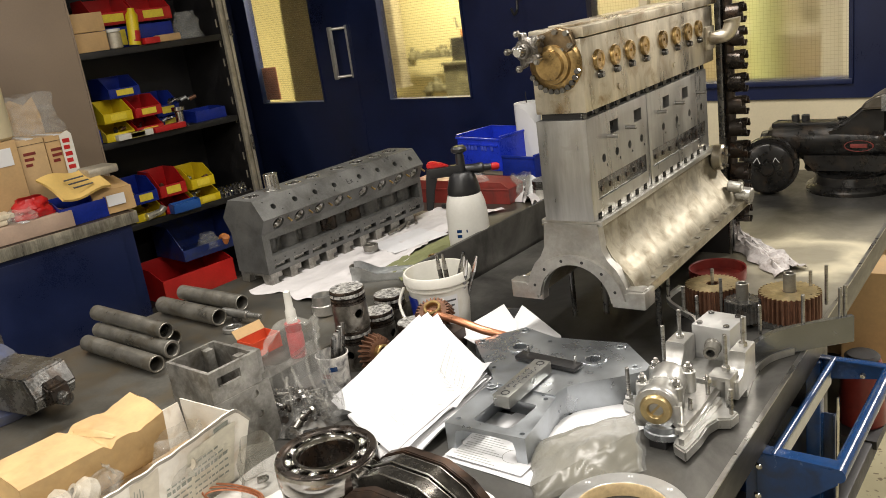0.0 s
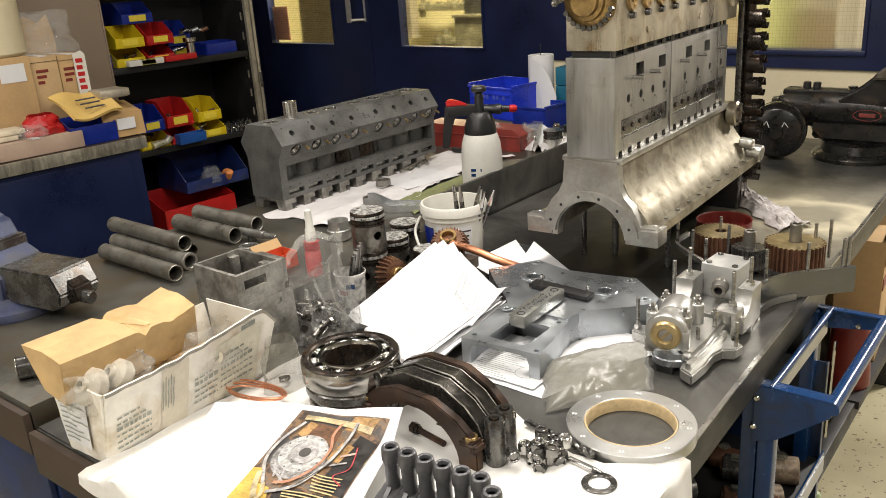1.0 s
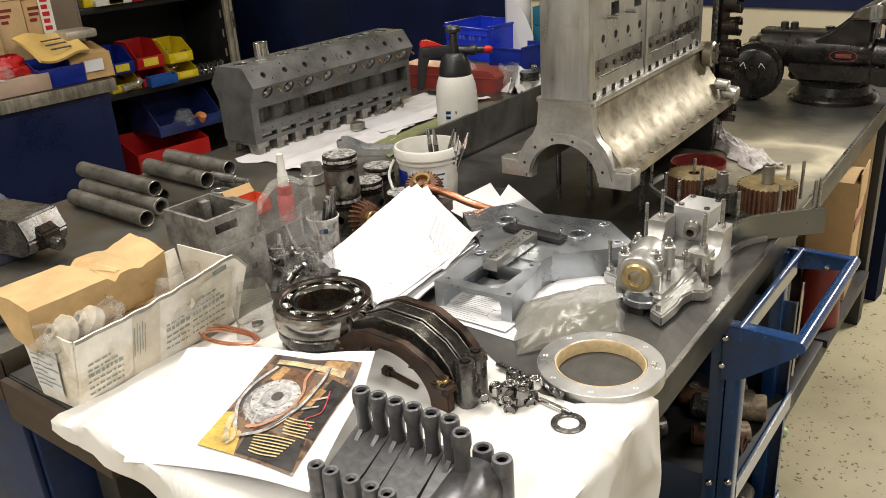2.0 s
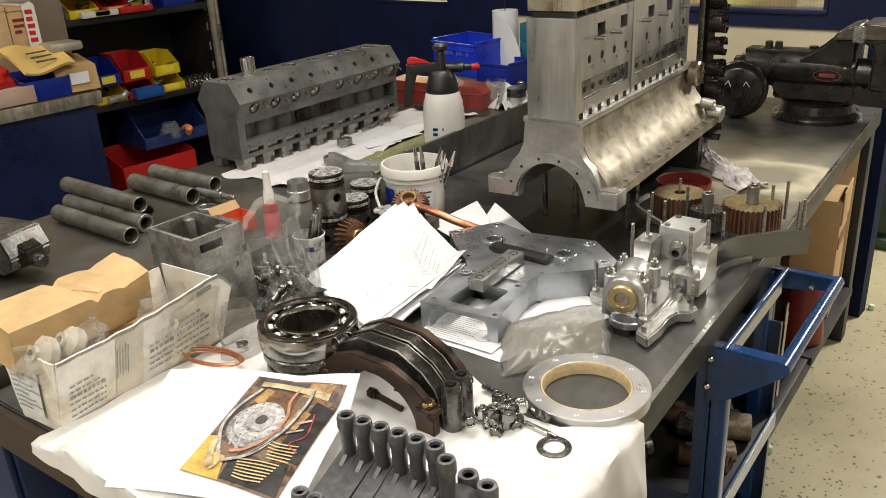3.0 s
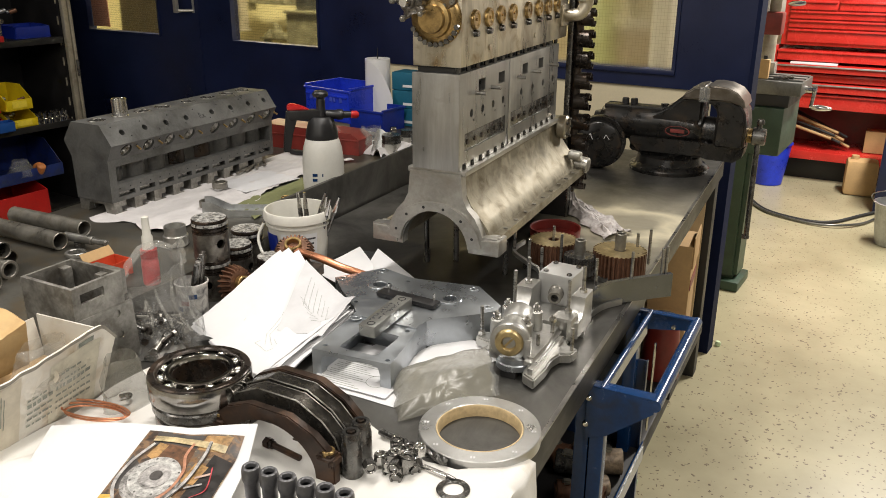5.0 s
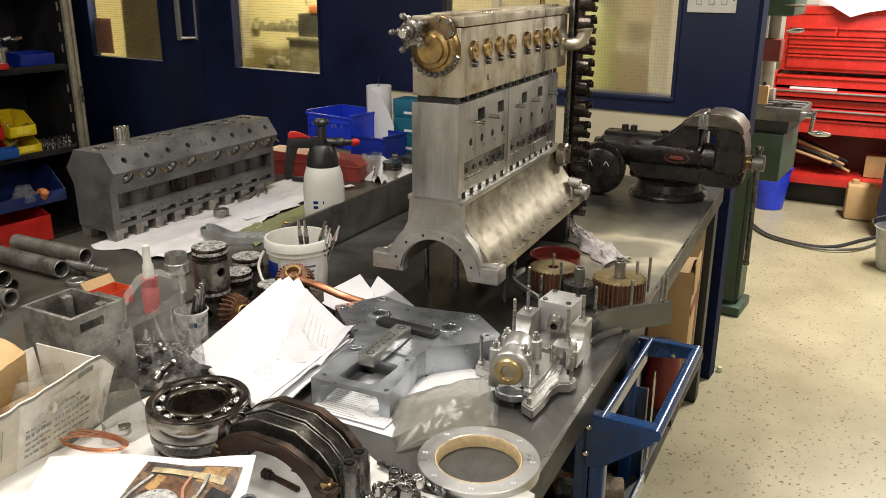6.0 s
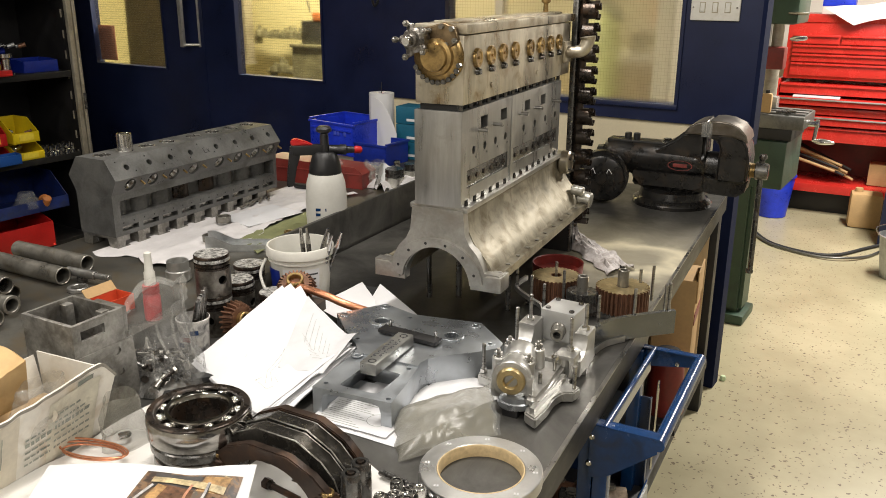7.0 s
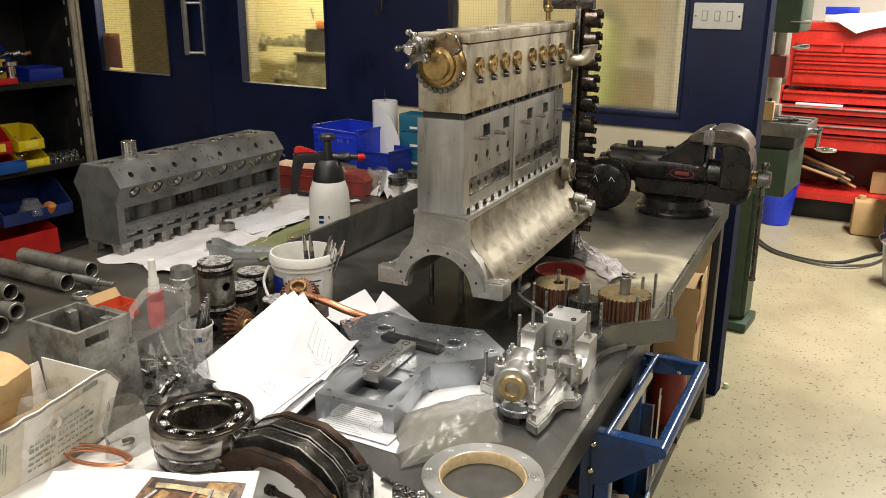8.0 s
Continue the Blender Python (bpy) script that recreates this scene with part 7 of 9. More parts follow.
for k in range(6):
    pencil([(0.20 + 0.10 * k, 0.86 - 0.05 * k), (0.26 + 0.11 * k, 0.55 - 0.04 * k), (0.30 + 0.11 * k, 0.40)])
    pencil([(0.18 + 0.08 * k, 0.50 - 0.05 * k), (0.36 + 0.08 * k, 0.44 - 0.03 * k)])
for q in (((-0.634, 1.218, 0.885), (-0.55, 1.14, 0.882), (-0.46, 1.0, 0.8535), (-0.66, 1.06, 0.875)), ((-0.586, 1.222, 0.887), (-0.455, 1.162, 0.857), (-0.36, 1.03, 0.8535), (-0.53, 1.0, 0.857)), ((-0.40, 0.665, BT + 0.001), (-0.22, 0.66, BT + 0.001), (-0.15, 0.87, BT + 0.001), (-0.36, 0.88, BT + 0.001)), ((-0.30, 0.70, BT + 0.002), (-0.19, 0.79, BT + 0.002), (-0.11, 0.93, BT + 0.002), (-0.26, 0.95, BT + 0.002))):
    single("drawing_sheet", sheet(B(), quad(*q, random.random() * 9, 0.0012), 8, 8, 0.0004), PAPER, BENCH, "white paper drawing lying on the steel bench", "paper", "loose drawings")
dw = single("drawing_sheet", box(B(), -0.395, -0.245, 0.672, 0.83, BT + 0.0042, BT + 0.0047), PAPER, BENCH, "white printed drawing under the alloy cover", "paper", "loose drawings")
for k in range(15):
    x0 = -0.385 + 0.012 * (k % 4 == 0)
    part("print_line", box(B(), x0, -0.30 - 0.011 * ((k * 5) % 4), 0.678 + 0.0062 * k, 0.6789 + 0.0062 * k, BT + 0.0049, BT + 0.0052), INKGREEN, dw)
part("print_frame", tube(B(), (-0.285, 0.715, BT + 0.0048), (-0.285, 0.715, BT + 0.0052), 0.020, 0.0192, 24), INKGREEN, dw)


# ---- machined alloy cover plate ----
def build_plate():
    g = thing("alloy_cover", BENCH, "machined grey alloy cover plate with a window, on drawings", "cover plate")
    z0, z1 = 0.8515, 0.905
    out = [(-0.404, 0.694), (-0.252, 0.704), (-0.264, 0.78), (-0.279, 0.853), (-0.275, 0.878), (-0.262, 0.897), (-0.205, 0.948), (-0.176, 0.984), (-0.179, 1.006), (-0.258, 1.078), (-0.33, 1.066), (-0.40, 1.055), (-0.44, 1.066), (-0.484, 1.080), (-0.548, 0.984), (-0.50, 0.935), (-0.43, 0.872), (-0.415, 0.855)]
    body = prism(B(), out, z0, z1)
    body = cut(body, box(B(), -0.393, -0.290, 0.712, 0.845, 0.84, 0.896))
    body = cut(body, box(B(), -0.387, -0.272, 0.60, 0.76, 0.80, 0.893, 0.016))
    body = cut(body, box(B(), -0.366, -0.290, 0.720, 0.806, 0.87, 0.95, 0.010))
    body = cut(body, box(B(), -0.45, -0.2, 0.60, 0.842, 0.9015, 0.95))
    k = B()
    for u, v in ((-0.442, 0.990), (-0.282, 0.990)):
        cyl(k, (u, v, 0.84), (u, v, 0.95), 0.014, seg=20)
    for u, v in ((-0.39, 0.715), (-0.264, 0.715), (-0.40, 0.83), (-0.289, 0.83), (-0.20, 0.99), (-0.262, 1.058), (-0.40, 1.035), (-0.478, 1.062), (-0.53, 0.988), (-0.44, 0.895)):
        cyl(k, (u, v, 0.893), (u, v, 0.95), 0.0045, seg=12)
    part("casting", cut(body, k), PLATE, g, "", 25)
    for u, v in ((-0.442, 0.990), (-0.282, 0.990)):
        part("boss_ring", tube(B(), (u, v, 0.900), (u, v, 0.9075), 0.025, 0.0142, 28), PLATE, g)
    for u, v in ((-0.20, 0.99), (-0.262, 1.058), (-0.478, 1.062), (-0.53, 0.988), (-0.40, 0.83)):
        part("bolt_pad", tube(B(), (u, v, 0.9045), (u, v, 0.9065), 0.0115, 0.0046, 18), PLATE, g)
    return g


build_plate()
g = thing("black_bar", on_bench(-0.35, 0.943, 0.9077, -4), "flat black steel bar with two pins on the plate", "bar")
part("bar", box(B(), -0.066, 0.066, -0.014, 0.014, 0, 0.008, 0.001), BLACKPAINT, g)
for x in (-0.05, 0.055):
    part("pin", cyl(B(), (x, 0.008, 0.008), (x, 0.008, 0.022), 0.003, seg=8), BRIGHT, g)
g = thing("steel_block", on_bench(-0.338, 0.84, 0.9077, 2), "grey steel block with black hand written marks", "block")
part("block", box(B(), -0.016, 0.016, -0.075, 0.072, 0, 0.022, 0.0015), mat("ground_steel", (0.34, 0.34, 0.32), 0.32, 0.8, var=0.15, scale=20, fine=90, bump=0.03), g)
random.seed(4)
for row, x0 in ((0, -0.0095), (1, 0.0015)):
    y = -0.050 + 0.01 * row
    while y < 0.036 + 0.012 * row:
        w = random.uniform(0.004, 0.0075)
        pts = [(x0 + 0.008 * random.random(), y + w * k / 3, 0.0222) for k in range(4)]
        part("written_mark", sweep(B(), pts, 0.0007, 5, 3), INK, g)
        y += w + random.choice([0.0015, 0.002, 0.005])
for y in (-0.062, 0.058):
    part("hole_ring", tube(B(), (0.002, y, 0.0215), (0.002, y, 0.0228), 0.008, 0.0055, 18), BLACKPAINT, g)

# ---- ring, grey bag and small parts on the cloth ----
g = thing("alloy_ring", on_bench(-0.060, 0.643, BT), "flat turned alloy ring with a tan gasket inside", "ring")
part("ring", tube(B(), (0, 0, 0.0), (0, 0, 0.0195), 0.0935, 0.0668, 64), RINGALU, g)
part("gasket", lathe(B(), [(0.0625, 0.0), (0.0666, 0.0), (0.0666, 0.0192), (0.0650, 0.0194), (0.0632, 0.016)], None, 64, True), mat("tan_gasket", (0.50, 0.38, 0.21), 0.6, var=0.2, scale=30), g, "tan paper gasket")
for i in range(8):
    a = 0.3 + i * math.pi / 4
    hole = pose(0.0825 * math.cos(a), 0.0825 * math.sin(a), 0, 0, 0, 20)
    part("screw_pair", box(box(B(), -0.0036, -0.0008, -0.0022, 0.0022, 0.0190, 0.0203, 0, hole), 0.0008, 0.0036, -0.0022, 0.0022, 0.0190, 0.0203, 0, hole), PAPER, g)


# flat pouch
def bag_fn(s, t):
    a, b, c, d = Vector((-0.192, 0.622)), Vector((-0.078, 0.752)), Vector((-0.146, 0.868)), Vector((-0.280, 0.752))
    p = (1 - s) * (1 - t) * a + s * (1 - t) * b + s * t * c + (1 - s) * t * d
    e = (4 * s * (1 - s)) ** 0.5 * (4 * t * (1 - t)) ** 0.5
    n = noise.noise(Vector((s * 2.2, t * 2.2, 3)))
    crease = abs(noise.noise(Vector((s * 6 + t * 2, t * 5 - s * 3, 9)))) * (0.25 + 0.75 * s)
    edge = (1 - e) * 0.008
    return Vector((p.x + edge * noise.noise(Vector((s * 5, t * 5, 1))), p.y + edge * noise.noise(Vector((s * 5, t * 5, 7))), BT + 0.003 + e * (0.026 + 0.010 * n) + 0.011 * crease * e + 0.026 * s * t + 0.010 * s * (1 - e)))


pouch = thing("plastic_bag", BENCH, "grey translucent polythene bag lying by the ring", "bag")
part("film", sheet(B(), bag_fn, 56, 48, 0.0004), FILMGREY, pouch, "", 60)
part("sealed_edge", sheet(B(), lambda s, t: bag_fn(0.96 + 0.04 * t, s) + Vector((0.004 * t, 0.004 * t, 0.0014 + 0.004 * noise.noise(Vector((s * 14, t, 2))))), 48, 3), FILM, pouch)
part("fold", sheet(B(), lambda s, t: bag_fn(0.72 + 0.05 * t + 0.08 * s, 0.25 + 0.6 * s) + Vector((0, 0, 0.0012 + 0.004 * math.sin(3.14 * t))), 24, 4), FILM, pouch)


def cloth_fn(s, t):
    uu = -0.664 + 1.084 * s
    far = 0.600 - 0.058 * min(1, max(0, (uu + 0.26) / 0.16)) + 0.080 * min(1, max(0, (uu + 0.045) / 0.07))
    vv = far - (0.490 + 0.10 * s + 0.43 * min(1, max(0, (s - 0.26) / 0.3)) + 0.080 * min(1, max(0, (uu + 0.045) / 0.07))) * t
    du, dv = max(0, uu - 0.028), max(0, 0.132 - vv)
    n1 = noise.noise(Vector((uu * 6, vv * 6, 2))) + 0.5 * noise.noise(Vector((uu * 15, vv * 15, 4)))
    x, y = min(uu, 0.028), max(vv, 0.132)
    z = 0.8555 + 0.004 * (n1 + 0.6) + 0.0035 * max(0, noise.noise(Vector((uu * 28, vv * 11, 6))) + 0.1)
    bunch = math.exp(-((uu + 0.44) / 0.17) ** 2 - ((vv - 0.20) / 0.12) ** 2)
    z += 0.028 * bunch * (1 + 0.4 * n1)
    roll = math.exp(-((uu + 0.565) / 0.040) ** 2 - ((vv - 0.20) / 0.11) ** 2)
    z += 0.030 * roll * (1 + 0.6 * noise.noise(Vector((uu * 30, vv * 14, 3))))
    drop = math.hypot(du, dv) if min(du, dv) > 0 else du + dv
    z -= drop
    if du > 0:
        x += 0.012 + (0.014 * math.sin(vv * 46 + 3 * n1) + 0.006 * math.sin(vv * 113 + 5 * n1)) * min(1, du * 12) * (1 if dv == 0 else 0.5)
    if dv > 0:
        y -= 0.012 + 0.014 * min(1, dv * 10) * math.sin(uu * 30 + 2 * n1)
    ragged = 0.025 * noise.noise(Vector((uu * 5, 3, 1)))
    if t < 0.1:
        y += ragged * (1 - t * 10)
    if s < 0.1:
        x += 0.012 * noise.noise(Vector((vv * 7, 8, 2))) * (1 - s * 10)
    return Vector((x, y, z))


single("dust_cloth", sheet(B(), cloth_fn, 90, 84, 0.0012), CLOTH, BENCH, "white cotton cloth draped over the bench corner", "cloth", angle=70)


def photo_material():
    """A colour print: warm and dark patches, bright pipes."""
    m, t, p = nodes_of("photo_print")
    co = t.nodes.new("ShaderNodeTexCoord")
    n1 = node(t, "ShaderNodeTexNoise", Scale=38.0, Detail=4.0, Distortion=1.2)
    n2 = node(t, "ShaderNodeTexNoise", Scale=70.0, Detail=5.0, Distortion=0.8)
    for n in (n1, n2):
        link(t, co.outputs["Object"], n.inputs["Vector"])
    r = t.nodes.new("ShaderNodeValToRGB")
    e = r.color_ramp.elements
    e[0].position, e[0].color = 0.36, (0.018, 0.013, 0.010, 1)
    e[1].position, e[1].color = 0.75, (0.55, 0.42, 0.22, 1)
    for pos, c in ((0.46, (0.05, 0.03, 0.02, 1)), (0.54, (0.20, 0.11, 0.05, 1)), (0.63, (0.10, 0.09, 0.08, 1))):
        k = e.new(pos)
        k.color = c
    mx = t.nodes.new("ShaderNodeMath")
    mx.operation = "MULTIPLY_ADD"
    link(t, n2.outputs["Fac"], mx.inputs[0])
    mx.inputs[1].default_value = 0.4
    sb = t.nodes.new("ShaderNodeMath")
    sb.operation = "MULTIPLY"
    link(t, n1.outputs["Fac"], sb.inputs[0])
    sb.inputs[1].default_value = 0.65
    link(t, sb.outputs[0], mx.inputs[2])
    link(t, mx.outputs[0], r.inputs["Fac"])
    link(t, r.outputs["Color"], p.inputs["Base Color"])
    p.inputs["Roughness"].default_value = 0.35
    return m


# ---- printed sheet with a colour photograph ----
def build_photo():
    c = [Vector(p) for p in ((-0.470, 0.112, 0.888), (-0.205, 0.186, 0.889), (-0.308, 0.429, 0.900), (-0.604, 0.322, 0.897))]
    flat = quad(*c, 2.0, 0.004, 0.010)

    def base(s, t):
        p = flat(s, t)
        p.z += 0.010 * max(0, t - 0.8) * max(0, s - 0.7) * 40 - 0.016 * max(0, 0.12 - t) * 8 * (1 - s)
        return p
    g = thing("photo_sheet", BENCH, "white paper sheet with a printed colour engine photograph", "paper")
    part("sheet", sheet(B(), base, 28, 22, 0.0005), PAPER, g)
    up = Vector((0, 0, 0.0011))
    q = [Vector(p) for p in ((0.385, 0.12), (0.90, 0.055), (0.955, 0.925), (0.505, 0.94))]

    def on(s, t, k=1.0):
        p = (1 - s) * (1 - t) * q[0] + s * (1 - t) * q[1] + s * t * q[2] + (1 - s) * t * q[3]
        return base(p.x, p.y) + up * k

    def ink(name, col, rough=0.4, var=0.3, scale=60):
        return mat("print_" + name, col, rough, var=var, scale=scale, fine=220, bump=0)

    def patch(pts, material, k, name="photo_patch"):
        a, b, cc, d = (Vector(p) for p in pts)
        part(name, sheet(B(), lambda s, t: on(*((1 - s) * (1 - t) * a + s * (1 - t) * b + s * t * cc + (1 - s) * t * d), k), 8, 8), material, g)

    def disc(x, y, rx, ry, material, k, r0=0.0, name="photo_disc"):
        part(name, sheet(B(), lambda s, t: on(x + rx * (r0 + (1 - r0) * t) * math.cos(6.2832 * s), y + ry * (r0 + (1 - r0) * t) * math.sin(6.2832 * s), k), 32, 3), material, g)

    def stripe(pts, w, material, k, name="photo_pipe"):
        def fn(s, t):
            x = s * (len(pts) - 1)
            i = min(int(x), len(pts) - 2)
            f = x - i
            p0, p1, p2, p3 = (Vector(pts[min(max(i + o, 0), len(pts) - 1)]) for o in (-1, 0, 1, 2))
            p = 0.5 * (2 * p1 + (p2 - p0) * f + (2 * p0 - 5 * p1 + 4 * p2 - p3) * f * f + (3 * p1 - p0 - 3 * p2 + p3) * f ** 3)
            d = (0.5 * (p2 - p0) * (1 - f) + 0.5 * (p3 - p1) * f).normalized()
            return on(p.x - d.y * w * (t - 0.5) * 2, p.y + d.x * w * (t - 0.5) * 2, k)
        part(name, sheet(B(), fn, 34, 2), material, g)

    black, brown, tan = ink("black", (0.016, 0.013, 0.012), var=0.6), ink("brown", (0.11, 0.05, 0.022), var=0.7, scale=90), ink("tan", (0.36, 0.21, 0.08), var=0.5)
    cream, pale, copper = ink("cream", (0.46, 0.37, 0.21), var=0.45), ink("pale", (0.36, 0.345, 0.335), var=0.5, scale=90), ink("copper", (0.42, 0.20, 0.12))
    grey, light, dark = ink("grey", (0.22, 0.21, 0.20), var=0.75, scale=130), ink("light", (0.40, 0.395, 0.38), var=0.5, scale=140), ink("shade", (0.05, 0.045, 0.042), var=0.5)
    part("photo", sheet(B(), lambda s, t: on(s, t), 22, 18), photo_material(), g, "brown and yellow photograph of an engine")
    patch(((0.0, 0.0), (0.40, 0.0), (0.30, 0.20), (0.0, 0.24)), ink("yellow", (0.56, 0.37, 0.07), var=0.4, scale=30), 1.5)
    patch(((0.0, 0.24), (0.22, 0.22), (0.10, 0.36), (0.0, 0.34)), ink("amber", (0.58, 0.36, 0.06)), 1.4)
    patch(((0.16, 0.84), (0.58, 0.84), (0.60, 0.985), (0.10, 0.985)), dark, 1.3)
    patch(((0.60, 0.86), (0.86, 0.86), (0.90, 0.985), (0.62, 0.985)), tan, 1.4)
    patch(((0.22, 0.66), (0.60, 0.66), (0.58, 0.86), (0.26, 0.88)), brown, 1.4)
    patch(((0.16, 0.74), (0.26, 0.70), (0.30, 0.86), (0.20, 0.88)), tan, 1.5)
    patch(((0.62, 0.56), (0.76, 0.54), (0.80, 0.72), (0.66, 0.74)), tan, 1.5)
    patch(((0.70, 0.30), (0.99, 0.28), (0.99, 0.80), (0.78, 0.84)), black, 1.3)
    patch(((0.40, 0.02), (0.98, 0.02), (0.92, 0.27), (0.36, 0.20)), black, 1.3)
    patch(((0.02, 0.44), (0.12, 0.40), (0.14, 0.66), (0.02, 0.74)), dark, 1.4)
    disc(0.36, 0.52, 0.27, 0.215, grey, 1.9)
    disc(0.37, 0.56, 0.235, 0.185, light, 2.2, 0.62)
    disc(0.38, 0.57, 0.135, 0.105, pale, 2.3, 0.45)
    disc(0.38, 0.57, 0.055, 0.045, dark, 2.5)
    for i in range(16):
        a = i * math.pi / 8
        disc(0.37 + 0.215 * math.cos(a), 0.56 + 0.168 * math.sin(a), 0.011, 0.009, ink("dot", (0.10, 0.095, 0.09)) if i % 2 else pale, 2.6, 0, "photo_dot")
    for x0, y0, x1, y1 in ((0.16, 0.40, 0.30, 0.34), (0.14, 0.46, 0.26, 0.30), (0.20, 0.36, 0.40, 0.26), (0.30, 0.40, 0.34, 0.24), (0.44, 0.34, 0.56, 0.42)):
        stripe([(x0, y0), ((x0 + x1) / 2 + 0.01, (y0 + y1) / 2), (x1, y1)], 0.009, pale, 2.5)
    stripe([(0.16, 0.86), (0.06, 0.66), (0.05, 0.46), (0.15, 0.30), (0.23, 0.20)], 0.015, pale, 2.8)
    stripe([(0.19, 0.86), (0.10, 0.66), (0.09, 0.48)], 0.005, dark, 3.1)
    stripe([(0.70, 0.93), (0.70, 0.74), (0.66, 0.50), (0.52, 0.27), (0.30, 0.15)], 0.016, pale, 2.9)
    stripe([(0.715, 0.92), (0.718, 0.74), (0.68, 0.50), (0.52, 0.275)], 0.005, dark, 3.2)
    stripe([(0.54, 0.90), (0.53, 0.78), (0.60, 0.64), (0.58, 0.46), (0.44, 0.30), (0.30, 0.25)], 0.014, copper, 2.7)
    stripe([(0.10, 0.32), (0.16, 0.18), (0.24, 0.08)], 0.026, cream, 3.0)
    stripe([(0.22, 0.22), (0.28, 0.12), (0.26, 0.06)], 0.018, cream, 3.1)
    stripe([(0.12, 0.91), (0.42, 0.915), (0.88, 0.885)], 0.026, cream, 2.6)
    stripe([(0.84, 0.72), (0.90, 0.52), (0.80, 0.42), (0.92, 0.36)], 0.006, ink("red", (0.40, 0.05, 0.06)), 2.6)
    stripe([(0.74, 0.60), (0.86, 0.66)], 0.010, ink("rose", (0.50, 0.36, 0.30)), 2.6)
    stripe([(0.70, 0.50), (0.84, 0.56)], 0.008, pale, 2.6)
    fin = ink("fin", (0.50, 0.40, 0.20))
    for i in range(7):
        stripe([(0.44 + 0.01 * i, 0.205 - 0.024 * i), (0.62, 0.225 - 0.028 * i), (0.84 - 0.01 * i, 0.235 - 0.026 * i)], 0.0055, fin, 2.2, "photo_fin")
    for i in range(6):
        stripe([(0.60 + 0.015 * i, 0.41 - 0.028 * i), (0.72, 0.40 - 0.026 * i), (0.90, 0.415 - 0.028 * i)], 0.005, fin, 2.2, "photo_fin")


build_photo()


# ---- row of dark forged rockers ----
def build_rockers():
    base = thing("valve_rocker", on_bench(-0.20, 0.285, 0.859, 4), "dark phosphated forged valve rocker standing in a row", "rocker arm", "row of rocker arms")
    part("socket", lathe(B(), [(0.0055, 0.112), (0.0065, 0.116), (0.0105, 0.116), (0.0115, 0.112), (0.0115, 0.10), (0.0095, 0.094), (0.0088, 0.05), (0.011, 0.02), (0.0, 0.02), (0.0, 0.09), (0.0055, 0.09)], None, 20), PHOSPHATE, base)
    part("socket_rim", tube(B(), (0, 0, 0.112), (0, 0, 0.1172), 0.0105, 0.0066, 20), PHOSPHATE, base)
    part("web", prism(B(), [(0.004, 0.088), (-0.010, 0.062), (-0.028, 0.050), (-0.060, 0.036), (-0.062, 0.0), (0.03, 0.0), (0.030, 0.02), (0.012, 0.04)], -0.0030, 0.0030, YZ), PHOSPHATE, base)
    part("blade", prism(B(), [(0.010, 0.066), (-0.018, 0.056), (-0.052, 0.043), (-0.080, 0.036), (-0.086, 0.030), (-0.086, 0.006), (0.010, 0.006)], -0.0124, 0.0124, YZ), PHOSPHATE, base)
    part("pad", lathe(B(), [(0.004, 0.066), (0.006, 0.069), (0.0095, 0.069), (0.0105, 0.065), (0.0105, 0.0), (0, 0), (0, 0.05), (0.004, 0.05)], pose(0, -0.092, 0), 18), PHOSPHATE, base)
    for i in range(1, 7):
        o = copy_thing(base, on_bench(-0.20 + 0.0255 * i, 0.285 + 0.0015 * i - (0.016 if i == 6 else 0), 0.859, 4 + random.uniform(-3, 3)))


build_rockers()
g = thing("rocker_carrier", on_bench(-0.035, 0.255, 0.859, 10), "dark forged end carrier with a tan wooden plug", "carrier")
part("boss", lathe(B(), [(0.014, -0.05), (0.030, -0.05), (0.033, -0.046), (0.033, 0.045), (0.030, 0.05), (0.014, 0.05)], pose(0, 0, 0.036, 90, 0, 0), 28, True), PHOSPHATE, g)
part("plug", cyl(B(), (0, -0.053, 0.036), (0, 0.02, 0.036), 0.0138, seg=20), CARDBOARD, g, "tan wooden plug")
part("arm", box(B(), -0.025, 0.03, -0.03, 0.05, 0.0, 0.02, 0.006), PHOSPHATE, g)
for x, y in ((0.0, 0.062), (0.028, 0.052)):
    part("socket", lathe(B(), [(0.006, 0.069), (0.0075, 0.072), (0.0115, 0.072), (0.0128, 0.067), (0.0128, 0.0), (0, 0), (0, 0.05), (0.006, 0.05)], pose(x, y, 0), 20), PHOSPHATE, g)

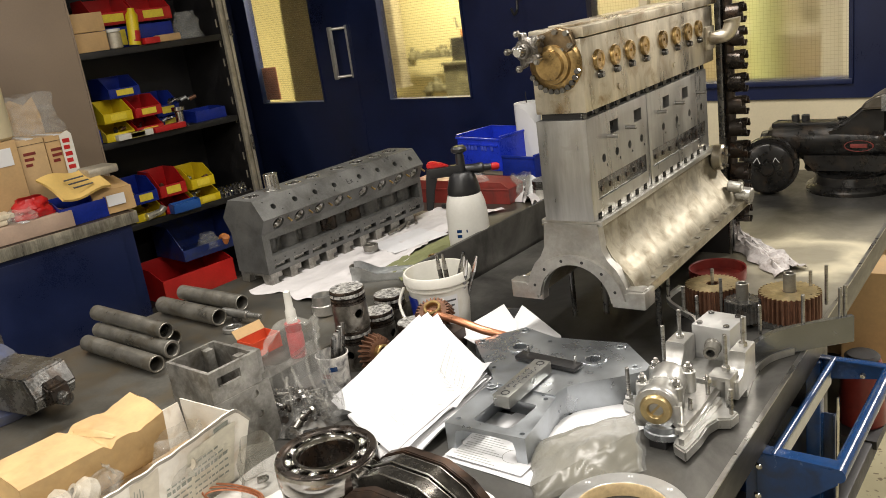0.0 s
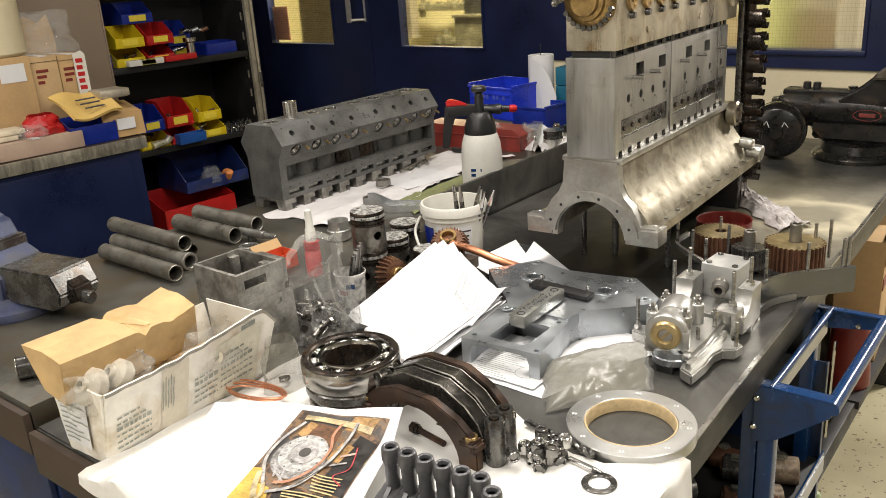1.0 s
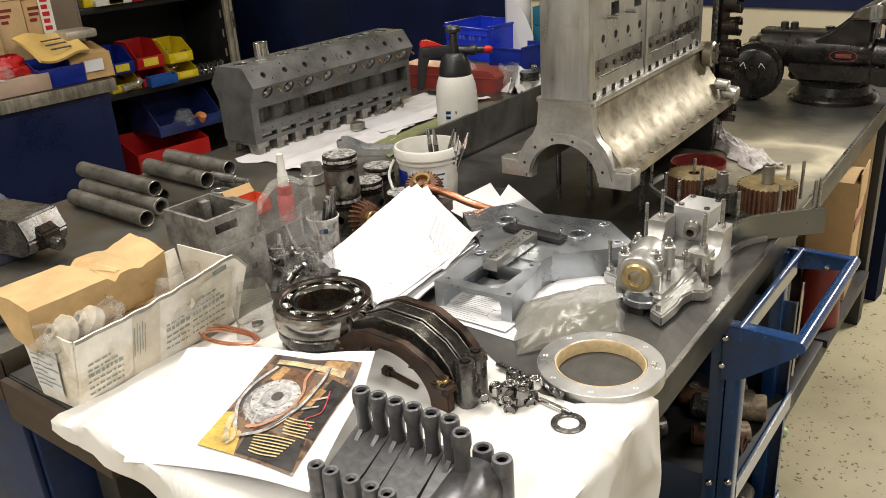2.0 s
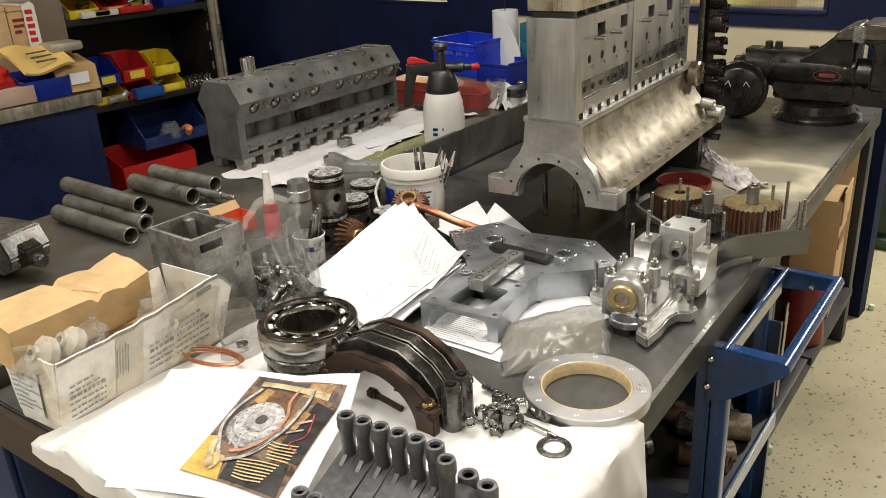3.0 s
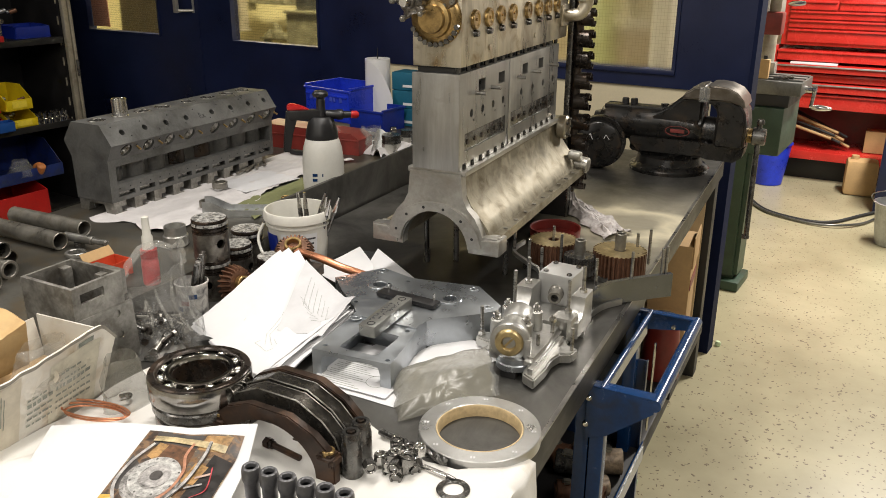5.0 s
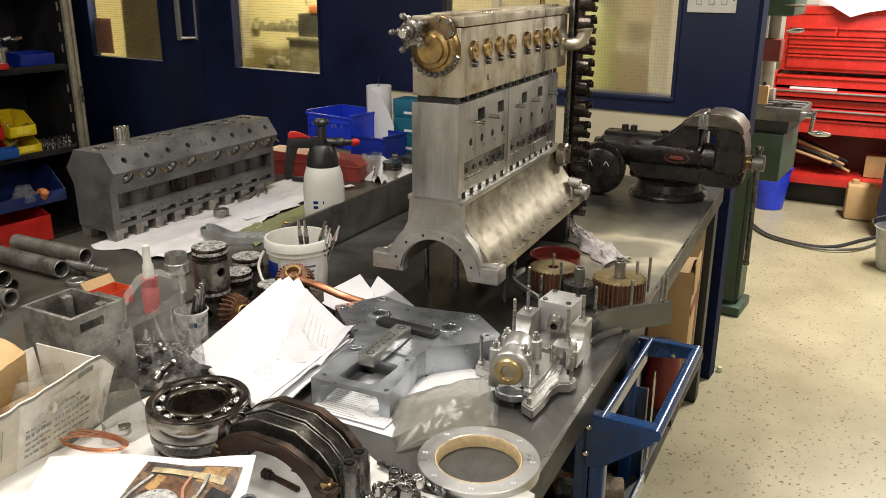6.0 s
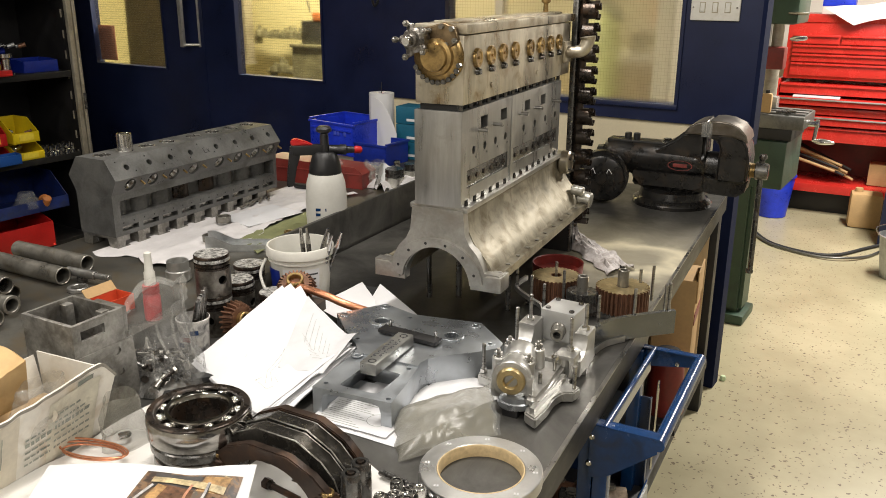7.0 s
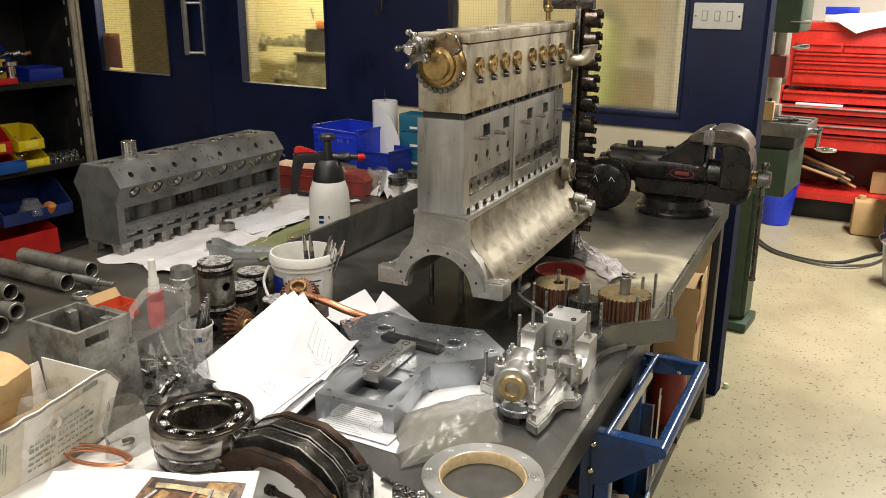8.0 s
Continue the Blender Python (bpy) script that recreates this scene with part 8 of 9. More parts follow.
# ---- row of arched bearing caps ----
def build_caps():
    rows = [(-0.298, 0.446, 0.0070, 0.114, 0.086, 0.080, RUSTIRON), (-0.299, 0.475, 0.0120, 0.112, 0.099, 0.084, CAPSTEEL),
            (-0.302, 0.505, 0.0120, 0.112, 0.100, 0.084, CAPSTEEL), (-0.305, 0.534, 0.0080, 0.116, 0.098, 0.084, RUSTIRON)]
    for i, (u, v, th, ro, h, ri, mt) in enumerate(rows):
        steel = mt is CAPSTEEL
        g = thing("bearing_housing", on_bench(u, v, 0.857, -3), ("dark oily steel" if steel else "rust brown iron") + " arched bearing cap standing on edge", "bearing cap", "row of bearing caps")
        half = [(ro, 0.0), (ro, 0.030), (ro * 0.90, h * 0.58), (ro * 0.70, h * 0.80), (ro * 0.32, h)]
        out = half + [(-x, z) for x, z in half[::-1]]
        inn = [(ri * math.cos(a), 0.003 + (h - 0.024) * math.sin(a)) for a in np.linspace(math.pi, 0, 22)]
        arch = prism(B(), out + [(-ri, 0)] + inn + [(ri, 0)], -th, th, XZ)
        part("arch", soften(arch, 0.0016, 2, 20), mt, g, "", 25)
        if steel:
            for y in (-th, th):
                part("worn_edge", sweep(B(), [(x, y * 0.93, z - 0.0006) for x, z in out[1:-1]], 0.0012, 6, 1), STUD, g, "bright worn edge")
            part("inner_shell", prism(B(), [(x * 0.998, z * 0.998) for x, z in inn] + [(x * 0.96, z * 0.955) for x, z in inn[::-1]], -th * 0.9, th * 0.9, XZ), DARKSTEEL, g)
            for s in (-1, 1):
                post = part("bolt_post", lathe(B(), [(0, 0.0), (0.0150, 0.0), (0.0155, 0.003), (0.0150, 0.050), (0.0140, 0.055), (0.0140, 0.066), (0.0125, 0.069), (0.0075, 0.069), (0.006, 0.062), (0, 0.062)], pose(s * 0.121, 0, 0), 24), DARKSTEEL, g, "turned steel bolt post")
                part("nut", hexnut(B(), pose(s * 0.121, 0, 0.0625, 0, 0, 15), 0.0058, 0.008), OILED, post)
        else:
            for s in (-1, 1):
                lug = part("lug", soften(box(B(), s * 0.100 - 0.016, s * 0.100 + 0.016, -th - 0.008, th + 0.008, 0.026, 0.046), 0.006, 3), mt, g)
                part("bush", tube(B(), (s * 0.100, 0, 0.040), (s * 0.100, 0, 0.051), 0.0095, 0.0058, 18), BRONZE, lug, "small bronze bush")
            for x in (-0.05, 0.0, 0.05):
                part("oil_groove", box(B(), x - 0.006, x + 0.006, -th - 0.0006, -th + 0.001, h - 0.020 - abs(x) * 0.28, h - 0.018 - abs(x) * 0.28), OILED, g)
    g = thing("hex_bolt", on_bench(-0.331, 0.470, 0.864, -10), "rusty brown bolt lying on the cloth under the caps", "bolt")
    part("shank", cyl(B(), (0.01, 0, 0), (0.072, 0, 0), 0.0048, seg=10, bev=0.0008), RUSTIRON, g)
    part("head", hexnut(B(), pose(0, 0, 0, 0, 90, 0), 0.0085, 0.010), RUSTIRON, g)
    part("collar", cyl(B(), (0.0095, 0, 0), (0.016, 0, 0), 0.0065, seg=12), OILED, g)


build_caps()


# ---- ball bearing ----
def build_bearing():
    g = thing("ball_bearing", on_bench(-0.460, 0.482, 0.857), "large oily steel ball bearing on a second ring", "bearing")
    # real bands and grooves; dark and bright materials alternate to paint in mirrored contrast
    part("lower_ring", lathe(B(), [(0.05, 0), (0.070, 0), (0.0725, 0.004), (0.0725, 0.022), (0.071, 0.025), (0.068, 0.026), (0.068, 0.031), (0.05, 0.031)], None, 56, True), BEARINGSTEEL, g)
    part("groove_ring", tube(B(), (0, 0, 0.0312), (0, 0, 0.0372), 0.0695, 0.052, 56), OILED, g)
    part("spacer", lathe(B(), [(0.055, 0.0374), (0.0745, 0.0374), (0.0755, 0.039), (0.0755, 0.050), (0.0735, 0.052), (0.0735, 0.056), (0.055, 0.056)], None, 56, True), DARKSTEEL, g)
    part("outer_race", lathe(B(), [(0.062, 0.0562), (0.0765, 0.0562), (0.0785, 0.059), (0.0785, 0.088), (0.0770, 0.0905), (0.062, 0.0905)], None, 72, True), POLISHED, g, "polished steel outer race")
    part("race_face", lathe(B(), [(0.0625, 0.0907), (0.0768, 0.0907), (0.0768, 0.0925), (0.0755, 0.094), (0.0672, 0.094), (0.0655, 0.0915)], None, 64, True), OILED, g)
    part("inner_race", lathe(B(), [(0.0425, 0.056), (0.050, 0.056), (0.0525, 0.07), (0.0525, 0.090), (0.0508, 0.0935), (0.0450, 0.0935), (0.0425, 0.090)], None, 64, True), POLISHED, g)
    part("bore", lathe(B(), [(0.0418, 0.03), (0.0424, 0.03), (0.0424, 0.086), (0.0418, 0.086)], None, 48, True), OILED, g)
    part("cage", tube(B(), (0, 0, 0.066), (0, 0, 0.080), 0.0615, 0.0545, 48), OILED, g)
    ball = bmesh.new()
    bmesh.ops.create_uvsphere(ball, u_segments=16, v_segments=10, radius=0.0088)
    first = part("ball", ball, BRIGHT, g)
    for i in range(11):
        o = first if i == 0 else new("ball", first.data)
        o.parent = g
        o.matrix_basis = Matrix.Translation((0.0582 * math.cos(i * 0.5712), 0.0582 * math.sin(i * 0.5712), 0.0835))


build_bearing()
random.seed(14)
for i in range(24):
    a, r = random.uniform(0, 6.28), random.uniform(0, 1)
    lay = 1 if i > 15 else 0
    nut = single("hex_nut", tube(hexnut(B(), pose(0, 0, 0), 0.0098, 0.013), (0, 0, 0.013), (0, 0, 0.0155), 0.0085, 0.0055, 14), BEARINGSTEEL if i % 4 else BRIGHT, on_bench(-0.128 + 0.036 * r * math.cos(a), 0.500 + 0.045 * r * math.sin(a), 0.863 + 0.014 * lay, random.uniform(0, 60), random.choice([0, 0, 90]), random.uniform(-8, 8)), "small dark steel nut in a pile on the cloth", "nut", "pile of nuts")
g = thing("twist_drill", BENCH, "long dark twist drill lying on the cloth", "drill")
a, b = Vector((-0.190, 0.566, 0.868)), Vector((-0.066, 0.540, 0.868))
part("shank", cyl(B(), a, a.lerp(b, 0.35), 0.0055, seg=12), DARKSTEEL, g)
fl = B()
for ph in (0, math.pi):
    pts = [a.lerp(b, 0.35 + 0.65 * k / 24) + 0.0032 * Vector((0, math.cos(ph + k * 0.75), math.sin(ph + k * 0.75))) for k in range(25)]
    sweep(fl, pts, 0.0034, 8, 1)
part("flutes", fl, DARKSTEEL, g)
g = thing("scriber_pin", BENCH, "slim steel punch with pointed ends on the cloth", "punch")
a, b = Vector((-0.108, 0.524, 0.862)), Vector((-0.040, 0.515, 0.862))
part("grip", cyl(B(), a.lerp(b, 0.22), a.lerp(b, 0.82), 0.0045, seg=12, bev=0.001), BRIGHT, g)
part("tip", cyl(B(), a.lerp(b, 0.22), a, 0.003, 0.0006, 10), DARKSTEEL, g)
part("tail", cyl(B(), a.lerp(b, 0.82), b, 0.0045, 0.003, 10), DARKSTEEL, g)
g = thing("washer", on_bench(-0.034, 0.497, 0.858), "flat grey steel washer on the cloth", "washer")
part("ring", tube(B(), (0, 0, 0), (0, 0, 0.004), 0.0235, 0.0145, 32), DARKSTEEL, g)


# ---- printed carton with parts ----
def build_carton():
    m = on_bench(-0.705, 0.310, 0.851, 2.5)
    g = thing("carton", m, "worn white printed carton, open, holding bagged parts", "carton")
    xr, xl, y0, y1, h, t = 0.034, -0.062, -0.147, 0.150, 0.124, 0.003

    def flank(s, q, off=0.0):
        y = y0 + (y1 - y0 + 0.012) * s
        top = h + 0.022 * s * s + 0.0016 * noise.noise(Vector((s * 14, 1, 2))) - (0.030 * (s - 0.94) / 0.06 if s > 0.94 else 0)
        crease = 0.0016 * noise.noise(Vector((s * 7, q * 6, 4))) + 0.0010 * noise.noise(Vector((s * 21, q * 13, 8)))
        return Vector((xr + 0.031 * q + off + crease + 0.004 * math.sin(3 * s) * q + 0.012 * max(0, s - 0.86) / 0.14 * q, y + 0.006 * q * s, top * q))

    def end(s, q, off=0.0):
        a, b = Vector((xl - 0.013 * q, y0, h * q)), flank(0, q)
        p = a.lerp(b, s)
        return Vector((p.x, p.y - 0.004 * q - off + 0.0018 * noise.noise(Vector((s * 5, q * 4, 7))), p.z + 0.002 * q * noise.noise(Vector((s * 6, 1, 1)))))

    part("long_side", sheet(B(), lambda s, q: flank(s, q), 56, 16, t), WHITECARD, g)
    part("torn_rim", sheet(B(), lambda s, q: flank(s, 0.955 + 0.045 * q, 0.0042 + 0.0006 * math.sin(40 * s)), 60, 2), mat("torn_grey_card", (0.30, 0.28, 0.24), 0.9, var=0.3, scale=40, bump=0.3), g, "torn grey card edge")
    part("end", sheet(B(), lambda s, q: end(s, q), 14, 12, t), WHITECARD, g)
    part("end", sheet(B(), lambda s, q: Vector((xl - 0.013 * q + (xr - xl + 0.040 * q) * s, y1 + 0.004 * q, (h + 0.008) * q)), 8, 6, t), PWHITE, g)
    part("long_side", sheet(B(), lambda s, q: Vector((xl - 0.022 * q, y0 + (y1 - y0) * s, h * q)), 12, 6, t), WHITECARD, g)
    part("base", box(B(), xl, xr, y0, y1, 0.0, 0.003), WHITECARD, g)
    part("plain_panel", sheet(B(), lambda s, q: flank(0.30 + 0.16 * s, 0.08 + 0.86 * q, 0.0040), 12, 10), mat("faded_card", (0.60, 0.55, 0.45), 0.8, var=0.12, scale=20), g)
    part("pasted_sheet", sheet(B(), lambda s, q: flank(0.63 + 0.30 * s, 0.05 + 0.80 * q, 0.0041), 16, 10), mat("pasted_paper", (0.64, 0.61, 0.50), 0.75, var=0.14, scale=24, stain=(0.44, 0.41, 0.32), amount=0.4), g, "pasted paper label")
    random.seed(77)
    for s0, q0, width, rows, big in ((0.05, 0.16, 0.19, 6, 3), (0.50, 0.20, 0.15, 5, 3), (0.67, 0.22, 0.22, 6, 3)):
        for i in range(rows):
            q, s = q0 + 0.085 * i, s0
            hgt = 0.050 if i == big else 0.026
            while s < s0 + width * (1.0 if i <= big else 0.7):
                w = random.uniform(0.012, 0.034)
                a, b = s, min(s + w, s0 + width)
                part("print_bar", sheet(B(), lambda x, r: flank(a + (b - a) * x, q + hgt * r + 0.05 * (a - s0), 0.0048), 3, 1), INKGREEN, g)
                s += w + 0.008
    for i in range(5):
        part("bar_mark", sheet(B(), lambda s, r: flank(0.305 + 0.015 * i + 0.005 * s, 0.36 + 0.05 * (i % 2) + 0.42 * r, 0.0048), 1, 6), INKGREEN, g)
    part("large_mark", sheet(B(), lambda s, r: flank(0.80 + 0.09 * s, 0.86 + 0.06 * r, 0.0048), 6, 1), INKGREEN, g)
    part("end_label", sheet(B(), lambda s, q: end(0.10 + 0.62 * s, 0.16 + 0.66 * q, 0.0042), 10, 8), PAPER, g, "white paper label")
    for i in range(8):
        part("end_print", sheet(B(), lambda s, q: end(0.15 + (0.30 + 0.13 * ((i * 5) % 3)) * s, 0.22 + 0.068 * i + 0.022 * q, 0.0052), 4, 1), INKGREEN, g)
    # brown carton lying in it, crushed and creased
    inner = thing("inner_box", BENCH, "brown crushed cardboard box lying in the carton", "box")

    def skin(s, q):
        """Round the section (s) and along the box (q)."""
        ring = [(-0.792, 1.026), (-0.733, 1.028), (-0.686, 1.020), (-0.690, 0.985), (-0.696, 0.955), (-0.70, 0.95), (-0.752, 0.962), (-0.780, 1.004), (-0.792, 1.026)]
        x = s * 8
        i = min(int(x), 7)
        u, z = (ring[i][k] * (1 - x + i) + ring[i + 1][k] * (x - i) for k in (0, 1))
        v = 0.138 + 0.240 * q - 0.12 * (u + 0.79) * (q - 0.3)
        dent = 0.010 * math.exp(-((q - 0.56 - 0.5 * (u + 0.735)) / 0.030) ** 2) + 0.005 * math.exp(-((q - 0.80) / 0.05) ** 2)
        n = noise.noise(Vector((u * 22, v * 16, z * 22)))
        if z > 0.99:
            z += -dent + 0.0035 * n + 0.006 * max(0, q - 0.9) * 10
        return Vector((u + 0.003 * n, v + 0.003 * noise.noise(Vector((u * 40, q * 3, 2))), z))

    part("body", sheet(B(), skin, 48, 48), KRAFTBOX, inner, "", 60)
    for q in (0.0, 1.0):
        pts = [skin(i / 8, q) for i in range(8)]
        b = B()
        b.faces.new([b.verts.new(p) for p in pts])
        part("end_flap", b, KRAFTBOX, inner)
    part("tape", sheet(B(), lambda s, q: skin(0.02 + 0.21 * s, 0.52 + 0.035 * q + 0.10 * s) + Vector((0, 0, 0.0012)), 14, 3), mat("brown_tape", (0.56, 0.39, 0.19), 0.3, var=0.1), inner, "clear brown tape")
    for k, (u, v, r, rx, ry) in enumerate(((-0.685, 0.186, 0.028, 55, 10), (-0.678, 0.228, 0.024, 45, -25), (-0.672, 0.385, 0.015, 70, 30))):
        pn = thing("plastic_bush", on_bench(u, v, 0.962 if k < 2 else 0.935, 20 * k, rx, ry), "off white round plastic bush in a clear bag", "bush", "bushes in the carton")
        part("bush", lathe(B(), [(0.006, 0.0), (r * 0.8, 0.0), (r, 0.006), (r, 0.02), (r * 0.7, 0.026), (0.012, 0.027), (0.012, 0.034), (0.006, 0.034)], None, 28, True), BUSHCREAM, pn)
    crumpled_bag(on_bench(-0.680, 0.205, 0.940), 0.032, 0.072, 0.060, FILMSHEEN, "clear bag with white round parts in the carton", 7.0, 0.75)
    crumpled_bag(on_bench(-0.668, 0.375, 0.925), 0.026, 0.060, 0.070, FILMSHEEN, "clear polythene bag of small parts in the carton", 9.0, 0.6)
    single("packing_block", box(B(), -0.052, 0.030, -0.135, 0.135, 0.0035, 0.070, 0.004), CARDBOARD, m, "cardboard packing in the bottom of the carton", "packing")


build_carton()
single("copper_wire", sweep(B(), [(-0.612 + 0.048 * math.cos(a) * (1 + 0.02 * a), 0.405 + 0.022 * math.sin(a) + 0.01 * math.cos(a), 0.868 + 0.0007 * a) for a in np.linspace(0, 15, 40)], 0.0017, 6, 2), COPPER, BENCH, "coil of thin copper wire on the cloth", "wire")
crumpled_bag(on_bench(-0.610, 0.466, 0.8585), 0.036, 0.038, 0.085, FILMGREY, "small clear polythene bag with a dark part", 12.0, 0.6)
g = thing("dark_clip", on_bench(-0.614, 0.466, 0.8595), "small dark steel clip inside a clear bag", "clip")
part("clip", sweep(B(), [(-0.012, 0, 0.006), (0.0, 0.010, 0.008), (0.012, 0.0, 0.011), (0.002, -0.010, 0.009)], 0.003, 8), DARKSTEEL, g)
single("paper_scrap", sheet(B(), lambda s, t: Vector((-0.545 + 0.055 * s, 0.565 + 0.07 * t, 0.8535 + 0.018 * abs(noise.noise(Vector((s * 4, t * 4, 5)))))), 10, 10, 0.0006), TISSUE, BENCH, "crumpled scrap of white paper", "paper")
g = thing("gasket_ring", on_bench(-0.60, 0.655, BT + 0.001), "flat black rubber ring lying under the drawings", "ring")
part("ring", tube(B(), (0, 0, 0), (0, 0, 0.012), 0.085, 0.062, 40), RUBBER, g)
g = thing("pipe_clip", on_bench(-0.990, 0.225, LB, 62), "short dark steel sleeve with a bright rim lying beside the carton", "sleeve")
part("sleeve", tube(B(), (-0.022, 0, 0.0205), (0.024, 0, 0.0205), 0.020, 0.017, 26), DARKSTEEL, g)
part("rim", tube(B(), (-0.0245, 0, 0.0205), (-0.0218, 0, 0.0205), 0.0203, 0.0178, 26), BRIGHT, g)
part("ear", box(B(), 0.0, 0.03, -0.012, 0.012, 0.0005, 0.006, 0.001), OILED, g)


# ---- alloy gear case with studs ----
def stud(g, u, v, z0, z1, nut=True):
    s = part("stud", cyl(B(), (u, v, z0), (u, v, z1), 0.0036, seg=10, bev=0.0008), STUD, g)
    if nut:
        part("nut", hexnut(B(), pose(u, v, z0 + 0.001), 0.0075, 0.007), BRIGHT, s)


def wall_line(pts, z0, z1, th, n=8):
    """An upright plate along a smooth line in plan."""
    pts = [Vector(p) for p in pts]
    line = []
    for i in range(len(pts) - 1):
        p, q, r, s = pts[max(i - 1, 0)], pts[i], pts[i + 1], pts[min(i + 2, len(pts) - 1)]
        for k in range(n):
            t = k / n
            line.append(0.5 * (2 * q + (r - p) * t + (2 * p - 5 * q + 4 * r - s) * t * t + (3 * q - p - 3 * r + s) * t ** 3))
    line.append(pts[-1])
    lo, hi = [], []
    for i, p in enumerate(line):
        d = (line[min(i + 1, len(line) - 1)] - line[max(i - 1, 0)]).normalized()
        s = Vector((-d.y, d.x)) * th / 2
        lo.append(tuple(p + s))
        hi.append(tuple(p - s))
    return prism(B(), lo + hi[::-1], z0, z1)


def build_gear_case():
    g = thing("gear_case", BENCH, "cast alloy gear case with brass bush and tall studs", "gear case")
    AX = 12
    FR = lambda u, v, z: Matrix.Translation((u, v, z)) @ pose(0, 0, 0, 90, 0, AX)
    zb = 0.873
    outline = [(-0.063, 0.826), (-0.037, 0.811), (-0.033, 0.86), (-0.035, 0.90), (-0.028, 0.925), (-0.010, 0.934), (-0.006, 0.960), (-0.030, 0.968), (-0.040, 0.99), (-0.038, 1.09), (-0.155, 1.10), (-0.168, 0.96), (-0.196, 0.946), (-0.194, 0.922), (-0.160, 0.912), (-0.13, 0.900), (-0.075, 0.885)]
    base = prism(B(), outline, 0.853, zb)
    bmesh.ops.bevel(base, geom=base.edges[:], offset=0.003, segments=2, affect="EDGES")
    part("base", base, RAWALU, g, "", 30)
    # front boss, brass bush and split face plate
    c = (-0.098, 0.850, 0.914)
    part("boss", lathe(B(), [(0.0, -0.06), (0.026, -0.06), (0.028, -0.03), (0.031, -0.018), (0.0355, -0.012), (0.0355, -0.001), (0.034, 0.001), (0.0, 0.001)], FR(*c), 44), RAWALU, g)
    part("bush", lathe(B(), [(0.0118, -0.03), (0.0118, 0.006), (0.0135, 0.0085), (0.0225, 0.0085), (0.0245, 0.006), (0.0255, 0.003), (0.0255, 0.0), (0.018, -0.03)], FR(*c), 44, True), BRASS, g, "turned brass bush with a dark bore")
    # near-black plug that paints the dark inside of the bore
    part("bush_bore_plug", lathe(B(), [(0, -0.022), (0.0117, -0.022), (0.0117, -0.03), (0, -0.03)], FR(*c), 24), RUBBER, g)
    part("bush_key", box(B(), -0.002, 0.002, -0.011, 0.011, -0.022, 0.002, 0.0005, FR(*c) @ pose(0, 0, 0, 0, 0, -40)), BRASS, g)
    fm = Matrix.Translation((c[0], c[1], 0)) @ pose(0, 0, 0, 0, 0, AX)
    part("face_plate", box(B(), -0.036, 0.030, 0.003, 0.018, 0.878, 0.908, 0.002, fm), RAWALU, g)
    part("face_tab", box(B(), 0.026, 0.038, -0.002, 0.014, 0.880, 0.922, 0.0015, fm), RAWALU, g)
    part("web", box(B(), -0.026, 0.026, 0.015, 0.12, 0.868, 0.905, 0.006, fm), RAWALU, g)
    part("spigot", lathe(B(), [(0, 0), (0.031, 0), (0.033, 0.002), (0.033, 0.012), (0.031, 0.014), (0.031, 0.024), (0, 0.024)], Matrix.Translation((c[0] + 0.004, c[1] + 0.018, 0.862)), 36), PLATE, g)
    part("stand_block", box(B(), c[0] - 0.010, c[0] + 0.018, c[1] - 0.012, c[1] + 0.03, 0.85, 0.863, 0.001), BLACKPAINT, g)
    flank = prism(B(), [(-0.098, 0.872), (-0.062, 0.842), (-0.046, 0.846), (-0.044, 0.915), (-0.050, 1.0), (-0.10, 1.0)], 0.870, 0.893)
    part("flank", soften(flank, 0.007), RAWALU, g, "", 50)
    part("rib", wall_line([(-0.049, 0.826), (-0.047, 0.90), (-0.045, 0.975)], 0.870, 0.884, 0.009), RAWALU, g)
    # bearing cap on four pillars
    part("bearing_cap", lathe(B(), [(0.0, -0.115), (0.027, -0.115), (0.030, -0.110), (0.030, -0.062), (0.028, -0.058), (0, -0.058)], FR(*c), 40), RAWALU, g)
    for u, v in ((-0.143, 0.900), (-0.146, 0.960), (-0.091, 0.965), (-0.088, 0.905)):
        p = part("pillar", cyl(B(), (u, v, zb - 0.001), (u, v, 0.930), 0.0125, 0.0115, 20, 0.002), RAWALU, g)
        part("washer", tube(B(), (u, v, 0.930), (u, v, 0.9315), 0.0088, 0.004, 18), BRIGHT, p)
        part("nut", hexnut(B(), pose(u, v, 0.9315, 0, 0, 20), 0.0072, 0.007), BRIGHT, p)
        part("stud_end", cyl(B(), (u, v, 0.938), (u, v, 0.945), 0.0038, seg=10, bev=0.0008), STUD, p)
    # side walls scooped for a cross shaft
    for u0, u1 in ((-0.166, -0.132), (-0.052, -0.024)):
        w = cut(box(B(), u0, u1, 1.008, 1.10, 0.865, 0.936, 0.004), cyl(B(), (u0 - 0.05, 1.012, 0.934), (u1 + 0.05, 1.012, 0.934), 0.036, seg=40))
        part("side_wall", w, RAWALU, g, "", 30)
    part("floor_web", box(B(), -0.134, -0.050, 1.02, 1.10, 0.868, 0.888, 0.004), RAWALU, g)
    post = cut(box(B(), -0.070, -0.030, 0.990, 1.030, 0.868, 0.912, 0.004), cyl(B(), (-0.050, 0.984, 0.87), (-0.050, 0.984, 0.905), 0.012, seg=20))
    part("post", post, RAWALU, g, "", 30)
    # cube with a threaded fitting
    cm = Matrix.Translation((-0.101, 1.137, 0)) @ pose(0, 0, 0, 0, 0, -4)
    cube = cut(box(B(), -0.036, 0.036, -0.036, 0.036, 0.872, 0.950, 0.0018, cm), cyl(B(), (-0.101, 1.08, 0.912), (-0.101, 1.13, 0.912), 0.014, seg=20))
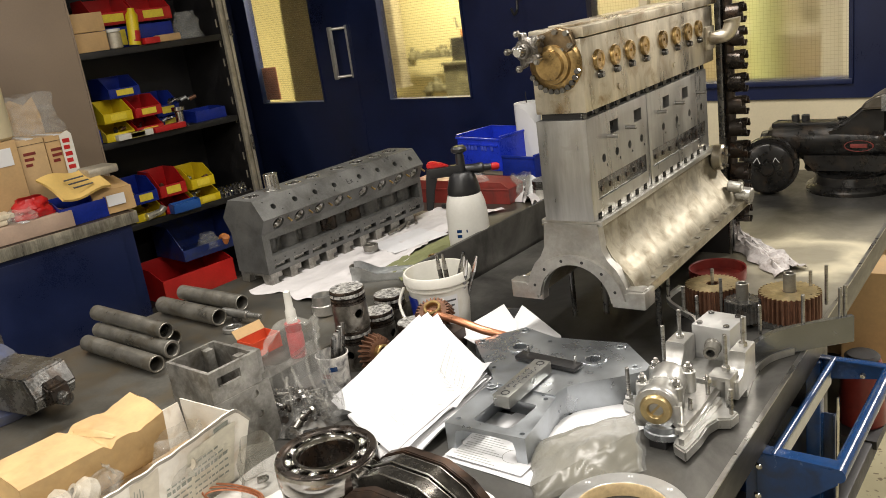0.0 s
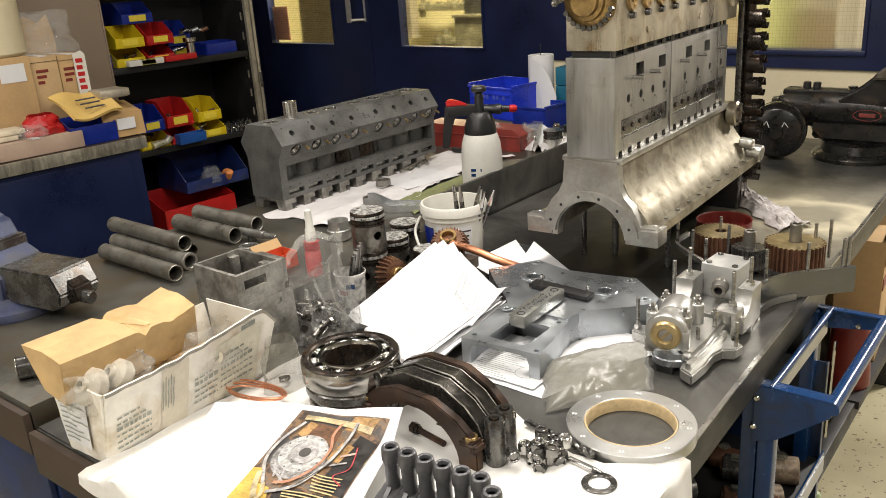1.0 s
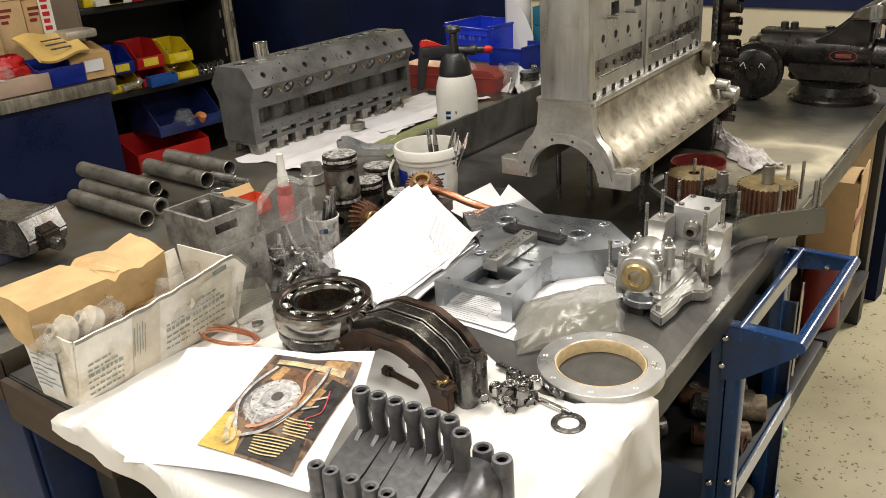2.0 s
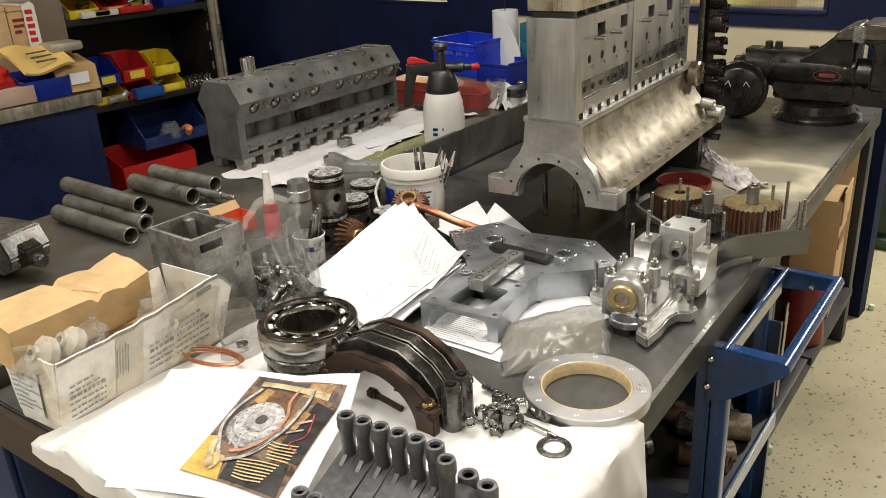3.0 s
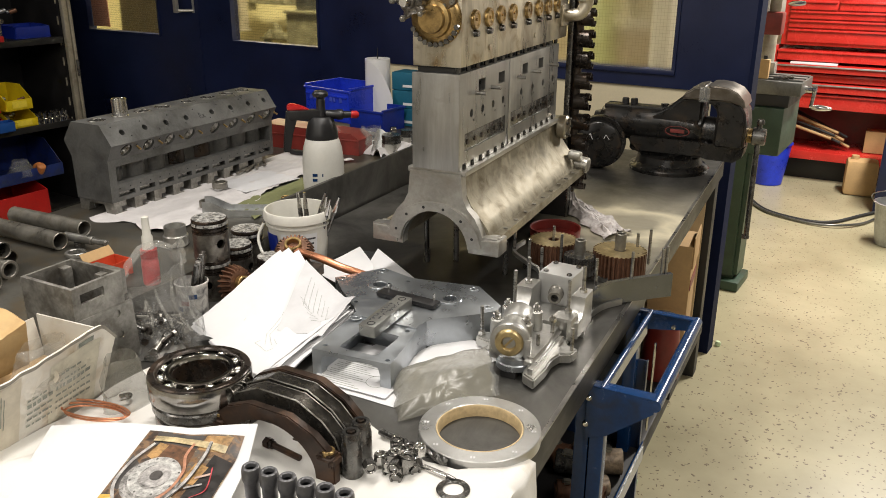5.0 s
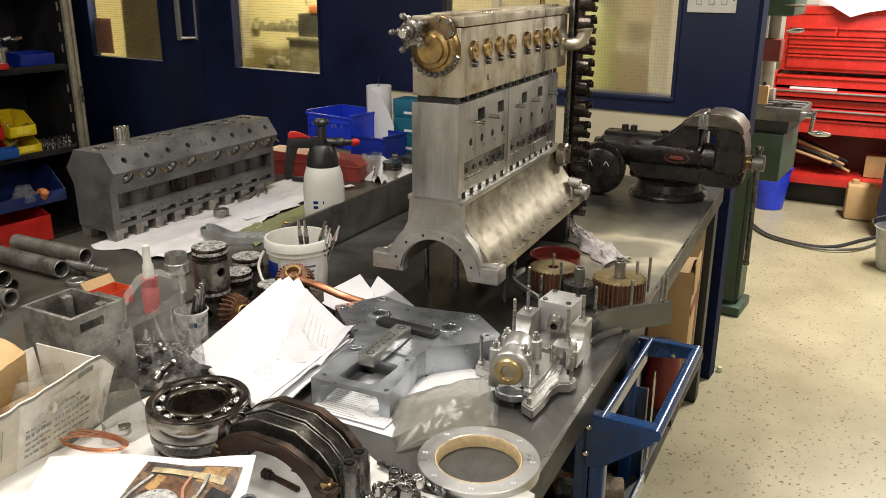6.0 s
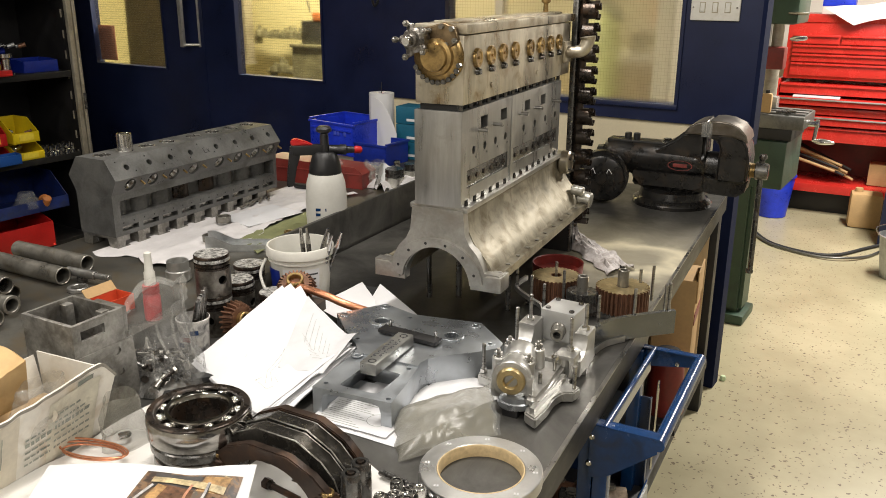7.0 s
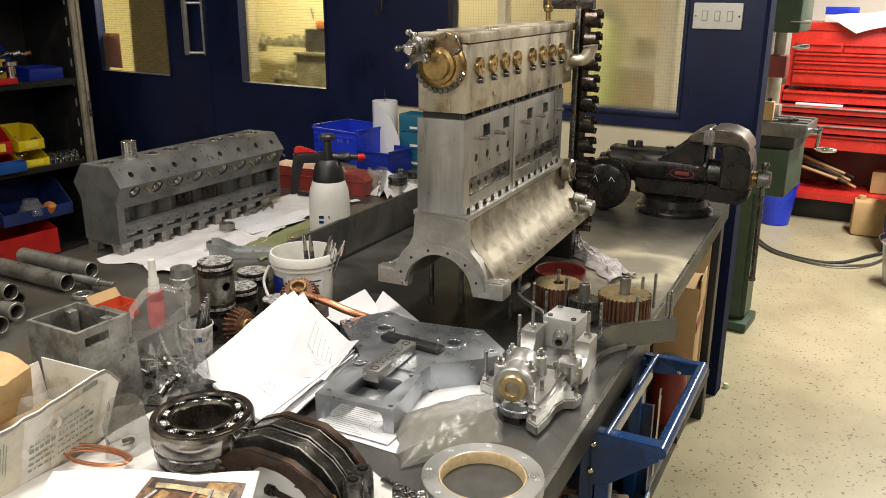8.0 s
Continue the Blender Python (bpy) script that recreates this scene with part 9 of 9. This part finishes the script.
    part("valve_cube", cube, CUBEALU, g, "satin pale alloy cube")
    part("fitting", lathe(B(), [(0.0075, -0.01), (0.0075, 0.036), (0.0125, 0.036), (0.0135, 0.034), (0.0135, 0.012), (0.0155, 0.010), (0.0155, -0.01)], FR(-0.100, 1.104, 0.914), 24, True), PIPE, g, "threaded steel fitting")
    # dark plug colours the fitting's bore as if deep
    part("fitting_bore_plug", lathe(B(), [(0, 0.02), (0.0076, 0.02), (0.0076, 0.0), (0, 0)], FR(-0.100, 1.104, 0.914), 16), RUBBER, g)
    for x in (-0.025, 0.025):
        for y in (-0.025, 0.025):
            part("cap_screw", cyl(B(), cm @ Vector((x, y, 0.9495)), cm @ Vector((x, y, 0.9535)), 0.0055, seg=12, bev=0.0008), DARKSTEEL, g)
    # long curved arms
    part("arm", wall_line([(-0.038, 1.055), (-0.047, 1.13), (-0.034, 1.205), (0.004, 1.262), (0.079, 1.336)], 0.853, 0.905, 0.011), ARMSTEEL, g, "smooth machined arm reaching past the bench edge", 30)
    part("arm_rail", wall_line([(-0.036, 1.05), (-0.048, 1.13), (-0.040, 1.20), (-0.010, 1.25)], 0.851, 0.864, 0.024), RAWALU, g)
    part("arm", wall_line([(-0.148, 1.09), (-0.158, 1.17), (-0.185, 1.235), (-0.228, 1.272), (-0.282, 1.328), (-0.284, 1.40)], 0.893, 0.903, 0.007), RAWALU, g, "thin cast alloy arm")
    for u, v, z0, z1 in ((-0.151, 1.006, zb, 0.985), (-0.148, 1.070, 0.935, 0.990), (-0.036, 1.072, 0.935, 0.990), (-0.048, 1.020, 0.911, 0.978), (-0.187, 0.934, zb, 0.932)):
        stud(g, u, v, z0, z1)
    for u, v, z1 in ((-0.064, 0.903, 0.915), (-0.058, 0.962, 0.928), (-0.015, 0.948, 0.918)):
        stud(g, u, v, zb, z1, False)
    part("nut", hexnut(B(), pose(-0.058, 0.962, 0.916), 0.007, 0.006), BRIGHT, g)
    for u, v, z1 in ((-0.050, 1.205, 0.960), (0.008, 1.272, 0.962), (0.060, 1.324, 0.962), (0.067, 1.331, 0.966), (-0.178, 1.228, 0.955), (-0.222, 1.268, 0.955), (-0.281, 1.330, 0.962)):
        stud(g, u, v, 0.900, z1, False)


build_gear_case()
g = thing("steel_plate", BENCH, "dark steel base plate under the gears", "plate")
part("plate", box(B(), -0.265, -0.01, 1.345, 1.46, BT, 0.866, 0.002), DARKSTEEL, g)


def spur(u, v, r, n, z0, z1, face, body, label, shaft=None):
    g = thing("spur_gear", on_bench(u, v, z0), label, "gear", "spur gears")
    b = cut(prism(B(), gear_points(r * 0.90, r, n), 0, z1 - z0), cyl(B(), (0, 0, -0.05), (0, 0, 0.1), r * 0.2, seg=20))
    part("toothed_ring", b, body, g, "", 25)
    top = cut(prism(B(), gear_points(r * 0.895, r * 0.995, n), z1 - z0, z1 - z0 + 0.0012), cyl(B(), (0, 0, 0), (0, 0, 0.1), r * 0.24, seg=20))
    part("face", top, face, g, "", 25)
    if shaft:
        part("shaft", tube(B(), (0, 0, 0), (0, 0, shaft - z0), 0.0125, 0.008, 22), PIPE, g)


spur(-0.208, 1.392, 0.057, 36, 0.866, 0.918, GEARFACE, RUSTGEAR, "tan faced steel spur gear with brown teeth")
spur(-0.050, 1.392, 0.060, 36, 0.866, 0.918, GEARFACE, RUSTGEAR, "tan faced steel spur gear with brown teeth and shaft", 0.958)
spur(-0.129, 1.345, 0.036, 22, 0.866, 0.908, DARKSTEEL, DARKSTEEL, "small dark spur gear on a hollow shaft", 0.945)
for u, v in ((-0.172, 1.342), (0.0, 1.47), (-0.02, 1.43), (-0.208, 1.392)):
    single("loose_stud", cyl(B(), (0, 0, 0), (0, 0, 0.085), 0.0036, seg=10), STUD, on_bench(u, v, 0.866), "tall steel stud standing by the gears", "stud", "studs by the gears")
g = thing("red_tin", on_bench(-0.275, 1.60, BT), "red round tin behind the gears", "tin")
part("tin", lathe(B(), [(0, 0.004), (0.062, 0.004), (0.063, 0.026), (0.066, 0.028), (0.066, 0.020), (0.065, 0), (0, 0)], None, 40), REDDARK, g)
def rag_fn(s, t):
    n1 = noise.noise(Vector((s * 7, t * 5, 3))) + 0.6 * noise.noise(Vector((s * 17, t * 11, 8)))
    w = 0.075 * (0.55 + 0.6 * s) * (1 + 0.35 * noise.noise(Vector((s * 6, 2, 2))))
    u = -0.385 + 0.26 * s + 0.6 * w * (t - 0.5) + 0.010 * n1
    v = 1.93 - 0.26 * s + w * (t - 0.5) + 0.012 * noise.noise(Vector((s * 9, t * 4, 6)))
    return Vector((u, v, BT + 0.004 + 0.034 * (4 * t * (1 - t)) ** 0.5 * (1 - 0.7 * s) + 0.017 * abs(n1) * (4 * t * (1 - t)) ** 0.4))


single("tissue_rag", sheet(B(), rag_fn, 70, 26, 0.001), DIRTYRAG, BENCH, "twisted dirty white rag on the steel bench", "rag", angle=28)

# ---- side cabinet with boxes ----
g = thing("side_cabinet", Matrix(), "navy blue steel cabinet bench with a worn steel edged top", "cabinet")
FX = -3.10
part("body", box(B(), -3.95, FX - 0.02, -1.2, 1.95, 0.05, 0.875, 0.004), NAVY, g, "navy blue body")
part("top", box(B(), -3.97, FX - 0.012, -1.22, 1.975, 0.875, 0.918, 0.003), WOOD, g)
part("edge_strip", box(B(), FX - 0.012, FX, -1.22, 1.978, 0.872, 0.920, 0.002), STRIP, g, "worn bare steel edge strip")
part("end_strip", box(B(), -3.97, FX - 0.0125, 1.976, 1.982, 0.872, 0.920, 0.001), STRIP, g)
part("plinth", box(B(), -3.9, FX - 0.08, -1.15, 1.9, 0, 0.05), BLACKPAINT, g)
for y in (-0.6, 0.25, 1.1):
    part("door", box(B(), FX - 0.021, FX - 0.014, y, y + 0.80, 0.09, 0.85, 0.003), NAVY, g)

# ---- open shelf cupboard ----
CX, Y0, Y1 = -3.69, 2.16, 2.95
g = thing("shelf_cupboard", Matrix(), "open black shelf cupboard with a metal frame, half full of bins", "cupboard")
SHELVES = (0.30, 0.735, 1.145, 1.565, 1.98)
part("back", box(B(), -4.14, -4.12, Y0 - 0.02, Y1, 0.0, 2.3), BLACKPAINT, g)
part("side", box(B(), -4.14, CX, Y0 - 0.03, Y0 - 0.01, 0.0, 2.3), BLACKPAINT, g)
part("side", box(B(), -4.14, CX - 0.03, Y1 - 0.02, Y1, 0.0, 2.3), BLACKPAINT, g)
part("frame_post", box(B(), CX - 0.02, CX + 0.004, Y1 - 0.022, Y1 + 0.004, 0.0, 2.32, 0.004), GALVDARK, g, "dull metal frame post")
part("frame_post", box(B(), CX - 0.014, CX + 0.006, Y1 + 0.010, Y1 + 0.026, 0.0, 2.32, 0.004), GALVDARK, g, "dull metal frame post")
for z in (0.95, 1.55):
    part("hinge", cyl(B(), (CX + 0.014, Y1 + 0.015, z), (CX + 0.014, Y1 + 0.015, z + 0.08), 0.008, seg=12), DARKSTEEL, g)
for z in SHELVES:
    part("shelf", box(B(), -4.12, CX - 0.012, Y0 - 0.01, Y1 - 0.03, z - 0.03, z, 0.002), BLACKPAINT, g)
part("top", box(B(), -4.14, CX, Y0 - 0.03, Y1, 2.3, 2.33), BLACKPAINT, g)
for k in range(18):
    part("slot_strip", box(B(), CX - 0.05, CX - 0.042, Y1 - 0.024, Y1 - 0.0205, 0.4 + 0.1 * k, 0.44 + 0.1 * k), GALVDARK, g)
dr = thing("cupboard_door", Matrix(), "plain tan cupboard door standing open", "door")
part("leaf", box(B(), -3.705, -3.675, 1.20, Y0 - 0.012, 0.93, 2.3, 0.004), TAN, dr)
part("edge", box(B(), -3.708, -3.672, Y0 - 0.0125, Y0 - 0.004, 0.93, 2.3, 0.002), TAN, dr)

FACE = pose(0, 0, 0, 0, 0, 90)   # bins face +x


def bin_at(y0, y1, z, h, mt, colour, back=0.0, low=0.45, d=0.20, tag=True, tilt=0.0):
    w = y1 - y0
    return tub("storage_bin", Matrix.Translation((CX - 0.02 - back, (y0 + y1) / 2, z)) @ FACE @ pose(0, 0, 0, tilt), w, d, h, mt, colour + " plastic storage bin on the cupboard shelf", "bins in the cupboard", low, tag)


S1, S2, S3 = SHELVES[1] + 0.001, SHELVES[2] + 0.001, SHELVES[3] + 0.001
bin_at(2.255, 2.385, S1 + 0.085, 0.12, PBLUE, "dark blue")
bin_at(2.40, 2.545, S1 + 0.085, 0.13, PRED, "red")
bin_at(2.575, 2.71, S1 + 0.085, 0.11, PYEL, "yellow")
bin_at(2.245, 2.40, S1, 0.084, PYEL, "yellow")
bin_at(2.41, 2.56, S1, 0.084, PRED, "red")
bin_at(2.58, 2.725, S1, 0.084, PYEL, "yellow")
tub("storage_bin", Matrix.Translation((CX + 0.03, 2.50, S1)) @ FACE, 0.15, 0.05, 0.05, mat("mid_blue_plastic", (0.01, 0.07, 0.30), 0.4), "mid blue plastic scoop bin in front of others", "bins in the cupboard", 0.9, False)
bin_at(2.20, 2.345, S2, 0.085, PYEL, "yellow")
bin_at(2.36, 2.50, S2, 0.085, PRED, "red")
bin_at(2.21, 2.355, S2 + 0.086, 0.10, PYEL, "yellow")
bin_at(2.37, 2.51, S2 + 0.086, 0.10, PRED, "red")
bin_at(2.16, 2.20, S2, 0.12, PBLUE, "blue", 0.05, 0.5, 0.2, False)
bin_at(2.53, 2.66, S2 + 0.06, 0.12, PBLUE, "dark blue", 0.10)
bin_at(2.53, 2.66, S2, 0.059, PBLUE, "dark blue", 0.10, 0.9)
bin_at(2.70, 2.88, S2, 0.06, PBLUE, "dark blue", 0.03, 0.9, 0.16, False)
bin_at(2.30, 2.46, S2 + 0.19, 0.10, PBLUE, "dark blue", 0.08)
bin_at(2.32, 2.52, S3 + 0.11, 0.13, PRED, "red", 0.10)
bin_at(2.53, 2.73, S3 + 0.11, 0.13, PRED, "red", 0.10)
bin_at(2.32, 2.52, S3, 0.109, PBLUE, "blue", 0.12, 0.9)
bin_at(2.53, 2.73, S3, 0.109, PBLUE, "blue", 0.12, 0.9, 0.2, False)
S0 = SHELVES[0] + 0.001
bin_at(2.27, 2.68, S0, 0.17, PRED, "large red", -0.06, 0.75, 0.32, False)
bin_at(2.43, 2.80, S0 + 0.175, 0.17, BINSHADED, "large dark blue", -0.03, 0.35, 0.30, False)
for k in range(3):
    single("orange_fitting", lathe(B(), [(0, 0), (0.02, 0.002), (0.022, 0.05), (0.012, 0.06), (0, 0.062)], None, 14), mat("orange_plastic", (0.55, 0.20, 0.06), 0.5), Matrix.Translation((CX - 0.01 - 0.03 * k, 2.68 + 0.03 * k, S0 + 0.20)) @ pose(0, 0, 0, 30 * k, 35, 0), "small orange plastic fitting in the blue bin", "fitting", "orange fittings")
crumpled_bag(Matrix.Translation((CX - 0.03, 2.60, S0 + 0.20)), 0.05, 0.06, 0.08, FILM, "clear polythene bag in the blue bin", 23.0, 0.6)
random.seed(31)
for i in range(30):
    yy = random.uniform(2.22, 2.7)
    zz = random.choice([S1 + 0.125, S2 + 0.04, S2 + 0.125, S1 + 0.045])
    single("small_fitting", cyl(B(), (0, 0, 0), (0.03, 0.012, 0.01), random.uniform(0.006, 0.012), seg=10), random.choice([GALV, DARKSTEEL, RUSTGEAR, BRIGHT]), Matrix.Translation((CX - 0.06 - random.uniform(0, 0.06), yy, zz)) @ pose(0, 0, 0, 0, 0, random.uniform(0, 180)), "small metal fitting in a storage bin", "fitting", "fittings in the bins")
for i in range(12):
    r = random.uniform(0.012, 0.022)
    g = thing("turned_part", Matrix.Translation((CX - 0.03 - 0.05 * (i % 2), 2.735 + 0.015 * i, S1)), "small bright turned part on the shelf", "turned part", "turned parts on the shelf")
    part("body", lathe(B(), [(0, 0), (r, 0), (r, 0.02), (r * 0.6, 0.026), (r * 0.6, 0.05), (0, 0.052)], None, 16), BRIGHT if i % 3 else DARKSTEEL, g)
g = thing("spool", Matrix.Translation((CX - 0.03, 2.60, S2)), "bright turned steel spool on the shelf", "spool")
part("core", lathe(B(), [(0, 0), (0.036, 0), (0.036, 0.012), (0.022, 0.018), (0.022, 0.075), (0.034, 0.082), (0.034, 0.10), (0, 0.10)], None, 28), BRIGHT, g)
for y0, y1, mt, lb in ((2.24, 2.42, PWHITE, "white"), (2.43, 2.60, PRED, "red"), (2.30, 2.38, YELLABEL, "yellow")):
    single("marker_pack", box(B(), -0.02, 0.02, 0, y1 - y0, 0, 0.028, 0.005), mt, Matrix.Translation((CX + 0.0, y0, S2)), lb + " flat packet lying on the shelf edge", "packet", "packets on the shelf")
g = thing("gun_casting", Matrix.Translation((CX + 0.0, 2.33, S1)), "grey alloy elbow casting on the shelf edge", "casting")
part("elbow", sweep(B(), [(0, -0.04, 0.02), (0, 0.0, 0.025), (0, 0.04, 0.03), (0, 0.06, 0.05)], [0.02, 0.016, 0.016, 0.02], 12), ALU, g)
g = thing("spray_can", Matrix.Translation((CX - 0.03, 2.455, S3)), "yellow spray can leaning on the shelf", "can")
part("body", lathe(B(), [(0, 0), (0.028, 0), (0.028, 0.14), (0.018, 0.155), (0.016, 0.17), (0, 0.172)], pose(0, 0, 0.004, 0, 0, 0) @ pose(0, 0, 0, -6, 0, 0), 22), PYEL, g)
part("band", tube(B(), (0, 0.003, 0.02), (0, 0.009, 0.07), 0.0286, 0.0282, 22), PRED, g)
for i in range(2):
    single("small_carton", box(B(), -0.09, 0, -0.075, 0.075, 0, 0.085, 0.003), CARDBOARD, Matrix.Translation((CX - 0.015, 2.245, S3 + 0.088 * i)), "small brown cardboard carton on the shelf", "box", "cartons on the shelf")
g = thing("jar", Matrix.Translation((CX - 0.03, 2.36, S3)), "small clear jar of parts on the shelf", "jar")
part("body", cyl(B(), (0, 0, 0), (0, 0, 0.075), 0.032, seg=20, bev=0.004), GALVDARK, g)
part("lid", cyl(B(), (0, 0, 0.076), (0, 0, 0.09), 0.033, seg=20), PWHITE, g)
single("red_packet", box(B(), -0.03, 0.03, -0.04, 0.04, 0, 0.03, 0.006), PRED, Matrix.Translation((CX - 0.02, 2.53, S3)), "small red packet on the shelf", "packet")
crumpled_bag(Matrix.Translation((CX - 0.05, 2.76, S3)), 0.06, 0.08, 0.13, FILM, "clear polythene bag on the upper shelf", 15.0, 0.6)
single("rag_pack", box(B(), -0.06, 0.0, -0.06, 0.06, 0, 0.035, 0.008), CARDBOARD, Matrix.Translation((CX - 0.02, 2.64, S3)), "tan packet on the upper shelf", "packet")

# boxes on the side cabinet
TZ = 0.9205


def carton(x, y0, y1, h, d, mt, label, rz=0, z=TZ, tag=None):
    g = thing("cardboard_box", Matrix.Translation((x, (y0 + y1) / 2, z)) @ pose(0, 0, 0, 0, 0, rz), label, "box")
    w = (y1 - y0) / 2
    part("body", box(B(), -d, 0, -w, w, 0, h, 0.004), mt, g)
    part("tape", box(B(), -d, 0.0015, -0.015, 0.015, h - 0.002, h + 0.001), PAPER, g)
    if tag:
        part("label_card", box(B(), 0, 0.002, w * 0.05, w * 0.80, h * 0.74, h * 0.93), tag, g, "white label")
    if h > 0.2 and not tag:
        for k in range(3):
            part("print_mark", box(B(), 0.0002, 0.0016, -w * 0.7, -w * 0.7 + w * (0.9 - 0.2 * k), h * 0.82 - 0.022 * k, h * 0.82 - 0.022 * k + 0.012), REDDARK, g)
        part("flap_seam", box(B(), 0.0002, 0.0014, -w, w, h * 0.935, h * 0.94), WOOD, g)
    return g


carton(-3.30, 1.40, 1.66, 0.36, 0.30, CARDBOARD, "brown cardboard carton with a white label on the cabinet", 2, tag=PAPER)
carton(-3.32, 1.665, 1.77, 0.35, 0.25, mat("pale_card", (0.47, 0.32, 0.16), 0.8, var=0.12), "pale brown cardboard carton on the cabinet", -3)
carton(-3.33, 1.775, 1.89, 0.345, 0.2, CARDBOARD, "brown printed cardboard carton on the cabinet", 4)
g = thing("cardboard_sheet", Matrix.Translation((-3.545, 1.79, TZ)) @ pose(0, 0, 0, 0, -3, 3), "torn piece of brown cardboard leaning behind the cartons", "cardboard")
part("board", prism(B(), [(-0.10, 0), (0.085, 0), (0.088, 0.42), (0.075, 0.50), (0.030, 0.47), (-0.02, 0.50), (-0.10, 0.46)], 0, 0.006, YZ), CARDBOARD, g)
g = thing("printed_tray", Matrix.Translation((-3.318, 1.857, TZ)) @ pose(0, 0, 0, 0, 0, -6), "white card strip with red print leaning on the cartons", "card")
part("card", prism(B(), [(-0.024, 0), (0.024, 0), (0.026, 0.34), (0.012, 0.355), (-0.022, 0.345)], 0, 0.003, YZ), PWHITE, g)
for k in range(5):
    part("print_mark", box(B(), 0.0028, 0.0040, -0.015, 0.013 - 0.004 * (k % 2), 0.20 + 0.027 * k, 0.217 + 0.027 * k), PRED, g)
carton(-3.14, 1.38, 1.74, 0.065, 0.16, mat("pinkish_card", (0.40, 0.29, 0.22), 0.7, var=0.12), "flat pinkish cardboard box on the cabinet edge", 0)
tub("storage_bin", Matrix.Translation((-3.15, 1.79, TZ)) @ FACE, 0.19, 0.16, 0.10, PBLUE, "dark blue plastic bin on the cabinet edge", "", 0.75, False)
crumpled_bag(Matrix.Translation((-3.215, 1.62, TZ + 0.067)), 0.055, 0.085, 0.075, PRED, "crumpled red packet on a flat box", 31.0, 0.6)
crumpled_bag(Matrix.Translation((-3.18, 1.56, TZ + 0.067)), 0.05, 0.06, 0.05, FILMSHEEN, "crumpled clear bag on a flat box", 37.0, 0.6)
pk = mat("kraft_paper", (0.44, 0.28, 0.12), 0.7, var=0.1, bump=0.1)
g = thing("kraft_packet", Matrix.Translation((-3.16, 1.945, TZ)) @ pose(0, 0, 0, 0, 0, -4), "brown kraft packet with a white label on the cabinet", "packet")
part("packet", sheet(B(), lambda s, t: Vector((-0.16 * t - 0.01 * s, -0.10 + 0.16 * s, 0.10 + 0.05 * t + 0.02 * math.sin(5 * s) * t)), 10, 8, 0.02), pk, g)
part("front", sheet(B(), lambda s, t: Vector((0.01 - 0.012 * t, -0.105 + 0.165 * s, 0.005 + 0.10 * t + 0.008 * math.sin(6 * s) * t)), 10, 6, 0.012), pk, g)
part("label_card", box(B(), 0.011, 0.0145, -0.055, 0.02, 0.035, 0.08), PAPER, g, "white label")
g = thing("envelope", Matrix.Translation((-3.20, 1.80, TZ + 0.103)) @ pose(0, 0, 0, 0, 28, 12), "yellow padded envelope lying on the bins", "envelope")
part("envelope", sheet(B(), lambda s, t: Vector((-0.10 + 0.17 * s, -0.12 + 0.22 * t, 0.055 + 0.012 * math.sin(6 * t + 3 * s))), 10, 12, 0.010), mat("yellow_envelope", (0.62, 0.42, 0.13), 0.7, var=0.1), g)
for i in range(3):
    part("print_bar", box(B(), -0.03 + 0.03 * i, -0.022 + 0.03 * i, -0.05, 0.04, 0.068, 0.0695), INK, g)
g = thing("dark_packet", Matrix.Translation((-3.25, 1.93, TZ + 0.16)), "small grey foil packet on the brown packet", "packet")
part("packet", box(B(), -0.06, 0.06, -0.07, 0.06, 0.0, 0.035, 0.012), GALVDARK, g)
crumpled_bag(Matrix.Translation((-3.40, 1.78, TZ + 0.35)), 0.10, 0.11, 0.17, FILM, "clear polythene bag on the cartons", 19.0, 0.7)
g = thing("bubble_roll", Matrix.Translation((-3.42, 1.58, TZ + 0.362)), "tall cream paper roll standing on a carton", "roll")
part("roll", cyl(B(), (0, 0, 0), (0, 0, 0.42), 0.115, seg=32, bev=0.01), mat("cream_paper", (0.56, 0.49, 0.33), 0.7, var=0.06), g)
for k in range(2):
    g = thing("cream_packet", Matrix.Translation((-3.19, 1.46 + 0.03 * k, TZ + 0.068 + 0.02 * k)), "small cream packet of parts on the cabinet", "packet", "cream packets")
    part("packet", box(B(), -0.08, 0.02, -0.06, 0.05, 0, 0.019, 0.006), mat("cream_card", (0.62, 0.54, 0.4), 0.7), g)
